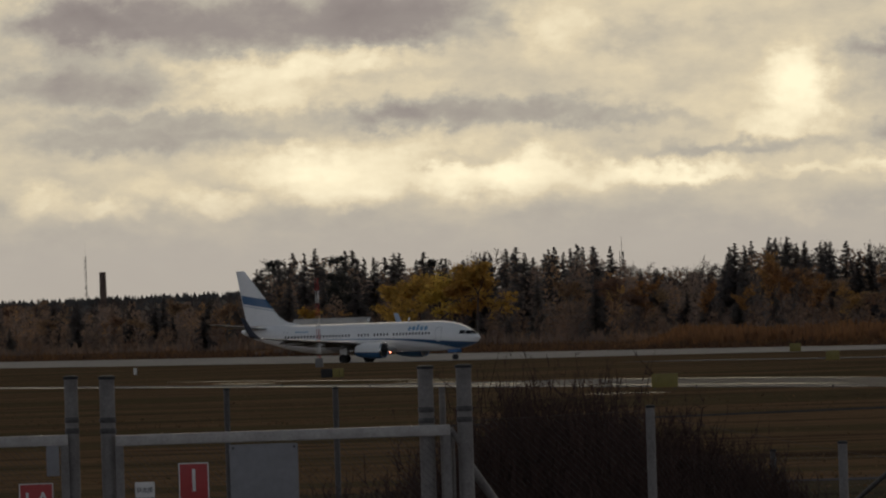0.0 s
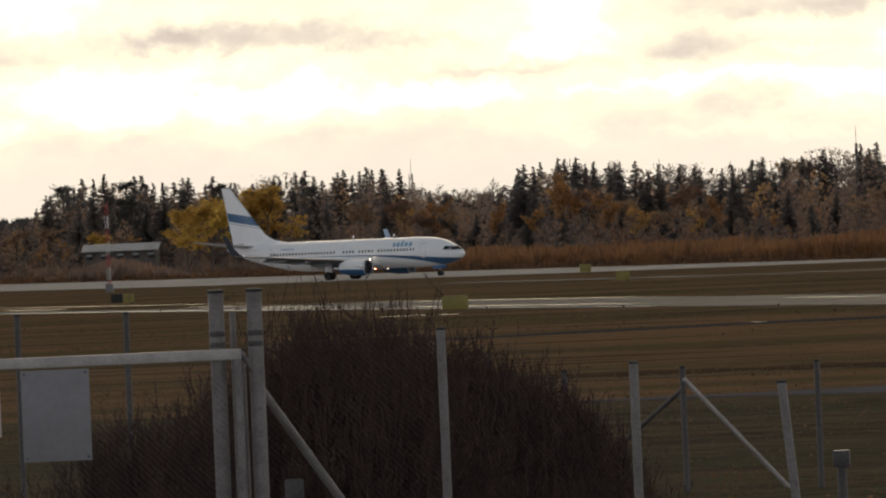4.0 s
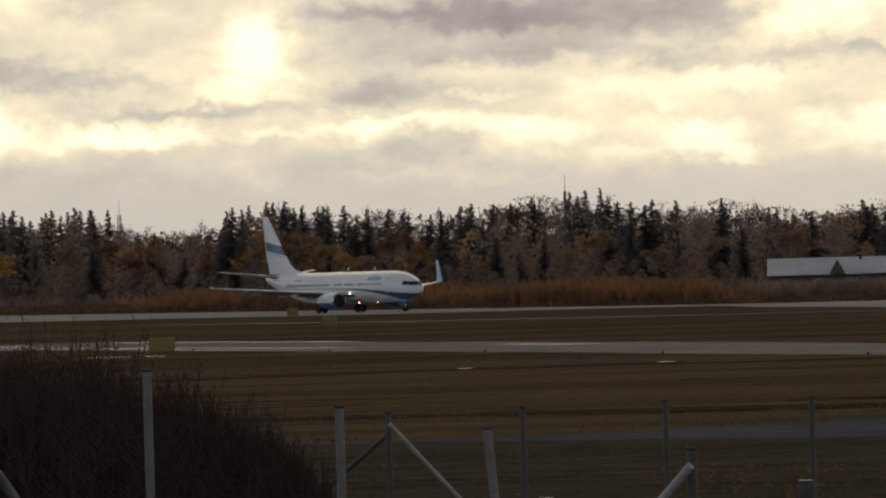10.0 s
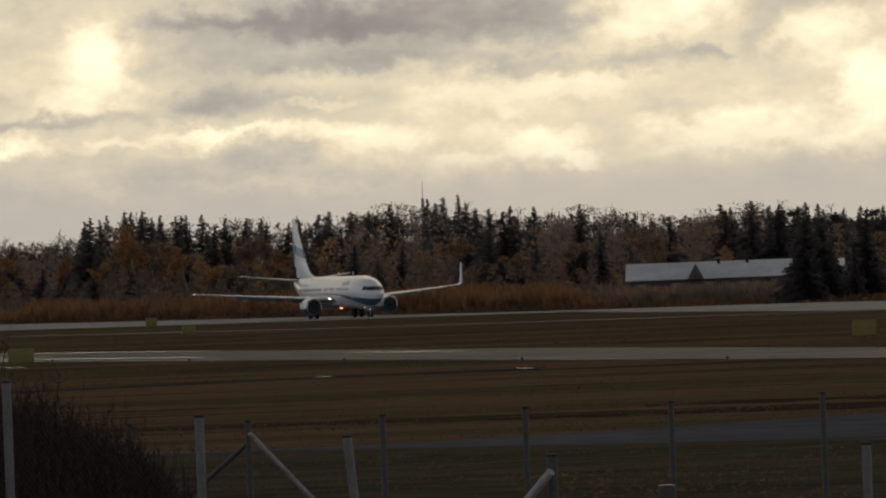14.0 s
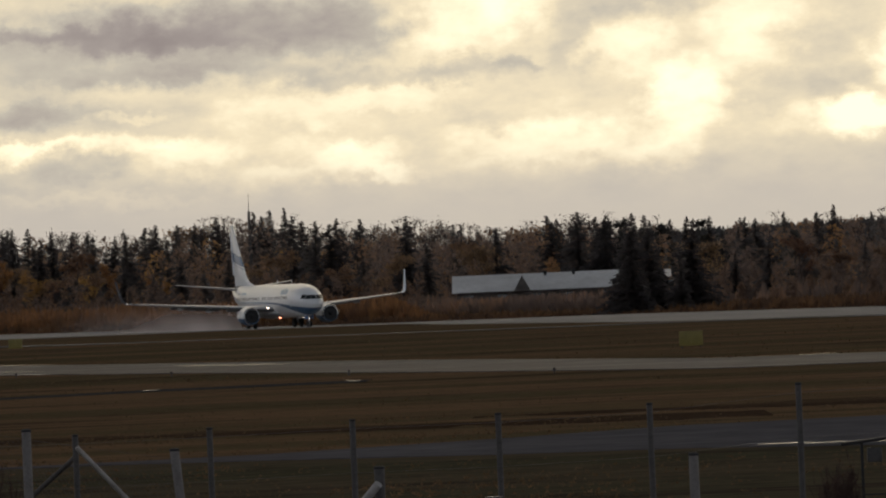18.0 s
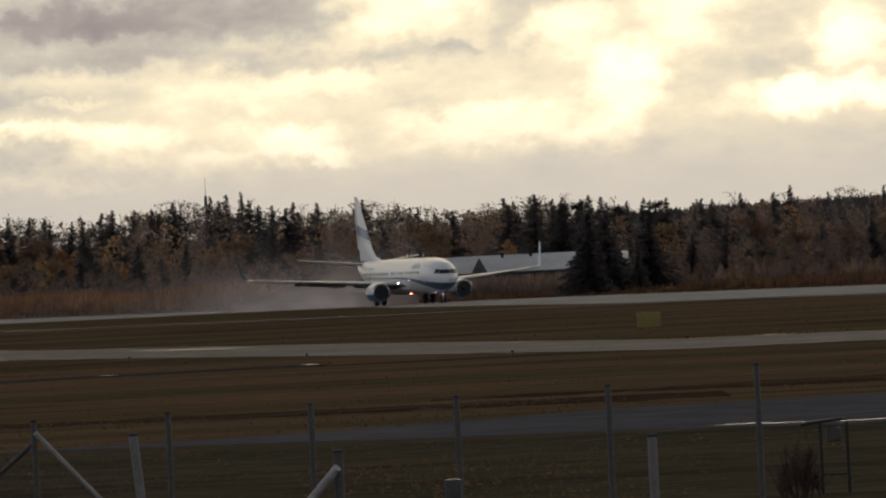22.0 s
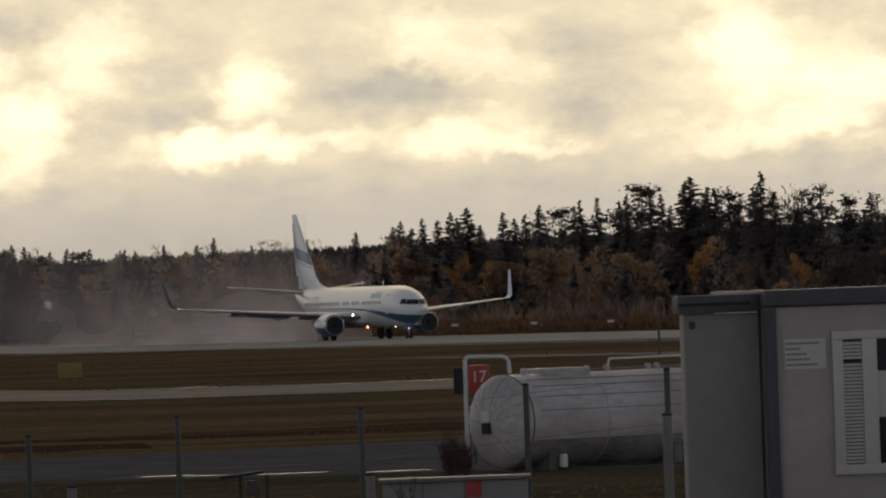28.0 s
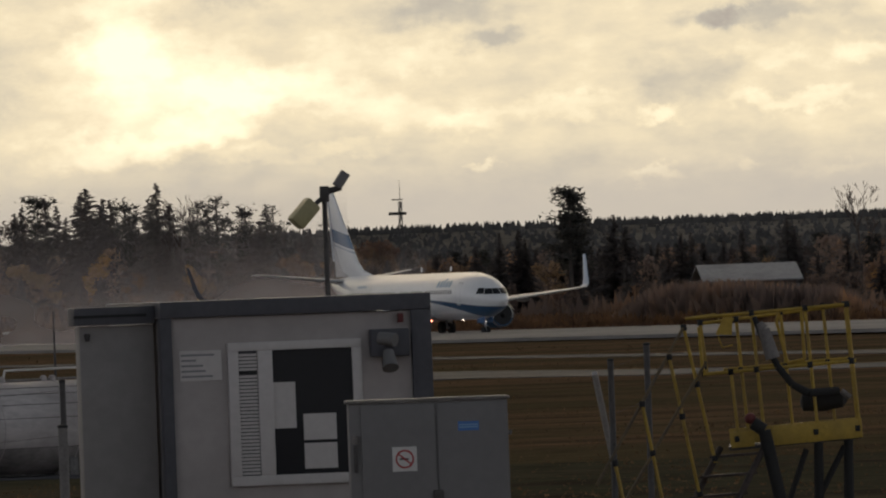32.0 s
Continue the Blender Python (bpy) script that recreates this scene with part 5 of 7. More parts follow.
# the free-standing trees at the end of the wood
for kinds, rows in ((SPRUCES, ((58.4, 7.4), (59.4, 7.9), (62.5, 7.9), (63.1, 9.2), (64.2, 7.4), (66.2, 6.4), (67.5, 6.9), (70.6, 5.6), (72.0, 5.6), (72.6, 6.7), (73.9, 5.0), (74.6, 4.2), (76.2, 4.8), (78.7, 4.6), (80.8, 2.8))),
                    (THIN_PINES, ((60.7, 8.3), (61.4, 7.3), (66.8, 8.1), (68.6, 8.6), (70.9, 7.4), (73.5, 7.6), (78.4, 6.3))), (LEAFLESS, ((65.3, 8.1), (65.9, 7.6), (74.9, 4.6))), (RUSTY, ((81.6, 3.6), (82.2, 3.1)))):
    for gb, ge in rows:
        d = wood_distance(gb, 462)
        plant(kinds, r, gb, d, EYE[2] + ge * d / 1000)
# thin birches before the house in the wood
for gb, ge in ((69.7, 2.2), (70.3, 1.6), (71.1, 2.6), (71.8, 1.4), (72.5, 2.4)):
    d = wood_distance(gb, 446)
    plant(BARE, r, gb, d, EYE[2] + ge * d / 1000)
# the single tall pine on the open stretch
plant(PINES, r, 98.8, 1120, EYE[2] + 7.7 * 1.12)
plant(PINES, r, 99.1, 1123, EYE[2] + 6.9 * 1.12)
plant(PINES, r, 99.6, 1122, EYE[2] + 5.4 * 1.12)
# dark spruces that stand free before the far hill
for sb, se in ((85.1, 3.4), (90.7, 2.7), (92.6, 3.8), (94.5, 4.0), (95.0, 3.1), (102.6, 5.0), (103.8, 3.9), (107.3, 2.4), (108.3, 3.2), (109.4, 3.3), (113.8, 3.4), (117.5, 4.4), (118.2, 3.4)):
    plant(SPRUCES, r, sb, 1085 if sb > 107 else 1120, EYE[2] + se * (1.085 if sb > 107 else 1.12))
plant(LEAFLESS, r, 123.8, 1090, EYE[2] + 7.2 * 1.09)


def thicket(name, p0, p1, low, high, count, mat, label, seed, b0=-135.0, b1=140.0, lean=0.5, wide=0.22, share=0.0):
    """Undergrowth as countless upright ragged blades."""
    r = random.Random(seed)
    verts, faces = [], []
    for _ in range(count):
        b = r.uniform(b0, b1)
        d = wood_distance(b, r.uniform(p0, p1))
        c = at(b, d)
        clump = 0.55 + 0.45 * noise.noise((c.x * 0.05, c.y * 0.02, seed))
        h = (low + (high - low) * r.random() ** 1.5) * (0.5 + clump)
        if share:      # up to a share of the treetops' height
            h = (EYE[2] + along_list(SKYLINE, b) * d / 1000) * (share if b < 33 or b > 78 else share * 0.8) * (0.35 + 0.65 * r.random() ** 0.7) * (0.85 + 0.2 * clump)
        if b0 > -130:      # lower towards the ends of a short stretch
            h *= max(min((b - b0) / 6, (b1 - b) / 6, 1), 0.25)
        a = r.random() * 3.14
        s = r.uniform(0.5, 1.5) * wide * h
        sx, sy = math.cos(a) * s, math.sin(a) * s
        tx, ty = r.uniform(-lean, lean) * h * 0.5, r.uniform(-lean, lean) * h * 0.5
        j = len(verts)
        g = ground_z(c.x, c.y)
        verts += [(c.x - sx, c.y - sy, g), (c.x + sx, c.y + sy, g), (c.x + tx, c.y + ty, g + h), (c.x + tx - sx * 1.1, c.y + ty, g + h * 0.62), (c.x + tx + sx * 1.2, c.y, g + h * 0.7)]
        faces += [(j, j + 1, j + 2), (j, j + 1, j + 3), (j, j + 1, j + 4)]
    return tagged(new(name, raw(name, verts, faces, mat)), label, "undergrowth", kind="stuff")


thicket("shed_scrub", 402, 412, 1.7, 2.6, 4600, M["brush"], "brown scrub before the long building", 7, -24, 8)


def wood_mass(name, crowns, p0, p1, low, high, each, mat, label, seed, cone=False, b0=-135.0, b1=138.0):
    """The body of the wood: many crowns of leaf and twig clumps, low to high shares of the treetops' height."""
    r = random.Random(seed)
    verts, faces = [], []
    while crowns:
        b = r.uniform(b0, b1)
        d = wood_distance(b, r.uniform(p0, p1))
        if r.random() > d / 2900:
            continue
        if cone and r.random() > along_list(SPRUCE_SHARE, b) or p0 < 440 and -20 < b < 4 or p0 > 440 and (69.4 < b < 73.0 or b > 62 and r.random() < 0.35):
            continue
        crowns -= 1
        c = at(b, d)
        g = ground_z(c.x, c.y)
        top = (EYE[2] + along_list(SKYLINE, b) * d / 1000) * r.uniform(low, high) * (0.66 if 33 < b < 77 else 1) + 0.5
        wide = top * r.uniform(0.17, 0.25)
        for _ in range(each):
            k = r.random() ** 0.8
            a, q = r.random() * 6.283, math.sqrt(r.random())
            q *= wide * ((1 - k) ** 0.85 + 0.04 if cone else math.sin(math.pi * (0.12 + 0.80 * k)) ** 0.7)
            s = r.uniform(0.22, 0.50)
            j = len(verts)
            x, y, z = c.x + math.cos(a) * q, c.y + math.sin(a) * q, g + top * (0.04 + 0.95 * k)
            for _ in range(3):
                verts.append((x + r.uniform(-s, s), y + r.uniform(-s, s), z + r.uniform(-s, s) * (0.7 if cone else 1.15)))
            faces.append((j, j + 1, j + 2))
    return tagged(new(name, raw(name, verts, faces, mat)), label, "woodland", kind="stuff")


wood_mass("autumn_wood", 1150, 452, 515, 0.40, 0.90, 240, M["wood_mass"], "soft brown and rust mass of autumn birches and alders", 1)
wood_mass("young_spruces", 170, 460, 520, 0.45, 0.95, 230, M["needle"], "dark young spruces filling the wood", 9, True)
wood_mass("wood_edge", 720, 424, 452, 0.14, 0.44, 120, M["brush"], "low brown bushes along the edge of the wood", 17)
thicket("dark_undergrowth", 505, 545, 3.0, 8.5, 9000, M["brush"], "tangled brown wood of thin stems beneath the treetops", 1, wide=0.12, lean=0.35, share=0.72)
thicket("brown_scrub", 424, 452, 1.0, 3.0, 20000, M["brush"], "brown leafless scrub along the wood", 2)
thicket("rusty_reeds", 388, 426, 0.4, 1.25, 36000, M["reed"], "rust-brown reeds and tall dry grass beyond the runway", 3, lean=0.3, wide=0.26)
thicket("rusty_willows", 394, 412, 1.6, 3.2, 12500, M["rust"], "rust-coloured willow scrub beyond the runway", 6, -74, -17, lean=0.3, wide=0.22)
thicket("barn_hedge", 396, 408, 2.5, 3.3, 4200, M["brush"], "brown hedge before the barn", 13, 100, 128, lean=0.3, wide=0.2)
thicket("house_hedge", 392, 406, 2.8, 3.9, 2600, M["brush"], "brown hedge before the low house", 14, -105, -91, lean=0.3, wide=0.2)
thicket("verge_grass", 379, 392, 0.15, 0.5, 9000, M["reed"], "dry grass along the far runway verge", 4, lean=0.3, wide=0.3)


def far_ridge(name, d, rows, seed, label):
    """A long low ridge under forest: its ground and, over it, the many crowns with their ragged tips."""
    r = random.Random(seed)
    bm = bmesh.new()
    b0, b1 = rows[0][0], rows[-1][0]
    n = int((b1 - b0) / 2)
    lines = []
    for i in range(n + 1):
        b = b0 + (b1 - b0) * i / n
        z = up(along_list(rows, b), d)
        lines.append([bm.verts.new(at(b, d - 260, -1)), bm.verts.new(at(b, d, z - 0.8)), bm.verts.new(at(b, d + 260, -1))])
    for p, q in zip(lines, lines[1:]):
        bm.faces.new((p[0], q[0], q[1], p[1]))
        bm.faces.new((p[1], q[1], q[2], p[2]))
    ridge = solid(name, bm, M["hill"], label, "hill", kind="structure")
    verts, faces = [], []
    for _ in range(15000):
        b, k = r.uniform(b0, b1), r.random() ** 0.7
        h, w = r.uniform(2.5, 4.5), r.uniform(1.6, 3.4)
        p = at(b, d - 258 * (1 - k))
        z = -1 + (up(along_list(rows, b), d) - 2.2) * k
        j = len(verts)
        verts += [(p.x - w, p.y, z - 2), (p.x + w, p.y, z - 2), (p.x + r.uniform(-0.5, 0.5), p.y + 0.5, z + h)]
        faces.append((j, j + 1, j + 2))
    for _ in range(5200):
        b, h, w = r.uniform(b0, b1), r.uniform(0.7, 2.4), r.uniform(0.5, 1.3)
        p, z = at(b, d + r.uniform(-25, 5)), up(along_list(rows, b), d) - 0.9
        j = len(verts)
        verts += [(p.x - w, p.y, z - 1), (p.x + w, p.y, z - 1), (p.x + r.uniform(-0.3, 0.3), p.y, z + h)]
        faces.append((j, j + 1, j + 2))
    tagged(new("far_woods", raw("far_woods", verts, faces, M["hill"])), "dark hazy forest on the far ridge", "woodland", kind="stuff")
    return ridge


far_ridge("far_hill", 3900, ((-160, 2.5), (-125, 2.8), (-108, 3.0), (-95, 2.6), (-60, 2.5), (-10, 2.7), (5, 3.3), (15, 3.5), (30, 3.7), (45, 4.0), (75, 4.4), (100, 4.45), (125, 4.4), (165, 4.2)), 8, "hazy wooded ridge on the horizon")

# ---- tufts of dry grass over the airfield ----
def inside(poly, x, y):
    hit = False
    for (x0, y0), (x1, y1) in zip(poly, poly[1:] + poly[:1]):
        if (y0 > y) != (y1 > y) and x < x0 + (x1 - x0) * (y - y0) / (y1 - y0):
            hit = not hit
    return hit


PAVED = [[(-60, 512), (-36, 538), (-25, 553), (-14, 558), (-14, 573), (-25, 568), (-36, 551), (-60, 522)],
        [(-16, 256), (-11.8, 254.7), (-3.4, 246), (4.8, 237), (17, 231), (17, 307), (10.4, 299), (0.5, 287), (-3.7, 274), (-8.7, 263), (-16, 259)],
        [tuple(along(p, s).xy) for p, s, _, _ in TAXIWAY] + [tuple(along(p, s).xy) for _, _, p, s in reversed(TAXIWAY)],
        [tuple(along(p, s).xy) for p, s in ((266, -1190), (272, -1075), (300, -1010), (331, -958), (331, -978), (308, -1020), (279, -1088), (275, -1190))],
        [tuple(along(p, s).xy) for p, s in ((255, -770), (255, -650), (251, -575), (239, -498), (249, -498), (260, -575), (264, -650), (265, -770))]]


def tufts(name, d0, d1, low, high, count, label, seed, clear):
    """Small fans of blades in drifts, kept off the pavements and the ground just before them."""
    r = random.Random(seed)
    verts, faces = [], []
    while count:
        count -= 1
        b = r.uniform(-140, 140)
        d = 1 / r.uniform(1 / d1, 1 / d0)
        c = at(b, d)
        drift = noise.noise((c.x * 0.16, c.y * 0.03, seed)) + 0.6 * noise.noise((c.x * 0.7, c.y * 0.12, seed + 5))
        if drift < r.uniform(-0.5, 0.35):
            continue
        beyond = at(b, d + clear)
        if c.x * N.x + c.y * N.y > 296 or any(inside(poly, c.x, c.y) or inside(poly, beyond.x, beyond.y) for poly in PAVED):
            continue
        h = (low + (high - low) * r.random() ** 2) * (0.75 + 0.6 * max(drift, 0))
        g = ground_z(c.x, c.y) - 0.01
        for k in range(3):
            a, w = r.random() * 3.14, h * r.uniform(0.25, 0.6)
            tx, ty = r.uniform(-0.7, 0.7) * h, r.uniform(-0.7, 0.7) * h
            j = len(verts)
            verts += [(c.x - math.cos(a) * w, c.y - math.sin(a) * w, g), (c.x + math.cos(a) * w, c.y + math.sin(a) * w, g), (c.x + tx, c.y + ty, g + h * r.uniform(0.6, 1))]
            faces.append((j, j + 1, j + 2))
    return tagged(new(name, raw(name, verts, faces, M["tuft"])), label, "grass tufts", kind="stuff")


tufts("grass_tufts", 149, 560, 0.03, 0.11, 80000, "tufts of dry brown grass on the airfield", 21, 5)
tufts("far_grass_tufts", 560, 1250, 0.05, 0.17, 30000, "short dry tufts between taxiway and runway", 22, 30)


# ---- far structures ----
def lattice_mast(name, b, d, e_top, width, label, bars=10, base_z=0.0, mat="galv_dark", stout=0.09):
    top = up(e_top, d) - base_z
    t = thing(name, Matrix.Translation(at(b, d, base_z)), label, "mast")
    for sx, sy in ((-1, -1), (1, -1), (0, 1)):
        bm = bmesh.new()
        rod(bm, (sx * width, sy * width, 0), (sx * width * 0.6, sy * width * 0.6, top * 0.86), stout, stout * 0.8, 6)
        part("leg", bm, M[mat], t)
    for i in range(bars):
        z0, z1 = top * 0.86 * i / bars, top * 0.86 * (i + 1) / bars
        bm = bmesh.new()
        f = 1 - 0.4 * i / bars
        rod(bm, (-width * f, -width * f, z0), (width * f, -width * f, z1), 0.05, 0.05, 5)
        rod(bm, (width * f, -width * f, z0), (0, width * f, z1), 0.05, 0.05, 5)
        part("brace", bm, M[mat], t)
    bm = bmesh.new()
    rod(bm, (0, 0, top * 0.84), (0, 0, top), stout * 0.6, stout * 0.3, 6)
    part("antenna", bm, M[mat], t)
    return t


lattice_mast("radio_mast", -119.3, 3200, 8.0, 0.4, "thin lattice radio mast far behind the woods", 14, stout=0.04)
lattice_mast("phone_mast", -73.0, 2150, 6.9, 0.55, "grey lattice mast above the spruces", 12)
lattice_mast("wood_mast", -34.5, 1800, 8.1, 0.25, "thin pole mast above the treetops", 10)
tower = lattice_mast("radar_mast", 84.3, 1010, 8.6, 0.22, "slim lattice mast with a dark platform", 12, stout=0.05)
for z_e, hw, hh in ((5.7, 0.75, 0.13), (6.9, 0.45, 0.05)):
    bm = bmesh.new()
    block(bm, (-hw - 0.25, -0.5, up(z_e, 1010) - hh), (hw - 0.25, 0.4, up(z_e, 1010) + hh), bevel=0.04)
    part("platform", bm, M["black"], tower, "dark platform")
bm = bmesh.new()
turned(bm, ((0, 1.2), (6, 1.05), (up(5.15, 2900), 0.8), (up(5.15, 2900) + 0.3, 0.84)), at(-117.85, 2900), "Z", 24)
solid("chimney", bm, M["brick"], "tall dark brick chimney behind the woods", "chimney")


def shed(name, b0, b1, d, e_eave, e_ridge, label, gable=None, roof="roof"):
    """A long low building with a pale pitched roof, its length across the view."""
    t = thing(name, Matrix.Translation(at((b0 + b1) / 2, d)), label, "building")
    L = (b1 - b0) * d / 2000
    ze, zr = up(e_eave, d), up(e_ridge, d)
    bm = bmesh.new()
    block(bm, (-L + 0.6, -4.5, -0.2), (L - 0.6, 4.5, ze), bevel=0.03)
    part("wall", bm, M["wood"], t, "grey boarded wall")
    for side in (-1, 1):
        n = int(2 * L / 1.1)
        for i in range(n):
            x0, x1 = -L + 2 * L * i / n, -L + 2 * L * (i + 1) / n
            bm = bmesh.new()
            skin(bm, [[(x, side * 5.4, ze - 0.25), (x, 0, zr), (x, 0, zr + 0.1), (x, side * 5.4, ze - 0.12)] for x in (x0, x1 - 0.006)])
            part("roof_sheet", bm, M[roof], t, smooth=False)
    for i in range(5):
        bm = bmesh.new()
        x = -L * 0.8 + 1.6 * L * i / 4
        block(bm, (x - 0.6, -4.56, ze - 1.6), (x + 0.6, -4.49, ze - 0.6), bevel=0.01)
        part("window", bm, M["glass"], t)
    if gable is not None:
        bm = bmesh.new()
        x = -L + 2 * L * gable
        skin(bm, [[(x - 1.05, y, ze - 0.2), (x, y, ze + (zr - ze) * 0.92), (x + 1.05, y, ze - 0.2)] for y in (-5.7, -0.6)])
        part("dormer", bm, M["wood"], t, "dark dormer gable")
        for k in (0.55, 0.72):
            bm = bmesh.new()
            block(bm, (-L + 2 * L * k, -0.9, zr - 0.5), (-L + 2 * L * k + 0.35, -0.5, zr + 0.35), bevel=0.02)
            part("vent", bm, M["black"], t)
    return t


shed("long_shed", -17.2, -2.8, 1505, -1.1, 0.15, "long low building with a pale sheet roof", 0.42)
shed("shed_wing", -0.3, 1.7, 1500, -0.45, 0.0, "end of a low building behind spruces")
shed("field_house", -101.5, -94.8, 2140, 0.1, 0.6, "low pale-roofed building behind scrub", roof="roof_dull")
shed("far_barn", 109.6, 118.3, 1058, -1.0, 0.2, "grey-roofed barn among the trees", roof="roof_dull")
shed("wood_house", 69.8, 72.6, 1300, -0.2, 0.55, "pale-roofed house seen through the wood", roof="roof_dull")
for b, d, e0, e1 in ((-1.6, 1330, 0, 3.6), (-2.4, 1335, 0, 3.0), (-0.2, 1340, 0, 3.8), (0.5, 1345, 0, 2.2), (3.5, 1350, 0, 3.6), (2.6, 1335, 0, 1.2)):
    plant(SPRUCES, r, b, d, EYE[2] + e1 * d / 1000)


def airfield_sign(b, d, w, h, mats, label, z=0.0, legs=2):
    """A low board on short legs beside the pavement."""
    t = thing("taxiway_sign", Matrix.Translation(at(b, d, z)) @ pose(0, 0, 0, 0, 0, -b * 0.0573), label, "sign", "airfield signs")
    n = len(mats)
    for i, mname in enumerate(mats):
        x0, x1 = -w / 2 + w * i / n, -w / 2 + w * (i + 1) / n
        bm = bmesh.new()
        block(bm, (x0 + 0.01, -0.09, 0.16), (x1 - 0.01, 0.09, 0.16 + h), bevel=0.02)
        part("panel", bm, M[mname], t)
    for k in range(legs):
        x = -w * 0.38 + w * 0.76 * k / max(legs - 1, 1)
        bm = bmesh.new()
        rod(bm, (x, 0, 0), (x, 0, 0.2), 0.035, 0.035, 8)
        part("leg", bm, M["galv_dark"], t)
    for i in range(3):
        bm = bmesh.new()
        x = -w * 0.3 + w * 0.3 * i
        block(bm, (x - 0.02, -0.102, 0.3), (x + 0.02, -0.09, 0.05 + h), bevel=0.004)
        part("seam", bm, M["sign_yellow"] if mats[0] == "sign_yellow" else M["black"], t)
    return t


def sign_by(b, e0, e1, bl, br, mats, label, h_ground=0.0):
    """Places a board whose lower edge stands on the ground at its bearing."""
    d = (EYE[2] - h_ground - 0.16) / (-e1 / 1000)
    airfield_sign((bl + br) / 2, d, (br - bl) * d / 1000, (e0 - e1) * d / 1000, mats, label)


sign_by(0, -5.06, -6.26, -70.8, -68.5, ["sign_yellow"], "broad yellow taxiway guidance sign on short legs")
sign_by(0, -2.83, -3.51, -58.8, -57.8, ["sign_yellow"], "small dull yellow sign by the runway")
sign_by(0, -3.54, -4.37, -55.7, -54.5, ["sign_yellow"], "pale yellow sign box by the taxiway link")
sign_by(0, -5.35, -6.62, 2.13, 4.22, ["sign_yellow"], "yellow marker board on the grass")
sign_by(0, -3.71, -4.47, -99.3, -97.3, ["black", "sign_yellow"], "black and yellow taxiway location sign")


def edge_light(p, s):
    t = thing("edge_light", Matrix.Translation(along(p, s)), "small pale light stake beside the pavement", "edge light", "airfield edge lights")
    bm = bmesh.new()
    rod(bm, (0, 0, 0), (0, 0, 0.2), 0.035, 0.035, 8)
    part("stake", bm, M["galv_dark"], t)
    bm = bmesh.new()
    bmesh.ops.create_uvsphere(bm, u_segments=10, v_segments=6, radius=0.075, matrix=Matrix.Translation((0, 0, 0.24)))
    part("lens", bm, M["galv_dark"], t)
    return t


first = edge_light(303, -1500)
for s in range(-1440, -700, 60):
    copy_thing(first, Matrix.Translation(along(379.5, s)))
for s in range(-900, -530, 45):
    copy_thing(first, Matrix.Translation(along(159.5 - (s + 530) * 0.047, s)))
# red and white obstacle mast beside the taxiing airliner
t = thing("obstacle_mast", Matrix.Translation(at(-99.4, 1400, -0.19)), "red and white banded measuring mast on the grass", "mast")
h = up(4.3, 1400)
for i in range(7):
    bm = bmesh.new()
    for sx, sy in ((-0.2, -0.2), (0.2, -0.2), (0, 0.2)):
        rod(bm, (sx, sy, h * i / 7), (sx, sy, h * (i + 1) / 7), 0.03, 0.03, 6)
    rod(bm, (-0.2, -0.2, h * i / 7), (0.2, -0.2, h * (i + 1) / 7), 0.02, 0.02, 5)
    rod(bm, (0.2, -0.2, h * i / 7), (0, 0.2, h * (i + 1) / 7), 0.02, 0.02, 5)
    part("mast_section", bm, M["red"] if i % 2 == 0 else M["paper"], t)
bm = bmesh.new()
block(bm, (-0.45, -0.4, 0), (0.45, 0.4, 1.1), bevel=0.05)
part("cabinet", bm, M["cabinet"], t, "grey equipment box")
t = thing("marker_post", Matrix.Translation(at(-115.3, 1300)), "small white marker post in the grass", "post")
bm = bmesh.new()
rod(bm, (0, 0, 0), (0, 0, 0.75), 0.2, 0.2, 10)
part("post", bm, M["paper"], t)
t = thing("red_hut", Matrix.Translation(at(87.4, 1090)), "small white hut with red boards beyond the runway", "hut")
bm = bmesh.new()
block(bm, (-1.0, -1, 0), (0.9, 1, 1.75), bevel=0.03)
part("wall", bm, M["paper"], t)
bm = bmesh.new()
block(bm, (-1.02, -1.04, 0.2), (-0.5, -1.0, 1.5), bevel=0.01)
part("red_board", bm, M["red"], t)
bm = bmesh.new()
skin(bm, [[(-1.2, y, 1.72), (0, y, 2.15), (1.1, y, 1.72), (0, y, 1.95)] for y in (-1.2, 1.2)])
part("roof", bm, M["wood"], t)
for b, d in ((36.48, 1170), (43.31, 1148), (49.95, 1127)):
    t = thing("approach_light", Matrix.Translation(at(b, d)), "small pale light box on two thin legs beyond the runway", "light box", "light boxes beyond the runway")
    bm = bmesh.new()
    block(bm, (-0.32, -0.2, 0.88), (0.32, 0.2, 1.12), bevel=0.04)
    part("housing", bm, M["paper"], t)
    for x in (-0.2, 0.2):
        bm = bmesh.new()
        rod(bm, (x, 0, -0.1), (x, 0, 0.9), 0.025, 0.025, 6)
        part("leg", bm, M["galv_dark"], t)


# ---- fences ----
def fence_post(name, b, d, e_top, r, mat, label, group, lean=0.0):
    p = at(b, d)
    z0 = ground_z(p.x, p.y)
    h = up(e_top, d) - z0
    t = thing(name, Matrix.Translation((p.x - lean, p.y, z0)), label, "fence post", group)
    bm = bmesh.new()
    rod(bm, (0 if not lean else 2 * lean, 0, -0.3), (lean, 0, h), r, r, 14)
    part("tube", bm, M[mat], t)
    bm = bmesh.new()
    turned(bm, ((h - 0.015, r * 1.12), (h + 0.01, r * 1.12), (h + 0.022, r * 0.6)), (lean, 0, 0), "Z", 14)
    part("cap", bm, M["black"], t, "dark plastic cap")
    return t


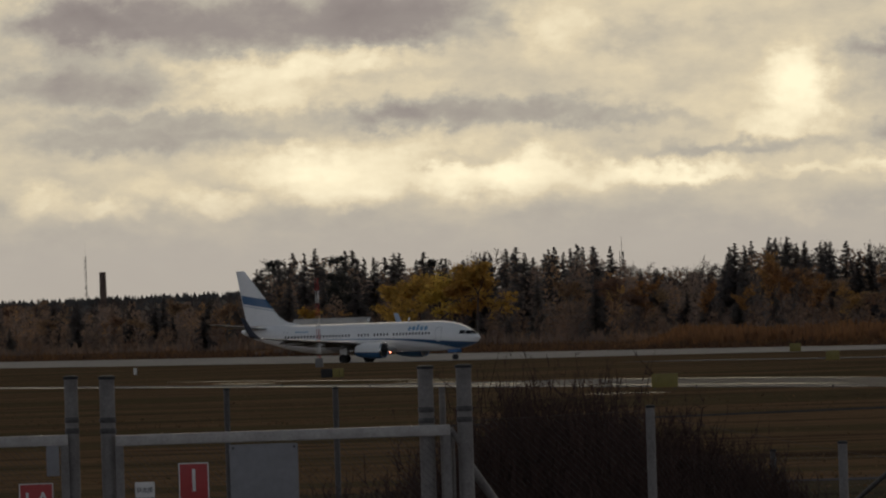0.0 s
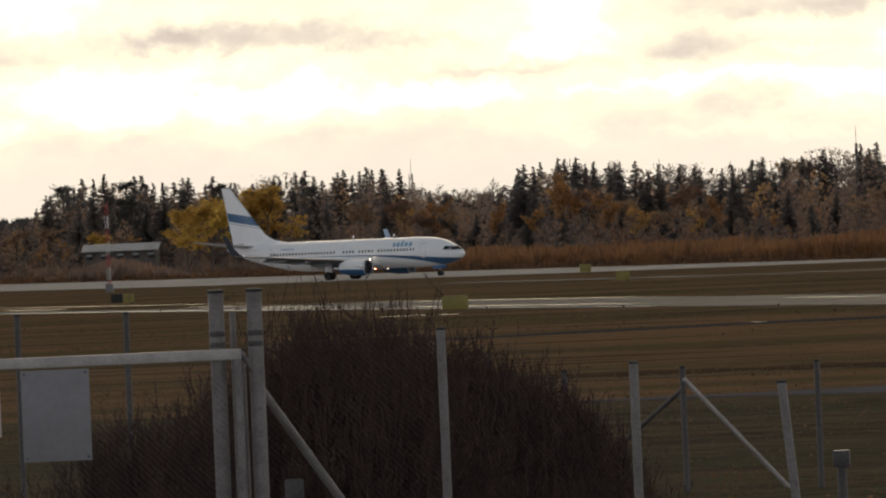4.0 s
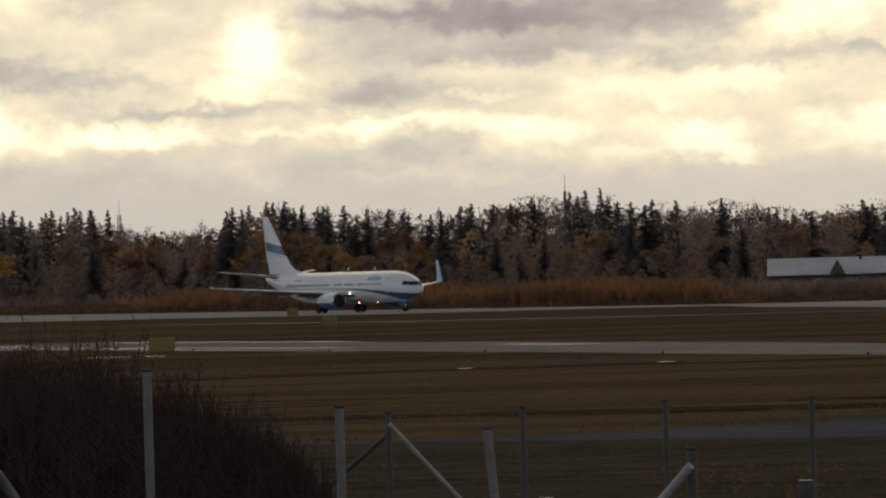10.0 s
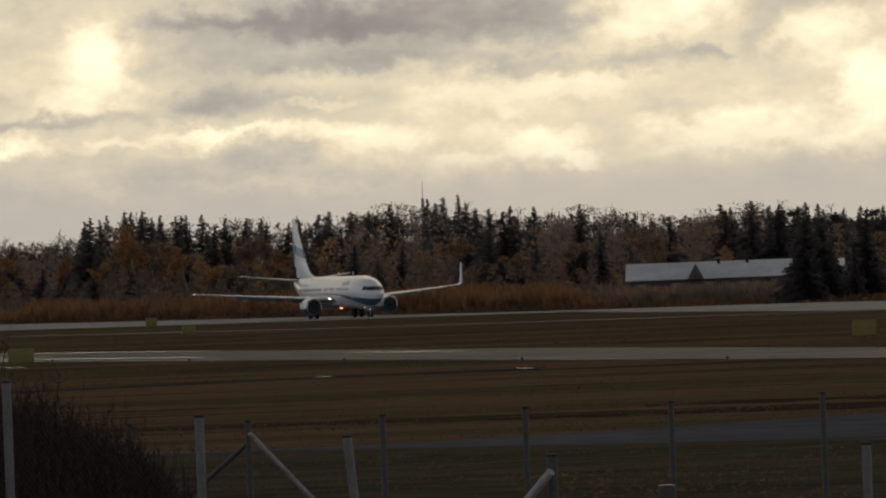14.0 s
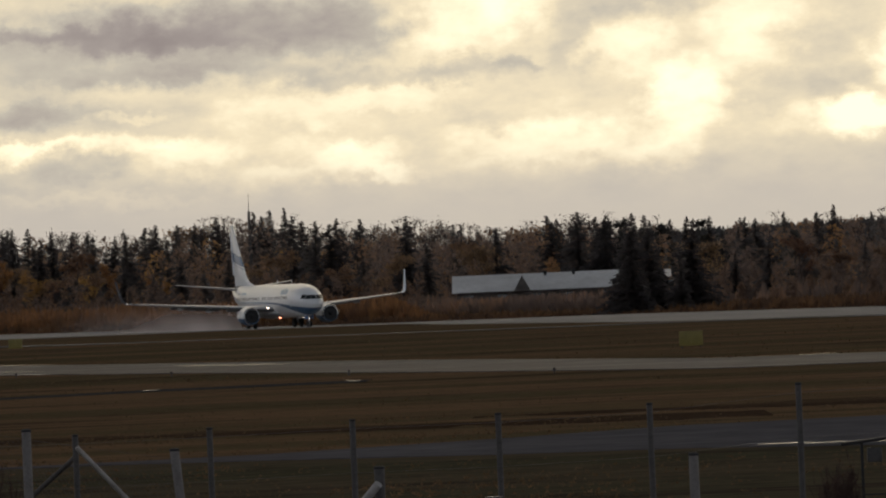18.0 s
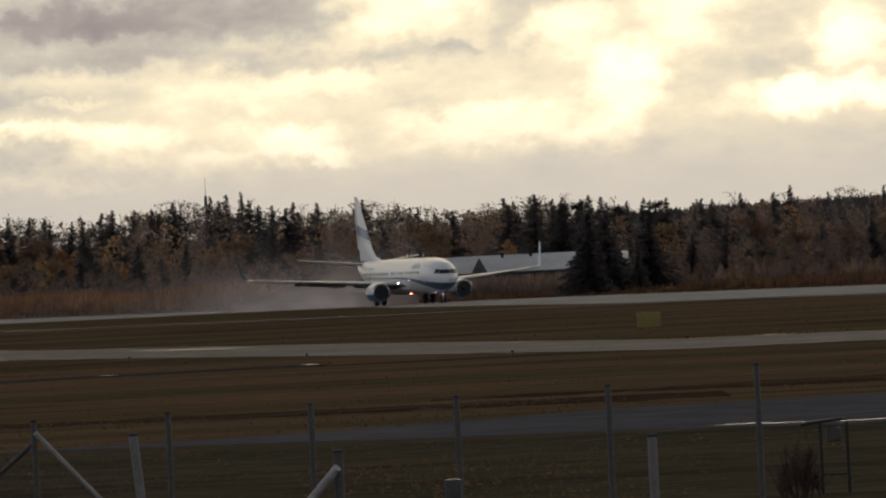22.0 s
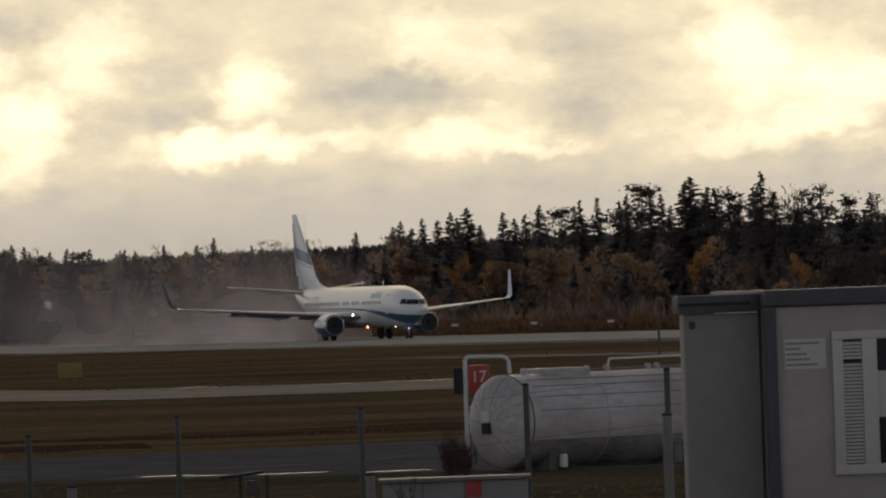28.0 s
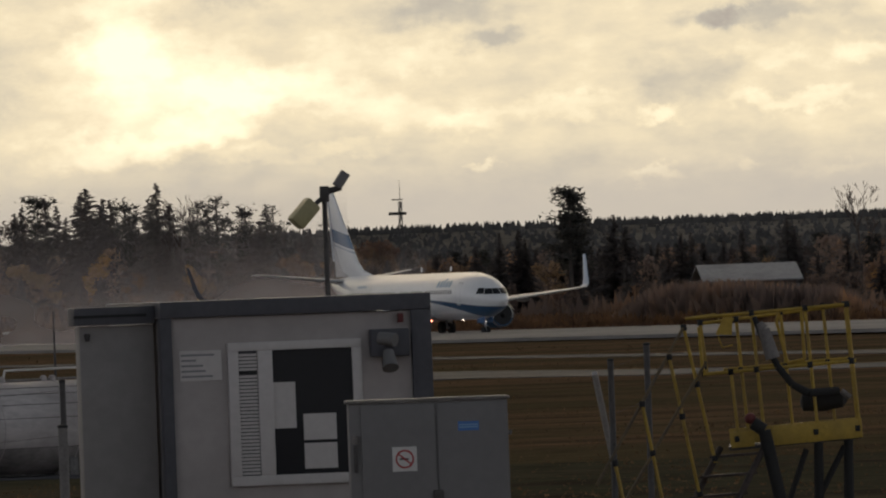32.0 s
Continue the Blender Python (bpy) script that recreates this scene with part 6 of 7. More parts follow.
def mesh_panel(name, p0, p1, z_top0, z_top1, z_low, label, cell=0.055, r=0.0009):
    """Chain-link netting between two posts: crossed slanting wires."""
    p0, p1 = Vector(p0), Vector(p1)
    along_, L = (p1 - p0).normalized(), (p1 - p0).length
    verts, faces = [], []

    def wire(a, b, rad):
        side = Vector((along_.x, along_.y, 0)) * rad
        dep = Vector((-along_.y, along_.x, 0)) * rad
        i = len(verts)
        n_ = Vector((0, 0, rad))
        for c in (a, b):
            verts.extend((c + side + n_, c + dep, c - side - n_))
        for k in range(3):
            faces.append((i + k, i + (k + 1) % 3, i + 3 + (k + 1) % 3, i + 3 + k))

    H = min(z_top0, z_top1) - z_low
    for sgn in (1, -1):
        s = -H if sgn > 0 else 0.0
        end = L if sgn > 0 else L + H
        while s < end:
            lo_s, hi_s = s, s + sgn * H
            a, b = (lo_s, z_low), (hi_s, z_low + H)
            t0, t1 = 0.0, 1.0
            for lim, low in ((0.0, True), (L, False)):
                da, db = a[0] - lim, b[0] - lim
                if da * db < 0:
                    k = da / (da - db)
                    if (da < 0) == low:
                        t0 = max(t0, k)
                    else:
                        t1 = min(t1, k)
            if t1 > t0 and not (max(a[0], b[0]) <= 0 or min(a[0], b[0]) >= L):
                q = [p0 + along_ * (a[0] + (b[0] - a[0]) * t) + Vector((0, 0, a[1] + (b[1] - a[1]) * t)) for t in (t0, t1)]
                wire(q[0], q[1], r)
            s += cell * 1.41
    wire(p0 + Vector((0, 0, z_top0)), p1 + Vector((0, 0, z_top1)), r * 1.5)
    return tagged(new(name, raw(name, verts, faces, M["wire"])), label, "netting", "chain-link netting", kind="stuff")


FRONT = ((-71.0, 129, -7.88, 0.0), (-54.5, 127, -11.5, 0.0), (-41.8, 125, -13.7, 0.17), (2.95, 122, -16.0, 0.0), (28.7, 121, -15.85, 0.0), (54.5, 121, -11.6, 0.0))
for b, d, e, lean in FRONT:
    fence_post("fence_post", b, d, e, 0.05, "galv", "grey steel fence post with a dark cap", "front fence posts", lean)
fence_post("corner_post", -24.2, 123, -16.0, 0.055, "galv_dark", "dark steel fence post with two braces", "front fence posts")
BACK = ((-107.5, 166, -5.2), (-98.1, 166, -5.4), (-60.5, 165, -12.0), (-50.3, 165, -12.1), (-38.7, 165, -12.0), (-26.35, 165, -11.8), (-13.76, 165, -11.8), (-0.66, 164, -11.5), (12.24, 163, -10.3), (28.1, 162, -10.1), (42.4, 161, -8.6), (54.6, 160, -7.7), (101.95, 158, -7.6), (105.1, 157, -6.35))
for b, d, e in BACK:
    fence_post("fence_post", b, d, e, 0.042, "galv_dark", "thin weathered fence post before the airfield", "back fence posts")


wire_r = 0.0022
for (b0, d0, e0), (b1, d1, e1) in zip(BACK[2:], BACK[3:]):
    if b1 - b0 > 20:
        continue
    for drop in (0.12, 0.75):
        bm = bmesh.new()
        rod(bm, at(b0, d0 - 0.05, up(e0, d0) - drop), at(b1, d1 - 0.05, up(e1, d1) - drop), wire_r, wire_r, 5)
        solid("fence_wire", bm, M["wire"], "taut thin fence wire between weathered posts", "wire", "back fence wires")


def brace(name, b0, e0, b1, e1, d, r, mat, label):
    bm = bmesh.new()
    rod(bm, at(b0, d, up(e0, d)), at(b1, d + 1.0, up(e1, d)), r, r, 10)
    return solid(name, bm, M[mat], label, "fence brace", "fence braces")


brace("fence_brace", -50.2, -13.1, -38.5, -26.4, 164.8, 0.035, "pale_steel", "slanting pale steel fence brace")
brace("fence_brace", -50.4, -14.0, -60.5, -22.5, 165.2, 0.035, "galv_dark", "slanting dark steel fence brace")
brace("fence_brace", -24.3, -17.4, -35.0, -29.5, 122.8, 0.045, "pale_steel", "slanting pale steel fence brace")
brace("fence_brace", -24.0, -20.4, -14.0, -26.8, 123.2, 0.045, "galv_dark", "slanting dark steel fence brace")
brace("fence_brace", -87.0, -12.0, -75.5, -29.6, 128.8, 0.05, "galv", "slanting grey brace of the gate post")
brace("fence_brace", 100.55, -8.7, 102.0, -17.0, 157.8, 0.045, "pale_steel", "leaning pale steel brace")
for (b0, d0, e0, _), (b1, d1, e1, _) in list(zip(FRONT, FRONT[1:]))[:2]:
    a, c = at(b0, d0), at(b1, d1)
    mesh_panel("fence_netting", (a.x, a.y, 0), (c.x, c.y, 0), up(e0, d0) - 0.1, up(e1, d1) - 0.1, 1.2, "fine grey chain-link netting between posts")
a, c = at(-87.0, 129.2), at(-71, 129)
mesh_panel("fence_netting", (a.x, a.y, 0), (c.x, c.y, 0), up(-8.6, 129), up(-8.2, 129), 1.2, "fine grey chain-link netting between posts")
# ---- gate ----
GD = 128.0
gz = ground_z(0, GD)
gate_posts = ((-120.9, -3.75, 0.075, 0), (-117.8, -3.85, 0.085, 0), (-90.3, -3.85, 0.085, 0), (-87.0, -3.85, 0.085, 0))
for b, e, rad, _ in gate_posts:
    p = at(b, GD)
    t = thing("gate_post", Matrix.Translation((p.x, p.y, gz)), "stout grey steel gate post with a black cap", "gate post", "gate posts")
    h = up(e, GD) - gz
    bm = bmesh.new()
    rod(bm, (0, 0, -0.3), (0, 0, h), rad, rad, 18)
    part("tube", bm, M["galv"], t)
    bm = bmesh.new()
    turned(bm, ((h - 0.02, rad * 1.12), (h + 0.012, rad * 1.12), (h + 0.025, rad * 0.6)), (0, 0, 0), "Z", 18)
    part("cap", bm, M["black"], t, "black cap")
    for k in (0.50, 0.62):
        bm = bmesh.new()
        turned(bm, ((h - k, rad * 1.02), (h - k + 0.01, rad * 1.08), (h - k + 0.05, rad * 1.08), (h - k + 0.06, rad * 1.02)), (0, 0, 0), "Z", 18)
        part("clamp", bm, M["galv_dark"], t)
p = at(-88.9, GD + 0.15)
for db, dd in ((-88.9, 0.3), (-88.2, 0.2)):
    p = at(db, GD + dd)
    bm = bmesh.new()
    rod(bm, (p.x, p.y, gz), (p.x, p.y, up(-5.6 if db < -88.5 else -9.6, GD)), 0.035, 0.035, 10)
    solid("hinge_tube", bm, M["galv"], "thin upright tube beside the gate post", "tube")


def gate(b0, b1, e_top, e_low, label, handle_b=None):
    """A tube-framed gate leaf with netting."""
    a, c = at(b0, GD - 0.12), at(b1, GD - 0.12)
    t = thing("gate", Matrix.Translation((a.x, a.y, gz)), label, "gate", "gates")
    L = (c - a).length
    dx = (c - a).normalized()
    turn = Matrix(((dx.x, -dx.y, 0, 0), (dx.y, dx.x, 0, 0), (0, 0, 1, 0), (0, 0, 0, 1)))
    t.matrix_world = Matrix.Translation((a.x, a.y, gz)) @ turn
    zt = up(e_top, GD) - gz
    for z, rr in ((zt - 0.06, 0.06), (0.12, 0.05)):
        bm = bmesh.new()
        block(bm, (0, -rr * 0.8, z - rr), (L, rr * 0.8, z + rr), bevel=0.015)
        part("rail", bm, M["pale_steel"], t, "square steel rail")
    for x in (0.04, L - 0.04):
        bm = bmesh.new()
        block(bm, (x - 0.045, -0.04, 0.1), (x + 0.045, 0.04, zt), bevel=0.012)
        part("stile", bm, M["galv"], t)
    net = mesh_panel("netting", (0.06, 0, 0), (L - 0.06, 0, 0), zt - 0.12, zt - 0.12, 0.15, "grey gate netting", 0.055, 0.0013)
    net.parent = t
    for key in ("category", "group"):
        del net[key]
    return t


gate(-117.2, -88.3, -8.85, -30, "wide steel tube gate leaf with netting and signs")
gate(-131.5, -121.3, -8.65, -30, "narrow steel gate leaf beside the wide gate")
bm = bmesh.new()
rod(bm, at(-88.3, GD - 0.1, up(-9.2, GD)), at(-86.9, GD, up(-11.4, GD)), 0.035, 0.035, 8)
solid("gate_stay", bm, M["galv"], "short slanting stay at the gate corner", "stay")


def letters(text, size, m, mat, parent, label=""):
    cu = bpy.data.curves.new("lettering", "FONT")
    cu.body, cu.size, cu.align_x, cu.align_y, cu.extrude = text, size, "CENTER", "CENTER", 0.001
    ob = bpy.data.objects.new("tmp", cu)
    me = bpy.data.meshes.new_from_object(ob)
    bpy.data.objects.remove(ob)
    me.materials.append(mat)
    o = new("lettering", me)
    o.parent, o.matrix_local = parent, m
    if label:
        o["label"] = label
    return o


def board(name, b0, b1, e0, e1, d, mat, label, category, rim=None, thick=0.008):
    """A flat board by its edges' bearings and heights."""
    w_, h = (b1 - b0) * d / 1000, (e0 - e1) * d / 1000
    b = (b0 + b1) / 2
    t = thing(name, Matrix.Translation(at(b, d, up((e0 + e1) / 2, d))) @ pose(0, 0, 0, 0, 0, -b * 0.0573), label, category)
    bm = bmesh.new()
    block(bm, (-w_ / 2, -thick, -h / 2), (w_ / 2, thick, h / 2), bevel=min(0.006, thick * 0.5))
    part("plate", bm, M[mat], t)
    if rim:
        for lo, hi in (((-w_ / 2, h / 2 - 0.012), (w_ / 2, h / 2)), ((-w_ / 2, -h / 2), (w_ / 2, -h / 2 + 0.012)), ((-w_ / 2, -h / 2 + 0.012), (-w_ / 2 + 0.012, h / 2 - 0.012)), ((w_ / 2 - 0.012, -h / 2 + 0.012), (w_ / 2, h / 2 - 0.012))):
            bm = bmesh.new()
            block(bm, (lo[0], -thick - 0.003, lo[1]), (hi[0], -thick + 0.001, hi[1]))
            part("rim", bm, M[rim], t)
    return t, w_, h


SD = GD - 0.2
t, w_, h = board("gate_number_sign", -111.85, -109.25, -11.44, -15.6, SD, "red", "red gate sign with a white number one", "sign", "paper")
letters("1", 0.36, pose(0, -0.012, 0.06, 90), M["paper"], t)
bm = bmesh.new()
block(bm, (-w_ * 0.3, -0.0115, -h * 0.38), (w_ * 0.3, -0.009, -h * 0.34))
part("text_bar", bm, M["grey_board"], t)
t, w_, h = board("gate_number_sign", -125.65, -122.7, -12.78, -16.9, SD, "red", "red gate sign with white characters one A", "sign", "paper")
letters("1A", 0.30, pose(0, -0.012, 0.05, 90), M["paper"], t)
t, w_, h = board("notice_board", -115.65, -113.95, -12.97, -15.3, SD, "paper", "white notice asking to close the gate", "sign")
letters("SULJE", 0.075, pose(0, -0.012, 0.06, 90), M["black"], t)
letters("PORTTI", 0.07, pose(0, -0.012, -0.05, 90), M["black"], t)
t, w_, h = board("number_board", -115.6, -114.2, -15.75, -18.1, SD, "paper", "white board with a black number", "sign")
letters("24", 0.19, pose(0, -0.012, 0, 90), M["black"], t)
t, w_, h = board("grey_panel", -107.4, -101.5, -10.0, -17.9, SD, "grey_board", "plain grey sheet panel hung on the gate", "panel", None, 0.015)
for x in (-1, 1):
    for z in (-1, 1):
        bm = bmesh.new()
        turned(bm, ((-0.022, 0.004), (-0.022, 0.013), (-0.014, 0.015)), (x * (w_ / 2 - 0.04), 0, z * (h / 2 - 0.04)), "Y", 8)
        part("bolt", bm, M["galv_dark"], t)
t, w_, h = board("white_plate", -123.2, -122.1, -9.6, -12.2, SD, "grey_board", "small pale plate on the narrow gate", "panel")

# small service posts behind the fence
for b, e0, e1, d in ((-36.9, -19.8, -21.3, 148), (-60.0, -21.0, -22.6, 147), (-84.2, -20.3, -22.2, 138), (-14.4, -18.9, -21.0, 152)):
    p = at(b, d)
    z0 = ground_z(p.x, p.y)
    t = thing("service_post", Matrix.Translation((p.x, p.y, z0)), "short grey service post with a box head", "post", "service posts")
    zt, zl = up(e0, d) - z0, up(e1, d) - z0
    bm = bmesh.new()
    block(bm, (-0.11, -0.09, zl), (0.11, 0.09, zt), bevel=0.03)
    part("head", bm, M["galv_dark"], t)
    bm = bmesh.new()
    rod(bm, (0, 0, -0.2), (0, 0, zl), 0.06, 0.06, 10)
    part("stem", bm, M["galv_dark"], t)


def bush(name, b, d, w_, h, count, seed, label):
    """A leafless bush: stems fanning from the ground and fine forked twigs."""
    r = random.Random(seed)
    p = at(b, d)
    z0 = ground_z(p.x, p.y)
    t = thing(name, Matrix.Translation((p.x, p.y, z0)), label, "bush", "bare bushes")
    verts, faces = [], []

    def blade(a, c, rad):
        s = (c - a).cross(Vector((r.uniform(-1, 1), 1, r.uniform(-1, 1))))
        s = s.normalized() * rad if s.length > 1e-6 else Vector((rad, 0, 0))
        j = len(verts)
        verts.extend((a - s, a + s, c))
        faces.append((j, j + 1, j + 2))

    stems = bmesh.new()
    for i in range(count):
        x, y = r.gauss(0, 0.42) * w_, r.gauss(0, 0.4)
        fall = max(1 - (x / w_) ** 2 * 0.75, 0.25)
        top = h * fall * r.uniform(0.45, 1.05)
        a = Vector((x * 0.75, y, 0))
        c = Vector((x + r.gauss(0, 0.15) * h, y + r.gauss(0, 0.15) * h, top))
        if i % 6 == 0:
            rod(stems, a, a.lerp(c, 0.7), 0.02, 0.008, 4, False)
        blade(a, c, 0.012)
        for _ in range(13):
            k = r.uniform(0.25, 1.0)
            q = a.lerp(c, k)
            tip = q + Vector((r.gauss(0, 0.11), r.gauss(0, 0.12), abs(r.gauss(0.2, 0.16)))) * (0.5 + 0.35 * h)
            blade(q, tip, 0.0075)
            for _ in range(2):
                e = q.lerp(tip, r.uniform(0.4, 0.9))
                blade(e, e + Vector((r.gauss(0, 0.06), r.gauss(0, 0.06), abs(r.gauss(0.1, 0.08)))), 0.006)
    part("stem", stems, M["bush"], t)["kind"] = "stuff"
    o = new("branchwork", raw("branchwork", verts, faces, M["bush"]))
    o.parent, o["kind"] = t, "stuff"
    return t


bush("bush", -80, 140, 1.9, 2.75, 1200, 1, "large bare brown bush behind the fence")
bush("bush", -73, 142, 1.8, 2.45, 1100, 2, "large bare brown bush behind the fence")
bush("bush", -66, 143, 1.4, 2.0, 900, 3, "bare brown bush behind the fence")
bush("bush", -61.2, 144, 1.0, 1.5, 600, 4, "low bare brown bush behind the fence")
bush("bush", -87, 141, 1.6, 2.0, 600, 5, "bare brown bush beyond the gate")
bush("bush", -96, 144, 1.9, 1.6, 260, 6, "sparse bare bush beyond the gate")
for i, (b, hgt) in enumerate(((-84.5, 3.1), (-82.5, 3.0), (-79.0, 3.1), (-76.8, 2.9), (-69.5, 2.4))):
    bush("bush", b, 141.5, 0.35, hgt, 26, 20 + i, "thin upright shoots above the bush")
for i, (b, d, w_, hgt) in enumerate(((15.6, 172, 0.35, 0.7), (30.6, 146, 0.45, 1.15), (35.9, 232, 0.35, 0.8), (36.6, 231, 0.25, 0.6))):
    bush("bush", b, d, w_, hgt, 24, 40 + i, "small dark weedy bush on the grass")

# ---- black metal stand on the grass ----
d = 174.0
p = at(18.4, d)
t = thing("metal_stand", Matrix.Translation((p.x, p.y, ground_z(p.x, p.y))), "black metal box stand with a slanting lid", "stand")
zt = up(-15.6, d) - ground_z(p.x, p.y)
for x in (-0.16, 0.24):
    for y in (-0.15, 0.15):
        bm = bmesh.new()
        block(bm, (x - 0.02, y - 0.02, 0), (x + 0.02, y + 0.02, zt), bevel=0.005)
        part("leg", bm, M["black"], t)
bm = bmesh.new()
block(bm, (-0.36, -0.22, zt), (0.32, 0.22, zt + 0.05), turn=pose(0, 0, 0, 0, -6, 0), bevel=0.01)
part("lid", bm, M["black"], t)
bm = bmesh.new()
block(bm, (-0.08, -0.10, zt - 0.30), (0.14, 0.10, zt - 0.08), bevel=0.02)
part("housing", bm, M["galv_dark"], t)
bm = bmesh.new()
rod(bm, (-0.16, 0, 0.3), (0.24, 0, 0.3), 0.015, 0.015, 6)
part("crossbar", bm, M["black"], t)

# ---- fuel tank behind the fence ----
TD = 236.0
a = at(40.3, TD)
axis_end = at(66.0, TD + 5.6)
tz = up(-11.75, TD)
dx = Vector((axis_end.x - a.x, axis_end.y - a.y, 0))
L = dx.length
ang = math.degrees(math.atan2(dx.y, dx.x))
R = 0.96
tg = ground_z(a.x, a.y)
t = thing("fuel_tank", Matrix.Translation((a.x, a.y, tg)) @ pose(0, 0, 0, 0, 0, ang), "old white cylindrical fuel tank with a domed end", "tank")
c = tz - tg
bm = bmesh.new()
turned(bm, ((0, R), (0.02, R * 1.0), (L, R), (L + 0.3, R * 0.6), (L + 0.38, 0.05)), (0, 0, c), "X", 48)
shell = part("shell", bm, M["tank"], t, "white painted tank shell")
bm = bmesh.new()
turned(bm, ((-0.42, 0.04), (-0.40, 0.30), (-0.33, 0.58), (-0.2, 0.80), (-0.08, 0.92), (-0.004, R * 0.995)), (0, 0, c), "X", 48)
dome = part("domed_end", bm, M["tank"], t, "white dished tank end with radial streaks")
for i in range(22):
    an = 2 * math.pi * i / 22 + 0.1
    bm = bmesh.new()
    pts = [(x - 0.012, r_ * math.cos(an), c + r_ * math.sin(an)) for x, r_ in ((-0.41, 0.2), (-0.33, 0.58), (-0.2, 0.80), (-0.08, 0.92))]
    for u_, v_ in zip(pts, pts[1:]):
        rod(bm, u_, v_, 0.008, 0.008, 4)
    part("seam", bm, M["tank_seam"] if i % 2 == 0 else M["tank"], dome)
for z, col in ((0.12, "paper"), (-0.12, "black")):
    bm = bmesh.new()
    block(bm, (-0.50, -0.10, c + z - 0.11), (-0.40, 0.10, c + z + 0.11), bevel=0.015)
    part("gauge", bm, M[col], dome)
for k in range(5):
    x = 0.02 + L * k / 4
    bm = bmesh.new()
    turned(bm, ((x - 0.012, R * 0.99), (x - 0.012, R + 0.01), (x + 0.012, R + 0.01), (x + 0.012, R * 0.99)), (0, 0, c), "X", 48)
    part("hoop", bm, M["galv_dark"] if k < 1 else M["tank"], shell)
# shell band that carries the painted underside shade and grime
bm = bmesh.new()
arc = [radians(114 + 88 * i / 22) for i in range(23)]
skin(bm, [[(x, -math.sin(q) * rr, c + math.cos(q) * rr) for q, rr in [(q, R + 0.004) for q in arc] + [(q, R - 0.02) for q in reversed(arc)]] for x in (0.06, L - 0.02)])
part("lower_plate", bm, M["tank_dirty"], shell, "lower plates of the tank, grime and underside shade in the colour")
for an in (30, 43, 59, 77, 114):
    q = radians(an)
    bm = bmesh.new()
    rod(bm, (0.25, -math.sin(q) * (R + 0.004), c + math.cos(q) * (R + 0.004)), (L, -math.sin(q) * (R + 0.004), c + math.cos(q) * (R + 0.004)), 0.006, 0.006, 4)
    part("plate_seam", bm, M["galv_dark"], shell)
bm = bmesh.new()
block(bm, (0.95, -0.35, c + R - 0.12), (2.15, 0.35, c + R + 0.10), bevel=0.05)
part("manway_cover", bm, M["tank"], t, "raised white cover on the tank top")
for x in (0.62, 2.35, 2.9, 4.05, 4.3):
    bm = bmesh.new()
    turned(bm, ((c + R - 0.03, 0.07), (c + R + 0.09, 0.07), (c + R + 0.12, 0.03)), (x, 0, 0), "Z", 12)
    part("lifting_lug", bm, M["tank"], t)
bm = bmesh.new()
rod(bm, (2.3, 0, c + R + 0.03), (L - 0.2, 0, c + R + 0.05), 0.025, 0.025, 8)
part("top_pipe", bm, M["galv"], t)
bm = bmesh.new()
for u_, v_ in (((3.0, 0.1, c + R), (3.08, 0.1, c + R + 0.24)), ((3.08, 0.1, c + R + 0.24), (L, 0.1, c + R + 0.26))):
    rod(bm, u_, v_, 0.022, 0.022, 8)
part("handrail", bm, M["paper"], t, "thin white rail")
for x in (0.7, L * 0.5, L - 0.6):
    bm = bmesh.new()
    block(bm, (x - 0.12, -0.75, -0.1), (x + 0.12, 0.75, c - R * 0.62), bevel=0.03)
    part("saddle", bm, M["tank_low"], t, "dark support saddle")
# dark tube added for the shaded, grimy band below the shell
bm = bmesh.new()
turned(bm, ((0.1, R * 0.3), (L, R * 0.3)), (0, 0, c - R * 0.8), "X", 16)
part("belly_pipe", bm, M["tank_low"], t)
bm = bmesh.new()
block(bm, (0.75, -0.98, c - R * 1.0), (0.88, -0.85, c - R * 0.72), bevel=0.03)
part("valve_box", bm, M["paper"], t, "white valve box")
# antenna mast behind the tank
bm = bmesh.new()
q = at(54.05, 250)
rod(bm, (q.x, q.y, 0.5), (q.x, q.y, up(-1.6, 250)), 0.032, 0.022, 8)
solid("thin_pole", bm, M["galv_dark"], "thin dark pole behind the tank", "pole")

# runway holding sign behind the tank
d = 246.0
q = at(38.3, d)
t = thing("runway_sign", Matrix.Translation((q.x, q.y, ground_z(q.x, q.y))), "red runway sign in a white tube frame", "sign")
z0 = ground_z(q.x, q.y)
zt, zb = up(-6.75, d) - z0, up(-9.15, d) - z0
bm = bmesh.new()
block(bm, (-0.20, -0.06, zb), (0.24, 0.06, zt), bevel=0.015)
plate = part("plate", bm, M["red"], t)
letters("17", 0.34, pose(0.02, -0.068, (zt + zb) / 2 + 0.04, 90), M["paper"], plate)
bm = bmesh.new()
block(bm, (-0.52, -0.05, zb - 0.02), (-0.30, 0.05, zt - 0.05), bevel=0.015)
part("black_panel", bm, M["black"], t)
bm = bmesh.new()
pts = [(-0.27, -0.04, 0), (-0.27, -0.04, zt + 0.12), (-0.20, -0.04, zt + 0.18), (0.55, -0.04, zt + 0.16), (0.66, -0.04, zt + 0.08), (0.68, -0.04, zt - 0.2)]
for u_, v_ in zip(pts, pts[1:]):
    rod(bm, u_, v_, 0.045, 0.045, 10)
part("tube_frame", bm, M["paper"], t, "white bent tube")
for x in (-0.1, 0.15):
    bm = bmesh.new()
    rod(bm, (x, 0, -0.1), (x, 0, zb), 0.03, 0.03, 8)
    part("leg", bm, M["galv_dark"], t)

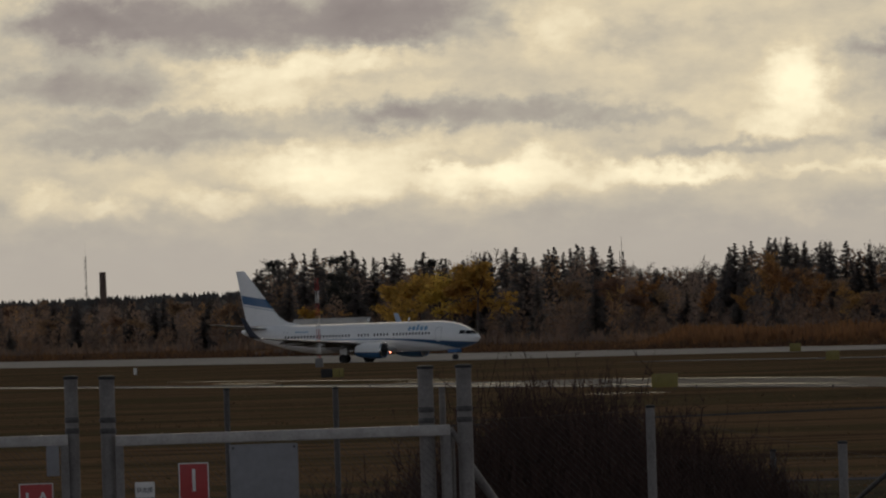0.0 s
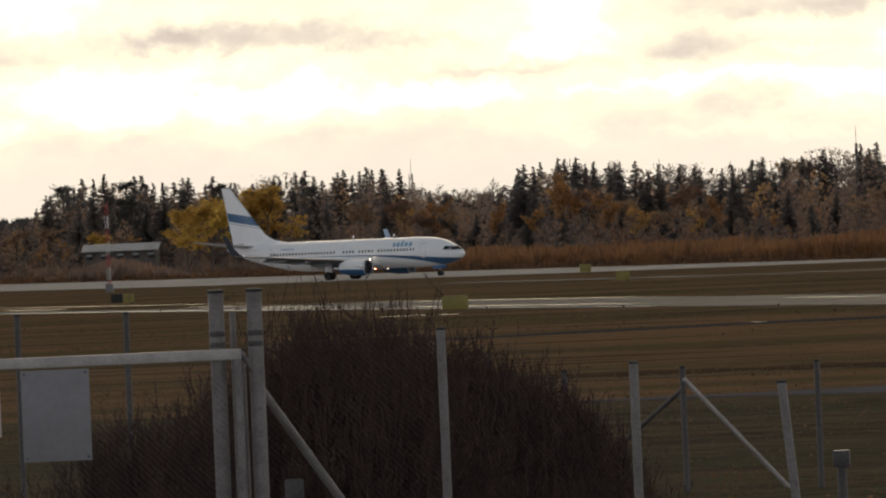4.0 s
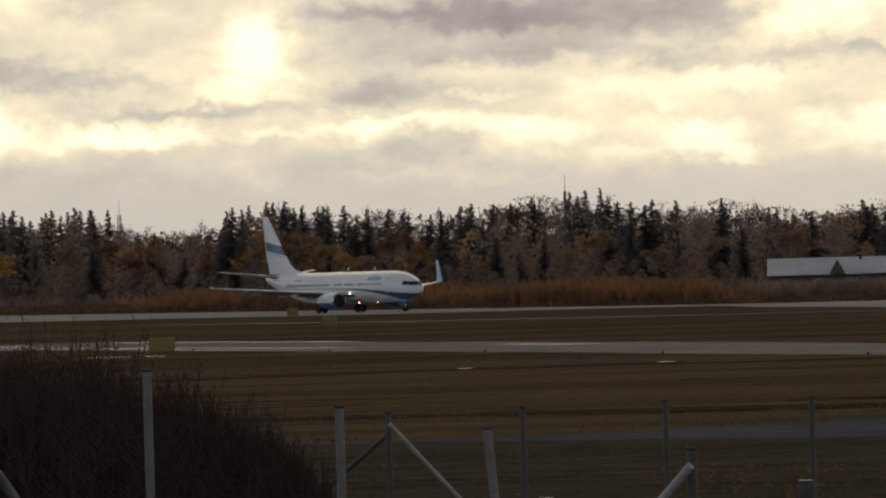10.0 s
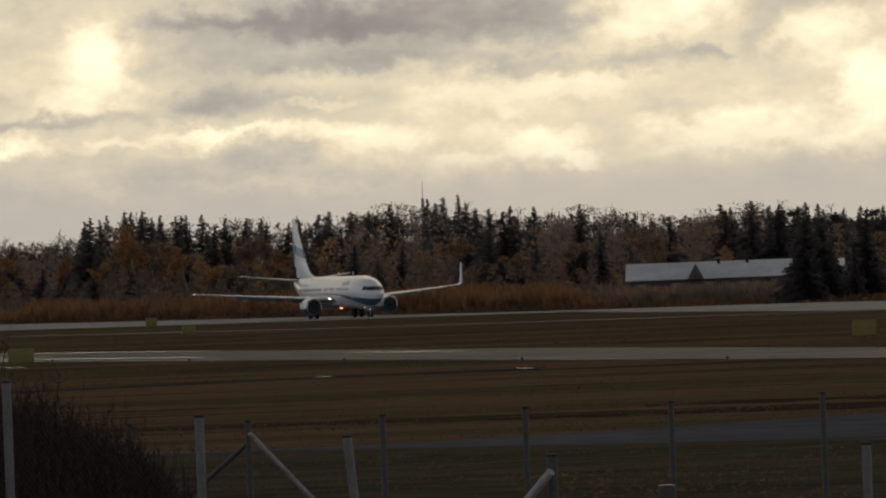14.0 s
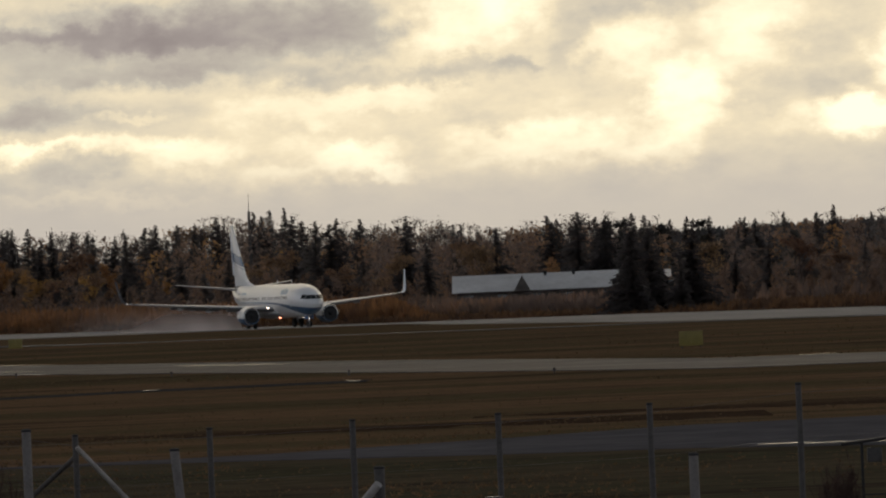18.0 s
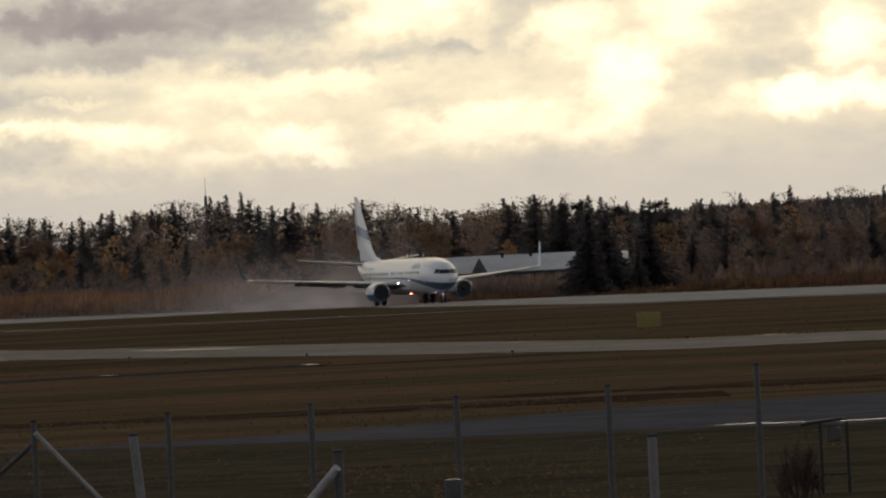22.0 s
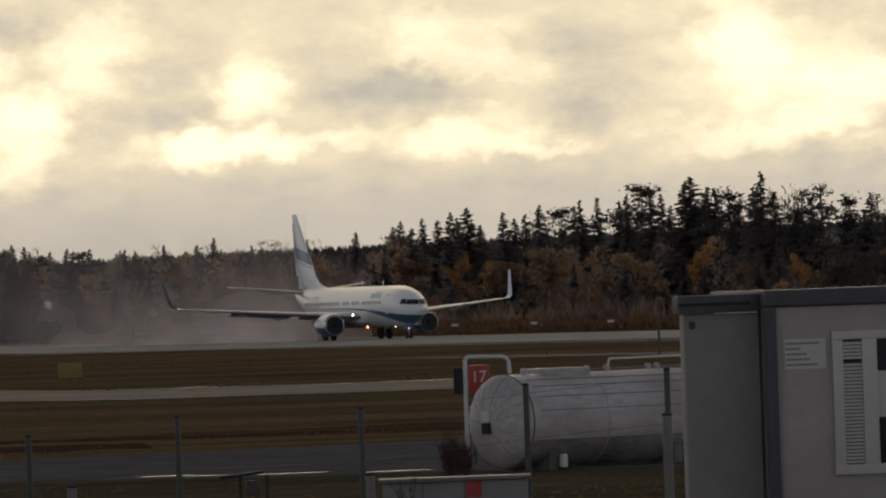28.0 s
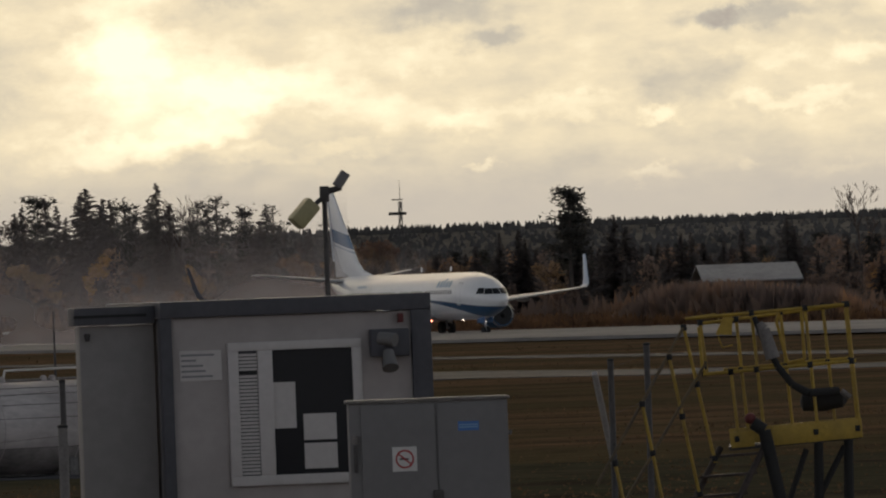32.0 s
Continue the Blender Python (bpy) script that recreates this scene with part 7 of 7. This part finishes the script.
# ---- white equipment cabinet before the tank ----
d = 150.0
q = at(36.0, d)
z0 = ground_z(q.x, q.y)
t = thing("white_cabinet", Matrix.Translation((q.x, q.y, z0)) @ pose(0, 0, 0, 0, 0, -2), "low white equipment cabinet with a red square", "cabinet")
zt = up(-16.3, d) - z0
bm = bmesh.new()
block(bm, (-0.94, -0.35, 0.02), (0.94, 0.35, zt - 0.05), bevel=0.015)
body = part("body", bm, M["cabinet_white"], t)
bm = bmesh.new()
block(bm, (-0.99, -0.42, zt - 0.05), (0.99, 0.42, zt), bevel=0.012)
part("lid", bm, M["galv"], t, "grey lid with a drip edge")
for x in (-0.42, 0.12):
    bm = bmesh.new()
    block(bm, (x - 0.006, -0.357, 0.05), (x + 0.006, -0.35, zt - 0.07))
    part("door_gap", bm, M["hut_trim"], body)
bm = bmesh.new()
block(bm, (0.14, -0.362, zt - 0.27), (0.34, -0.352, zt - 0.07))
part("red_square", bm, M["red"], body, "plain red square sticker")
bm = bmesh.new()
rod(bm, (-0.5, -0.36, 0.35), (0.9, -0.36, 0.62), 0.012, 0.012, 6)
part("red_cord", bm, M["red"], body, "slack red cord")

# ---- site hut ----
HD = 103.0
HZ = up(-1.15, HD)
hg = ground_z(*at(75, HD).xy)
hut_h = HZ - hg
b0 = at(63.4, HD)
W, DEP = 2.36, 2.1
t = thing("site_hut", Matrix.Translation((b0.x, b0.y, hg)) @ pose(0, 0, 0, 0, 0, 17.2 - 3.6 - 9.0), "pale grey prefabricated hut with a dark roof rim", "hut")
W = 2.40
bm = bmesh.new()
block(bm, (0.03, 0.02, 0.05), (W - 0.03, 0.10, hut_h - 0.16), bevel=0.006)
front = part("front_wall", bm, M["hut_wall"], t, "pale panel wall")
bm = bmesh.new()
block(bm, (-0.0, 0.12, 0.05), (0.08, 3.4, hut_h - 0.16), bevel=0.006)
side_w = part("side_wall", bm, M["hut_side"], t, "side wall, its shade put into a darker grey")
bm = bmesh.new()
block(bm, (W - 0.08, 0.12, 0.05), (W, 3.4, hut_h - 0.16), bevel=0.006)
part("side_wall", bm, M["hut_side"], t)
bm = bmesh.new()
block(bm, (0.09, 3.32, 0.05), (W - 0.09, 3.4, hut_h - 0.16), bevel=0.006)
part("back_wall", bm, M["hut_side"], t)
bm = bmesh.new()
block(bm, (0.05, 0.1, 0.0), (W - 0.05, 3.35, 0.05))
part("floor_plate", bm, M["hut_trim"], t)
bm = bmesh.new()
block(bm, (-0.02, -0.04, hut_h - 0.15), (W + 0.02, 3.44, hut_h - 0.005), bevel=0.012)
part("roof_rim", bm, M["hut_trim"], t, "dark grey roof rim")
for x0, x1 in ((-0.02, 0.08), (W - 0.16, W + 0.02)):
    bm = bmesh.new()
    block(bm, (x0, -0.03, 0.0), (x1, 0.16, hut_h - 0.15), bevel=0.01)
    part("corner_post", bm, M["hut_trim"], t, "dark corner post")
# lean-to side cabinet on the left face
SW = 0.70
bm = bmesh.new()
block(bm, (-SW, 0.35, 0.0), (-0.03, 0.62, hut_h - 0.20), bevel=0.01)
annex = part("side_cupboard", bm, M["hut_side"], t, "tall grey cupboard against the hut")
bm = bmesh.new()
block(bm, (-SW - 0.05, 0.28, hut_h - 0.19), (-0.025, 0.68, hut_h - 0.03), bevel=0.012)
part("cupboard_roof", bm, M["hut_trim"], annex)
# solid black strip stands for the shaded gap below the fascia
bm = bmesh.new()
block(bm, (-SW - 0.055, 0.272, hut_h - 0.125), (-0.1, 0.281, hut_h - 0.10))
part("roof_gap", bm, M["black"], annex)
bm = bmesh.new()
turned(bm, ((0, 0.02), (0.05, 0.03), (0.07, 0.025)), (-SW + 0.07, 0.33, hut_h - 0.33), "Z", 10)
part("hook", bm, M["galv_dark"], annex)


def hx(b):
    """Across the hut's front for a bearing."""
    return (b - 63.1) / 23.4 * W


def hzz(e):
    return up(e, HD) - hg


wx0, wx1, wz1, wz0 = hx(68.7), hx(80.45), hzz(-4.95), hzz(-17.35)
for lo, hi in (((wx0, wz1 - 0.075), (wx1, wz1)), ((wx0, wz0), (wx1, wz0 + 0.09)), ((wx0, wz0 + 0.09), (wx0 + 0.095, wz1 - 0.075)), ((wx1 - 0.085, wz0 + 0.09), (wx1, wz1 - 0.075)), ((wx0 + 0.265, wz0 + 0.09), (wx0 + 0.40, wz1 - 0.075))):
    bm = bmesh.new()
    block(bm, (lo[0], -0.035, lo[1]), (hi[0], 0.02, hi[1]), bevel=0.006)
    part("window_frame", bm, M["frame_white"], front, "white window frame")
bm = bmesh.new()
block(bm, (wx0 + 0.095, 0.0, wz0 + 0.09), (wx0 + 0.265, 0.018, wz1 - 0.075))
part("vent_back", bm, M["hut_trim"], front)
n = 34
for i in range(n):
    z = wz0 + 0.10 + (wz1 - wz0 - 0.19) * i / n
    bm = bmesh.new()
    # one slat left out, a black bar painted for its unlit opening
    if i == 28:
        block(bm, (wx0 + 0.095, -0.02, z), (wx0 + 0.262, -0.004, z + 0.03))
        part("missing_slat", bm, M["black"], front)
        continue
    block(bm, (wx0 + 0.098, -0.022, z), (wx0 + 0.262, -0.002, z + 0.022), turn=Matrix())
    part("vent_slat", bm, M["frame_white"], front)
gx0, gx1, gz0, gz1 = wx0 + 0.40, wx1 - 0.085, wz0 + 0.09, wz1 - 0.075
bm = bmesh.new()
block(bm, (gx0, 0.004, gz0), (gx1, 0.014, gz1))
part("pane", bm, M["cabin_glass"], front, "dark window pane")
for x0, x1, z0_, z1_ in ((0.0, 0.28, 0.37, 0.74), (0.37, 0.78, 0.27, 0.48), (0.37, 0.78, 0.04, 0.245)):
    bm = bmesh.new()
    block(bm, (gx0 + (gx1 - gx0) * x0, -0.004, gz0 + (gz1 - gz0) * z0_), (gx0 + (gx1 - gx0) * x1, 0.003, gz0 + (gz1 - gz0) * z1_))
    part("paper_sheet", bm, M["frame_white"], front, "blank sheet taped to the window")
# notice with unreadable lines
nx0, nx1, nz1, nz0 = hx(64.55), hx(68.2), hzz(-5.5), hzz(-8.1)
bm = bmesh.new()
block(bm, (nx0, 0.012, nz0), (nx1, 0.019, nz1))
notice = part("notice", bm, M["frame_white"], front, "pale notice with small grey lines")
for k, ln in enumerate((0.85, 0.38, 0.55, 0.62, 0.80)):
    bm = bmesh.new()
    z = nz1 - 0.03 - k * (nz1 - nz0 - 0.03) / 5
    block(bm, (nx0 + 0.01, 0.008, z - 0.018), (nx0 + 0.01 + (nx1 - nx0 - 0.02) * ln, 0.0118, z))
    part("text_bar", bm, M["grey_board"], notice)
# flood light bracket, small camera and red lamp at the corner
bm = bmesh.new()
block(bm, (hx(81.2), -0.12, hzz(-6.6)), (hx(84.6), 0.01, hzz(-4.2)), bevel=0.02)
bracket = part("bracket_box", bm, M["hut_trim"], front, "dark bracket box")
bm = bmesh.new()
rod(bm, (hx(82.6), -0.16, hzz(-6.2)), (hx(82.6), -0.26, hzz(-7.6)), 0.05, 0.075, 14)
part("horn", bm, M["cabinet"], bracket, "grey horn loudspeaker")
bm = bmesh.new()
rod(bm, (hx(82.0), -0.10, hzz(-5.0)), (hx(83.2), -0.2, hzz(-5.2)), 0.06, 0.06, 12)
part("floodlight", bm, M["cabinet"], bracket)
bm = bmesh.new()
block(bm, (hx(83.75), -0.08, hzz(-3.7)), (hx(84.2), 0.0, hzz(-2.9)), bevel=0.01)
part("red_lamp", bm, M["red_dark"], front, "small red lamp housing")

# ---- grey electric cabinet before the hut ----
d = 99.0
q = at(79.2, d)
z0 = ground_z(q.x, q.y)
t = thing("electric_cabinet", Matrix.Translation((q.x, q.y, z0)) @ pose(0, 0, 0, 0, 0, -2.5), "grey two-door electric cabinet with a no-smoking sign", "cabinet")
cw = 1.36
zt = up(-10.3, d) - z0
bm = bmesh.new()
block(bm, (0.0, 0.0, 0.0), (cw, 0.45, zt - 0.03), bevel=0.012)
cab = part("body", bm, M["cabinet"], t)
bm = bmesh.new()
block(bm, (-0.02, -0.03, zt - 0.03), (cw + 0.02, 0.48, zt), bevel=0.008)
part("lid", bm, M["galv"], t, "grey lid")
for x0, x1 in ((0.10, 0.735), (0.755, cw - 0.02)):
    bm = bmesh.new()
    block(bm, (x0, -0.022, 0.1), (x1, 0.0, zt - 0.05), bevel=0.006)
    dr = part("door", bm, M["cabinet"], cab)
bm = bmesh.new()
block(bm, (0.36, -0.027, zt - 0.62), (0.57, -0.0225, zt - 0.41))
ns = part("no_smoking_sign", bm, M["paper"], cab, "white sign with a red ring and bar")
bm = bmesh.new()
k = 28
rings = [[(0.465 + rr * math.cos(2 * math.pi * i / k), y, zt - 0.515 + rr * math.sin(2 * math.pi * i / k)) for rr, y in ((0.065, -0.028), (0.080, -0.028), (0.080, -0.031), (0.065, -0.031))] for i in range(k + 1)]
skin(bm, rings, True, False)
part("red_ring", bm, M["red"], ns)
bm = bmesh.new()
block(bm, (-0.07, -0.0015, -0.007), (0.07, 0.0015, 0.007), turn=pose(0.465, -0.0295, zt - 0.515, 0, 40, 0))
part("red_bar", bm, M["red"], ns)
bm = bmesh.new()
block(bm, (0.42, -0.0285, zt - 0.522), (0.50, -0.027, zt - 0.508))
part("cigarette_mark", bm, M["black"], ns)
bm = bmesh.new()
block(bm, (0.93, -0.026, zt - 0.29), (1.11, -0.0225, zt - 0.21))
part("blue_label", bm, M["signblue"], cab, "blue label, lettering unreadable")
for y0, y1 in ((0.235, 0.245), (0.255, 0.265)):
    bm = bmesh.new()
    block(bm, (0.94, -0.028, zt - y1), (1.10, -0.026, zt - y0))
    part("text_bar", bm, M["lightblue"], cab)
for z in (zt - 0.3, zt - 0.85):
    bm = bmesh.new()
    rod(bm, (0.045, -0.03, z), (0.045, -0.03, z - 0.07), 0.025, 0.025, 10)
    part("hinge", bm, M["galv"], cab)
bm = bmesh.new()
block(bm, (0.03, -0.035, zt - 0.62), (0.06, 0.0, zt - 0.38), bevel=0.008)
part("handle", bm, M["galv_dark"], cab, "dark lever handle")
bm = bmesh.new()
block(bm, (0.70, -0.05, zt - 0.86), (0.79, -0.02, zt - 0.79), bevel=0.01)
part("padlock", bm, M["galv_dark"], cab)
bm = bmesh.new()
turned(bm, ((0.5, 0.018), (0.54, 0.026)), (cw + 0.015, 0.1, zt - 0.84), "Z", 10)
part("side_knob", bm, M["galv"], cab)

# ---- flood lamp on a pole behind the hut ----
d = 116.0
q = at(77.8, d)
z0 = ground_z(q.x, q.y)
t = thing("flood_lamp", Matrix.Translation((q.x, q.y, z0)), "dark pole with two cream flood lamps", "lamp")
zt = up(8.3, d) - z0
bm = bmesh.new()
rod(bm, (0, 0, -0.2), (0, 0, zt - 0.05), 0.03, 0.026, 12)
part("pole", bm, M["galv_dark"], t)
bm = bmesh.new()
block(bm, (-0.045, -0.05, zt - 0.16), (0.045, 0.05, zt), bevel=0.01)
part("pole_head", bm, M["galv_dark"], t)
bm = bmesh.new()
block(bm, (-0.14, -0.10, -0.085), (0.15, 0.10, 0.085), turn=pose(-0.22, -0.08, zt - 0.27, 0, -47, 12), bevel=0.03)
part("shade", bm, M["lampcream"], t, "cream rectangular lamp housing")
bm = bmesh.new()
block(bm, (-0.085, -0.06, -0.05), (0.085, 0.06, 0.05), turn=pose(0.175, 0, zt + 0.06, 0, -55, 0), bevel=0.012)
part("upper_lamp", bm, M["cabinet"], t, "small grey lamp tilted up")
bm = bmesh.new()
rod(bm, (0, 0, zt - 0.06), (0.17, 0, zt - 0.02), 0.035, 0.03, 8)
rod(bm, (-0.02, 0, zt - 0.12), (-0.13, -0.05, zt - 0.2), 0.025, 0.025, 8)
part("arm", bm, M["galv_dark"], t)

# ---- yellow boarding platform with stairs, standing a little askew ----
PD = 108.0
pb = at(109.95, PD)
pz = ground_z(pb.x, pb.y)
t = thing("service_platform", Matrix.Translation((pb.x, pb.y, pz)) @ pose(0, 0, 0, 0, -3.1, -6), "yellow steel service platform with steep steps and rails", "platform")
tr = up(-4.26, PD) - pz
dk, mr = tr - 1.22, tr - 0.53
PW, PDp, TUBE = 1.51, 0.85, 0.0165
bm = bmesh.new()
block(bm, (0.28, 0, dk - 0.04), (PW, PDp, dk), bevel=0.008)
part("deck", bm, M["galv_dark"], t, "dark grated deck")
for lo, hi in (((0.30, -0.014, dk - 0.02), (0.52, 0.0, dk + 0.13)), ((0.70, -0.014, dk - 0.03), (PW + 0.02, 0.0, dk + 0.15)), ((0.30, PDp, dk - 0.02), (PW + 0.02, PDp + 0.014, dk + 0.15)), ((PW + 0.006, 0.0, dk - 0.02), (PW + 0.02, PDp, dk + 0.15))):
    bm = bmesh.new()
    block(bm, lo, hi, bevel=0.004)
    part("kick_board", bm, M["yellow"], t)


def clamp(x, y, z, parent):
    bm = bmesh.new()
    turned(bm, ((z - 0.028, 0.024), (z - 0.02, 0.028), (z + 0.02, 0.028), (z + 0.028, 0.024)), (x, y, 0), "Z", 10)
    part("clamp", bm, M["black"], parent, "black tube clamp")


def tube(name, pts, mat="yellow", rad=TUBE, label=""):
    bm = bmesh.new()
    for u_, v_ in zip(pts, pts[1:]):
        rod(bm, u_, v_, rad, rad, 10)
    return part(name, bm, M[mat], t, label)


for x, y, low, high in ((0.36, 0, dk, mr), (0.60, 0, dk, tr), (1.10, 0, dk, tr), (1.49, 0, dk, tr), (0.12, PDp, mr, tr - 0.05), (0.46, PDp, dk, tr - 0.05), (0.88, PDp, dk, tr - 0.02), (1.28, PDp, dk, tr), (1.49, PDp, dk, tr)):
    tube("rail_post", [(x + 0.02, y, low), (x, y, high)])
    for z in (low + 0.06, mr, high):
        clamp(x, y, z, t)
for pts in ([(-0.02, 0, tr), (PW, 0, tr)], [(0.10, 0, mr), (PW + 0.02, 0, mr)], [(0.10, PDp, tr - 0.06), (PW, PDp, tr - 0.01)], [(0.3, PDp, mr + 0.02), (PW, PDp, mr + 0.02)], [(PW, 0, tr), (PW, PDp, tr)], [(PW, 0, mr), (PW, PDp, mr)], [(0.10, 0, tr - 0.09), (0.10, 0, mr + 0.06), (0.13, 0, mr)], [(-0.02, 0, tr), (0.26, 0.02, tr + 0.012), (0.28, 0.2, tr - 0.02)], [(0.86, PDp * 0.5, tr - 0.02), (0.83, PDp * 0.5, tr - 0.1), (0.90, PDp * 0.5, mr + 0.03), (1.06, PDp * 0.5, mr + 0.05), (1.07, PDp * 0.5, tr - 0.02)]):
    tube("rail", pts)
# steps run down to the left and towards the camera
for y in (0.0, 0.6):
    tube("handrail", [(-0.03, y, tr - 0.06), (-0.68, y - 0.6, tr - 1.02), (-0.98, y - 0.9, tr - 1.46)], "ochre", 0.014, "dull ochre sloping handrail")
    tube("mid_rail", [(0.14, y, tr - 0.42), (-0.69, y - 0.6, tr - 1.58), (-0.9, y - 0.8, tr - 1.9)], "ochre", 0.013, "dull ochre sloping middle rail")
    for (xt, zt), (xb, zb) in (((-0.04, -0.08), (0.14, -1.36)), ((-0.20, -0.34), (-0.03, -1.68)), ((-0.49, -0.75), (-0.36, -1.85)), ((-0.79, -1.27), (-0.66, -2.3))):
        yk = y - 0.72 * max(-zt - 0.08, 0)
        tube("stair_post", [(xb, yk, tr + zb), (xt, yk, tr + zt)])
        clamp(xt, yk, tr + zt, t)
        clamp(xt + (xb - xt) * 0.42, yk, tr + zt + (zb - zt) * 0.42, t)
        clamp(xb, yk, tr + zb + 0.04, t)
for x0, y0 in ((0.20, 0.30), (0.62, -0.05)):
    bm = bmesh.new()
    rod(bm, (x0, y0, dk - 0.01), (x0 - 0.75, y0 - 0.75, 0.03), 0.03, 0.03, 8)
    part("stringer", bm, M["stair"], t)
for i in range(7):
    k = (i + 0.5) / 7
    bm = bmesh.new()
    block(bm, (-0.27, -0.10, -0.012), (0.27, 0.10, 0.012), turn=pose(0.41 - 0.75 * k, 0.125 - 0.75 * k, dk * (1 - k) - 0.0, 0, 0, -40), bevel=0.004)
    part("tread", bm, M["stair"], t)
for x, y in ((1.12, 0.04), (1.40, 0.04), (1.12, PDp - 0.05), (1.40, PDp - 0.05)):
    bm = bmesh.new()
    rod(bm, (x - 0.10, y, -0.1), (x, y, dk - 0.03), 0.045, 0.04, 10)
    part("leg", bm, M["black"], t, "dark leg")
for y in (0.05, PDp - 0.05):
    for a_, c_ in (((0.75, 0.15), (1.36, dk - 0.1)), ((1.0, dk - 0.1), (0.55, 0.1))):
        tube("cross_brace", [(a_[0], y, a_[1]), (c_[0], y, c_[1])], "black", 0.022)
# hose and grey nozzle hung on the rails
bm = bmesh.new()
pts = [(0.62, -0.05, tr - 0.04), (0.68, -0.06, tr - 0.24), (0.80, -0.06, tr - 0.52), (0.92, -0.05, tr - 0.70), (1.06, -0.05, tr - 0.79), (1.34, 0.08, tr - 0.80)]
for i, (u_, v_) in enumerate(zip(pts, pts[1:])):
    rod(bm, u_, v_, 0.024 + 0.004 * i, 0.028 + 0.004 * i, 10)
part("hose", bm, M["black"], t, "thick black hose over the rail")
bm = bmesh.new()
rod(bm, (0.70, -0.07, tr - 0.16), (0.76, -0.07, tr - 0.44), 0.055, 0.07, 14)
rod(bm, (0.66, -0.07, tr - 0.10), (0.70, -0.07, tr - 0.16), 0.03, 0.055, 14)
part("nozzle", bm, M["galv"], t, "grey metal nozzle")
bm = bmesh.new()
turned(bm, ((-0.22, 0.03), (-0.20, 0.08), (0.0, 0.10), (0.18, 0.075), (0.22, 0.02)), (1.20, 0.25, tr - 0.88), "X", 14)
part("equipment_bag", bm, M["black"], t)
bm = bmesh.new()
rod(bm, (1.37, 0.1, tr - 0.80), (1.45, 0.1, tr - 0.87), 0.03, 0.026, 10)
part("pipe_end", bm, M["galv"], t)
bm = bmesh.new()
bmesh.ops.create_uvsphere(bm, u_segments=12, v_segments=8, radius=0.055, matrix=Matrix.Translation((0.50, -0.06, tr - 0.98)))
part("red_knob", bm, M["red_dark"], t, "dull red round knob")
bm = bmesh.new()
for u_, v_ in (((0.52, -0.10, tr - 1.02), (0.62, -0.10, tr - 1.10)), ((0.62, -0.10, tr - 1.10), (0.72, -0.08, tr - 1.8)), ((0.72, -0.08, tr - 1.8), (0.78, -0.05, 0.0))):
    rod(bm, u_, v_, 0.06, 0.06, 12)
part("drop_hose", bm, M["black"], t, "thick dark hose hanging down")
bm = bmesh.new()
skin(bm, [[(0.25, y, tr - 0.17), (0.33, y, tr - 0.02), (0.42, y, tr - 0.02), (0.40, y, tr - 0.19)] for y in (-0.05, 0.03)])
part("hook_plate", bm, M["yellow"], t)
tube("hook_wire", [(0.27, -0.02, tr - 0.17), (0.30, -0.02, tr - 0.30), (0.40, -0.02, tr - 0.28)], "yellow", 0.006)

for src in SPRUCES + PINES + RUSTY + BARE + GOLD + ORANGE:
    assert src.name in USED, src.name


# ---- what moves ----
TAXI = ((0, -146.7, 1521.5, 61.3), (2, -132.9, 1514.2, 60.5), (4, -119.5, 1505.0, 58.8), (7, -98.5, 1487.0, 46.6), (9, -85.9, 1475.5, 38.7), (10, -79.4, 1467.0, 34.2), (11, -74.0, 1457.0, 29.6), (13, -64.3, 1437.0, 19.8))
ROLL = ((15.5, -1369), (17, -1348.4), (18, -1334), (19, -1317.6), (20, -1300.8), (21, -1281.6), (22, -1259.3), (23, -1235), (24, -1206.8), (24.5, -1192), (26.5, -1127), (27, -1110), (28, -1071.3), (29, -1031.7), (30, -989.3), (31, -944.5), (32, -898))


def motions():
    rows = [(t, pose(x, y, ground_z(x, y) + 0.04, 0, 0, head - 90)) for t, x, y, head in TAXI]
    for t, s in ROLL:
        v = along(360.7, s)
        rows.append((t, pose(v.x, v.y, ground_z(v.x, v.y) + 0.04, 0, 0, (17.4 if t < 17 else 17.0) - 90)))
    walk(plane, rows)
    walk(backdrop, [(t, pose(0, 0, EYE[2], 0, 0, math.degrees(7.0 * (t - 16) / 20500))) for t in (0, 8, 16, 24, 32)])
    # the spray lies low until the wheels run fast, then trails them
    for ob, lag, start, depth in SPRAYS:
        drops = []
        for t, s in ROLL:
            v = along(360.7, s - lag)
            sink = depth * (1 - ease(t, start - 1.5, start + 2.2))
            drops.append((t, pose(v.x, v.y, -sink, 0, 0, 17.0 - 90)))
        v = along(360.7, ROLL[0][1] - lag)
        walk(ob, [(0, pose(v.x, v.y, -depth, 0, 0, 17.0 - 90)), (14, pose(v.x, v.y, -depth, 0, 0, 17.0 - 90))] + drops)


motions()
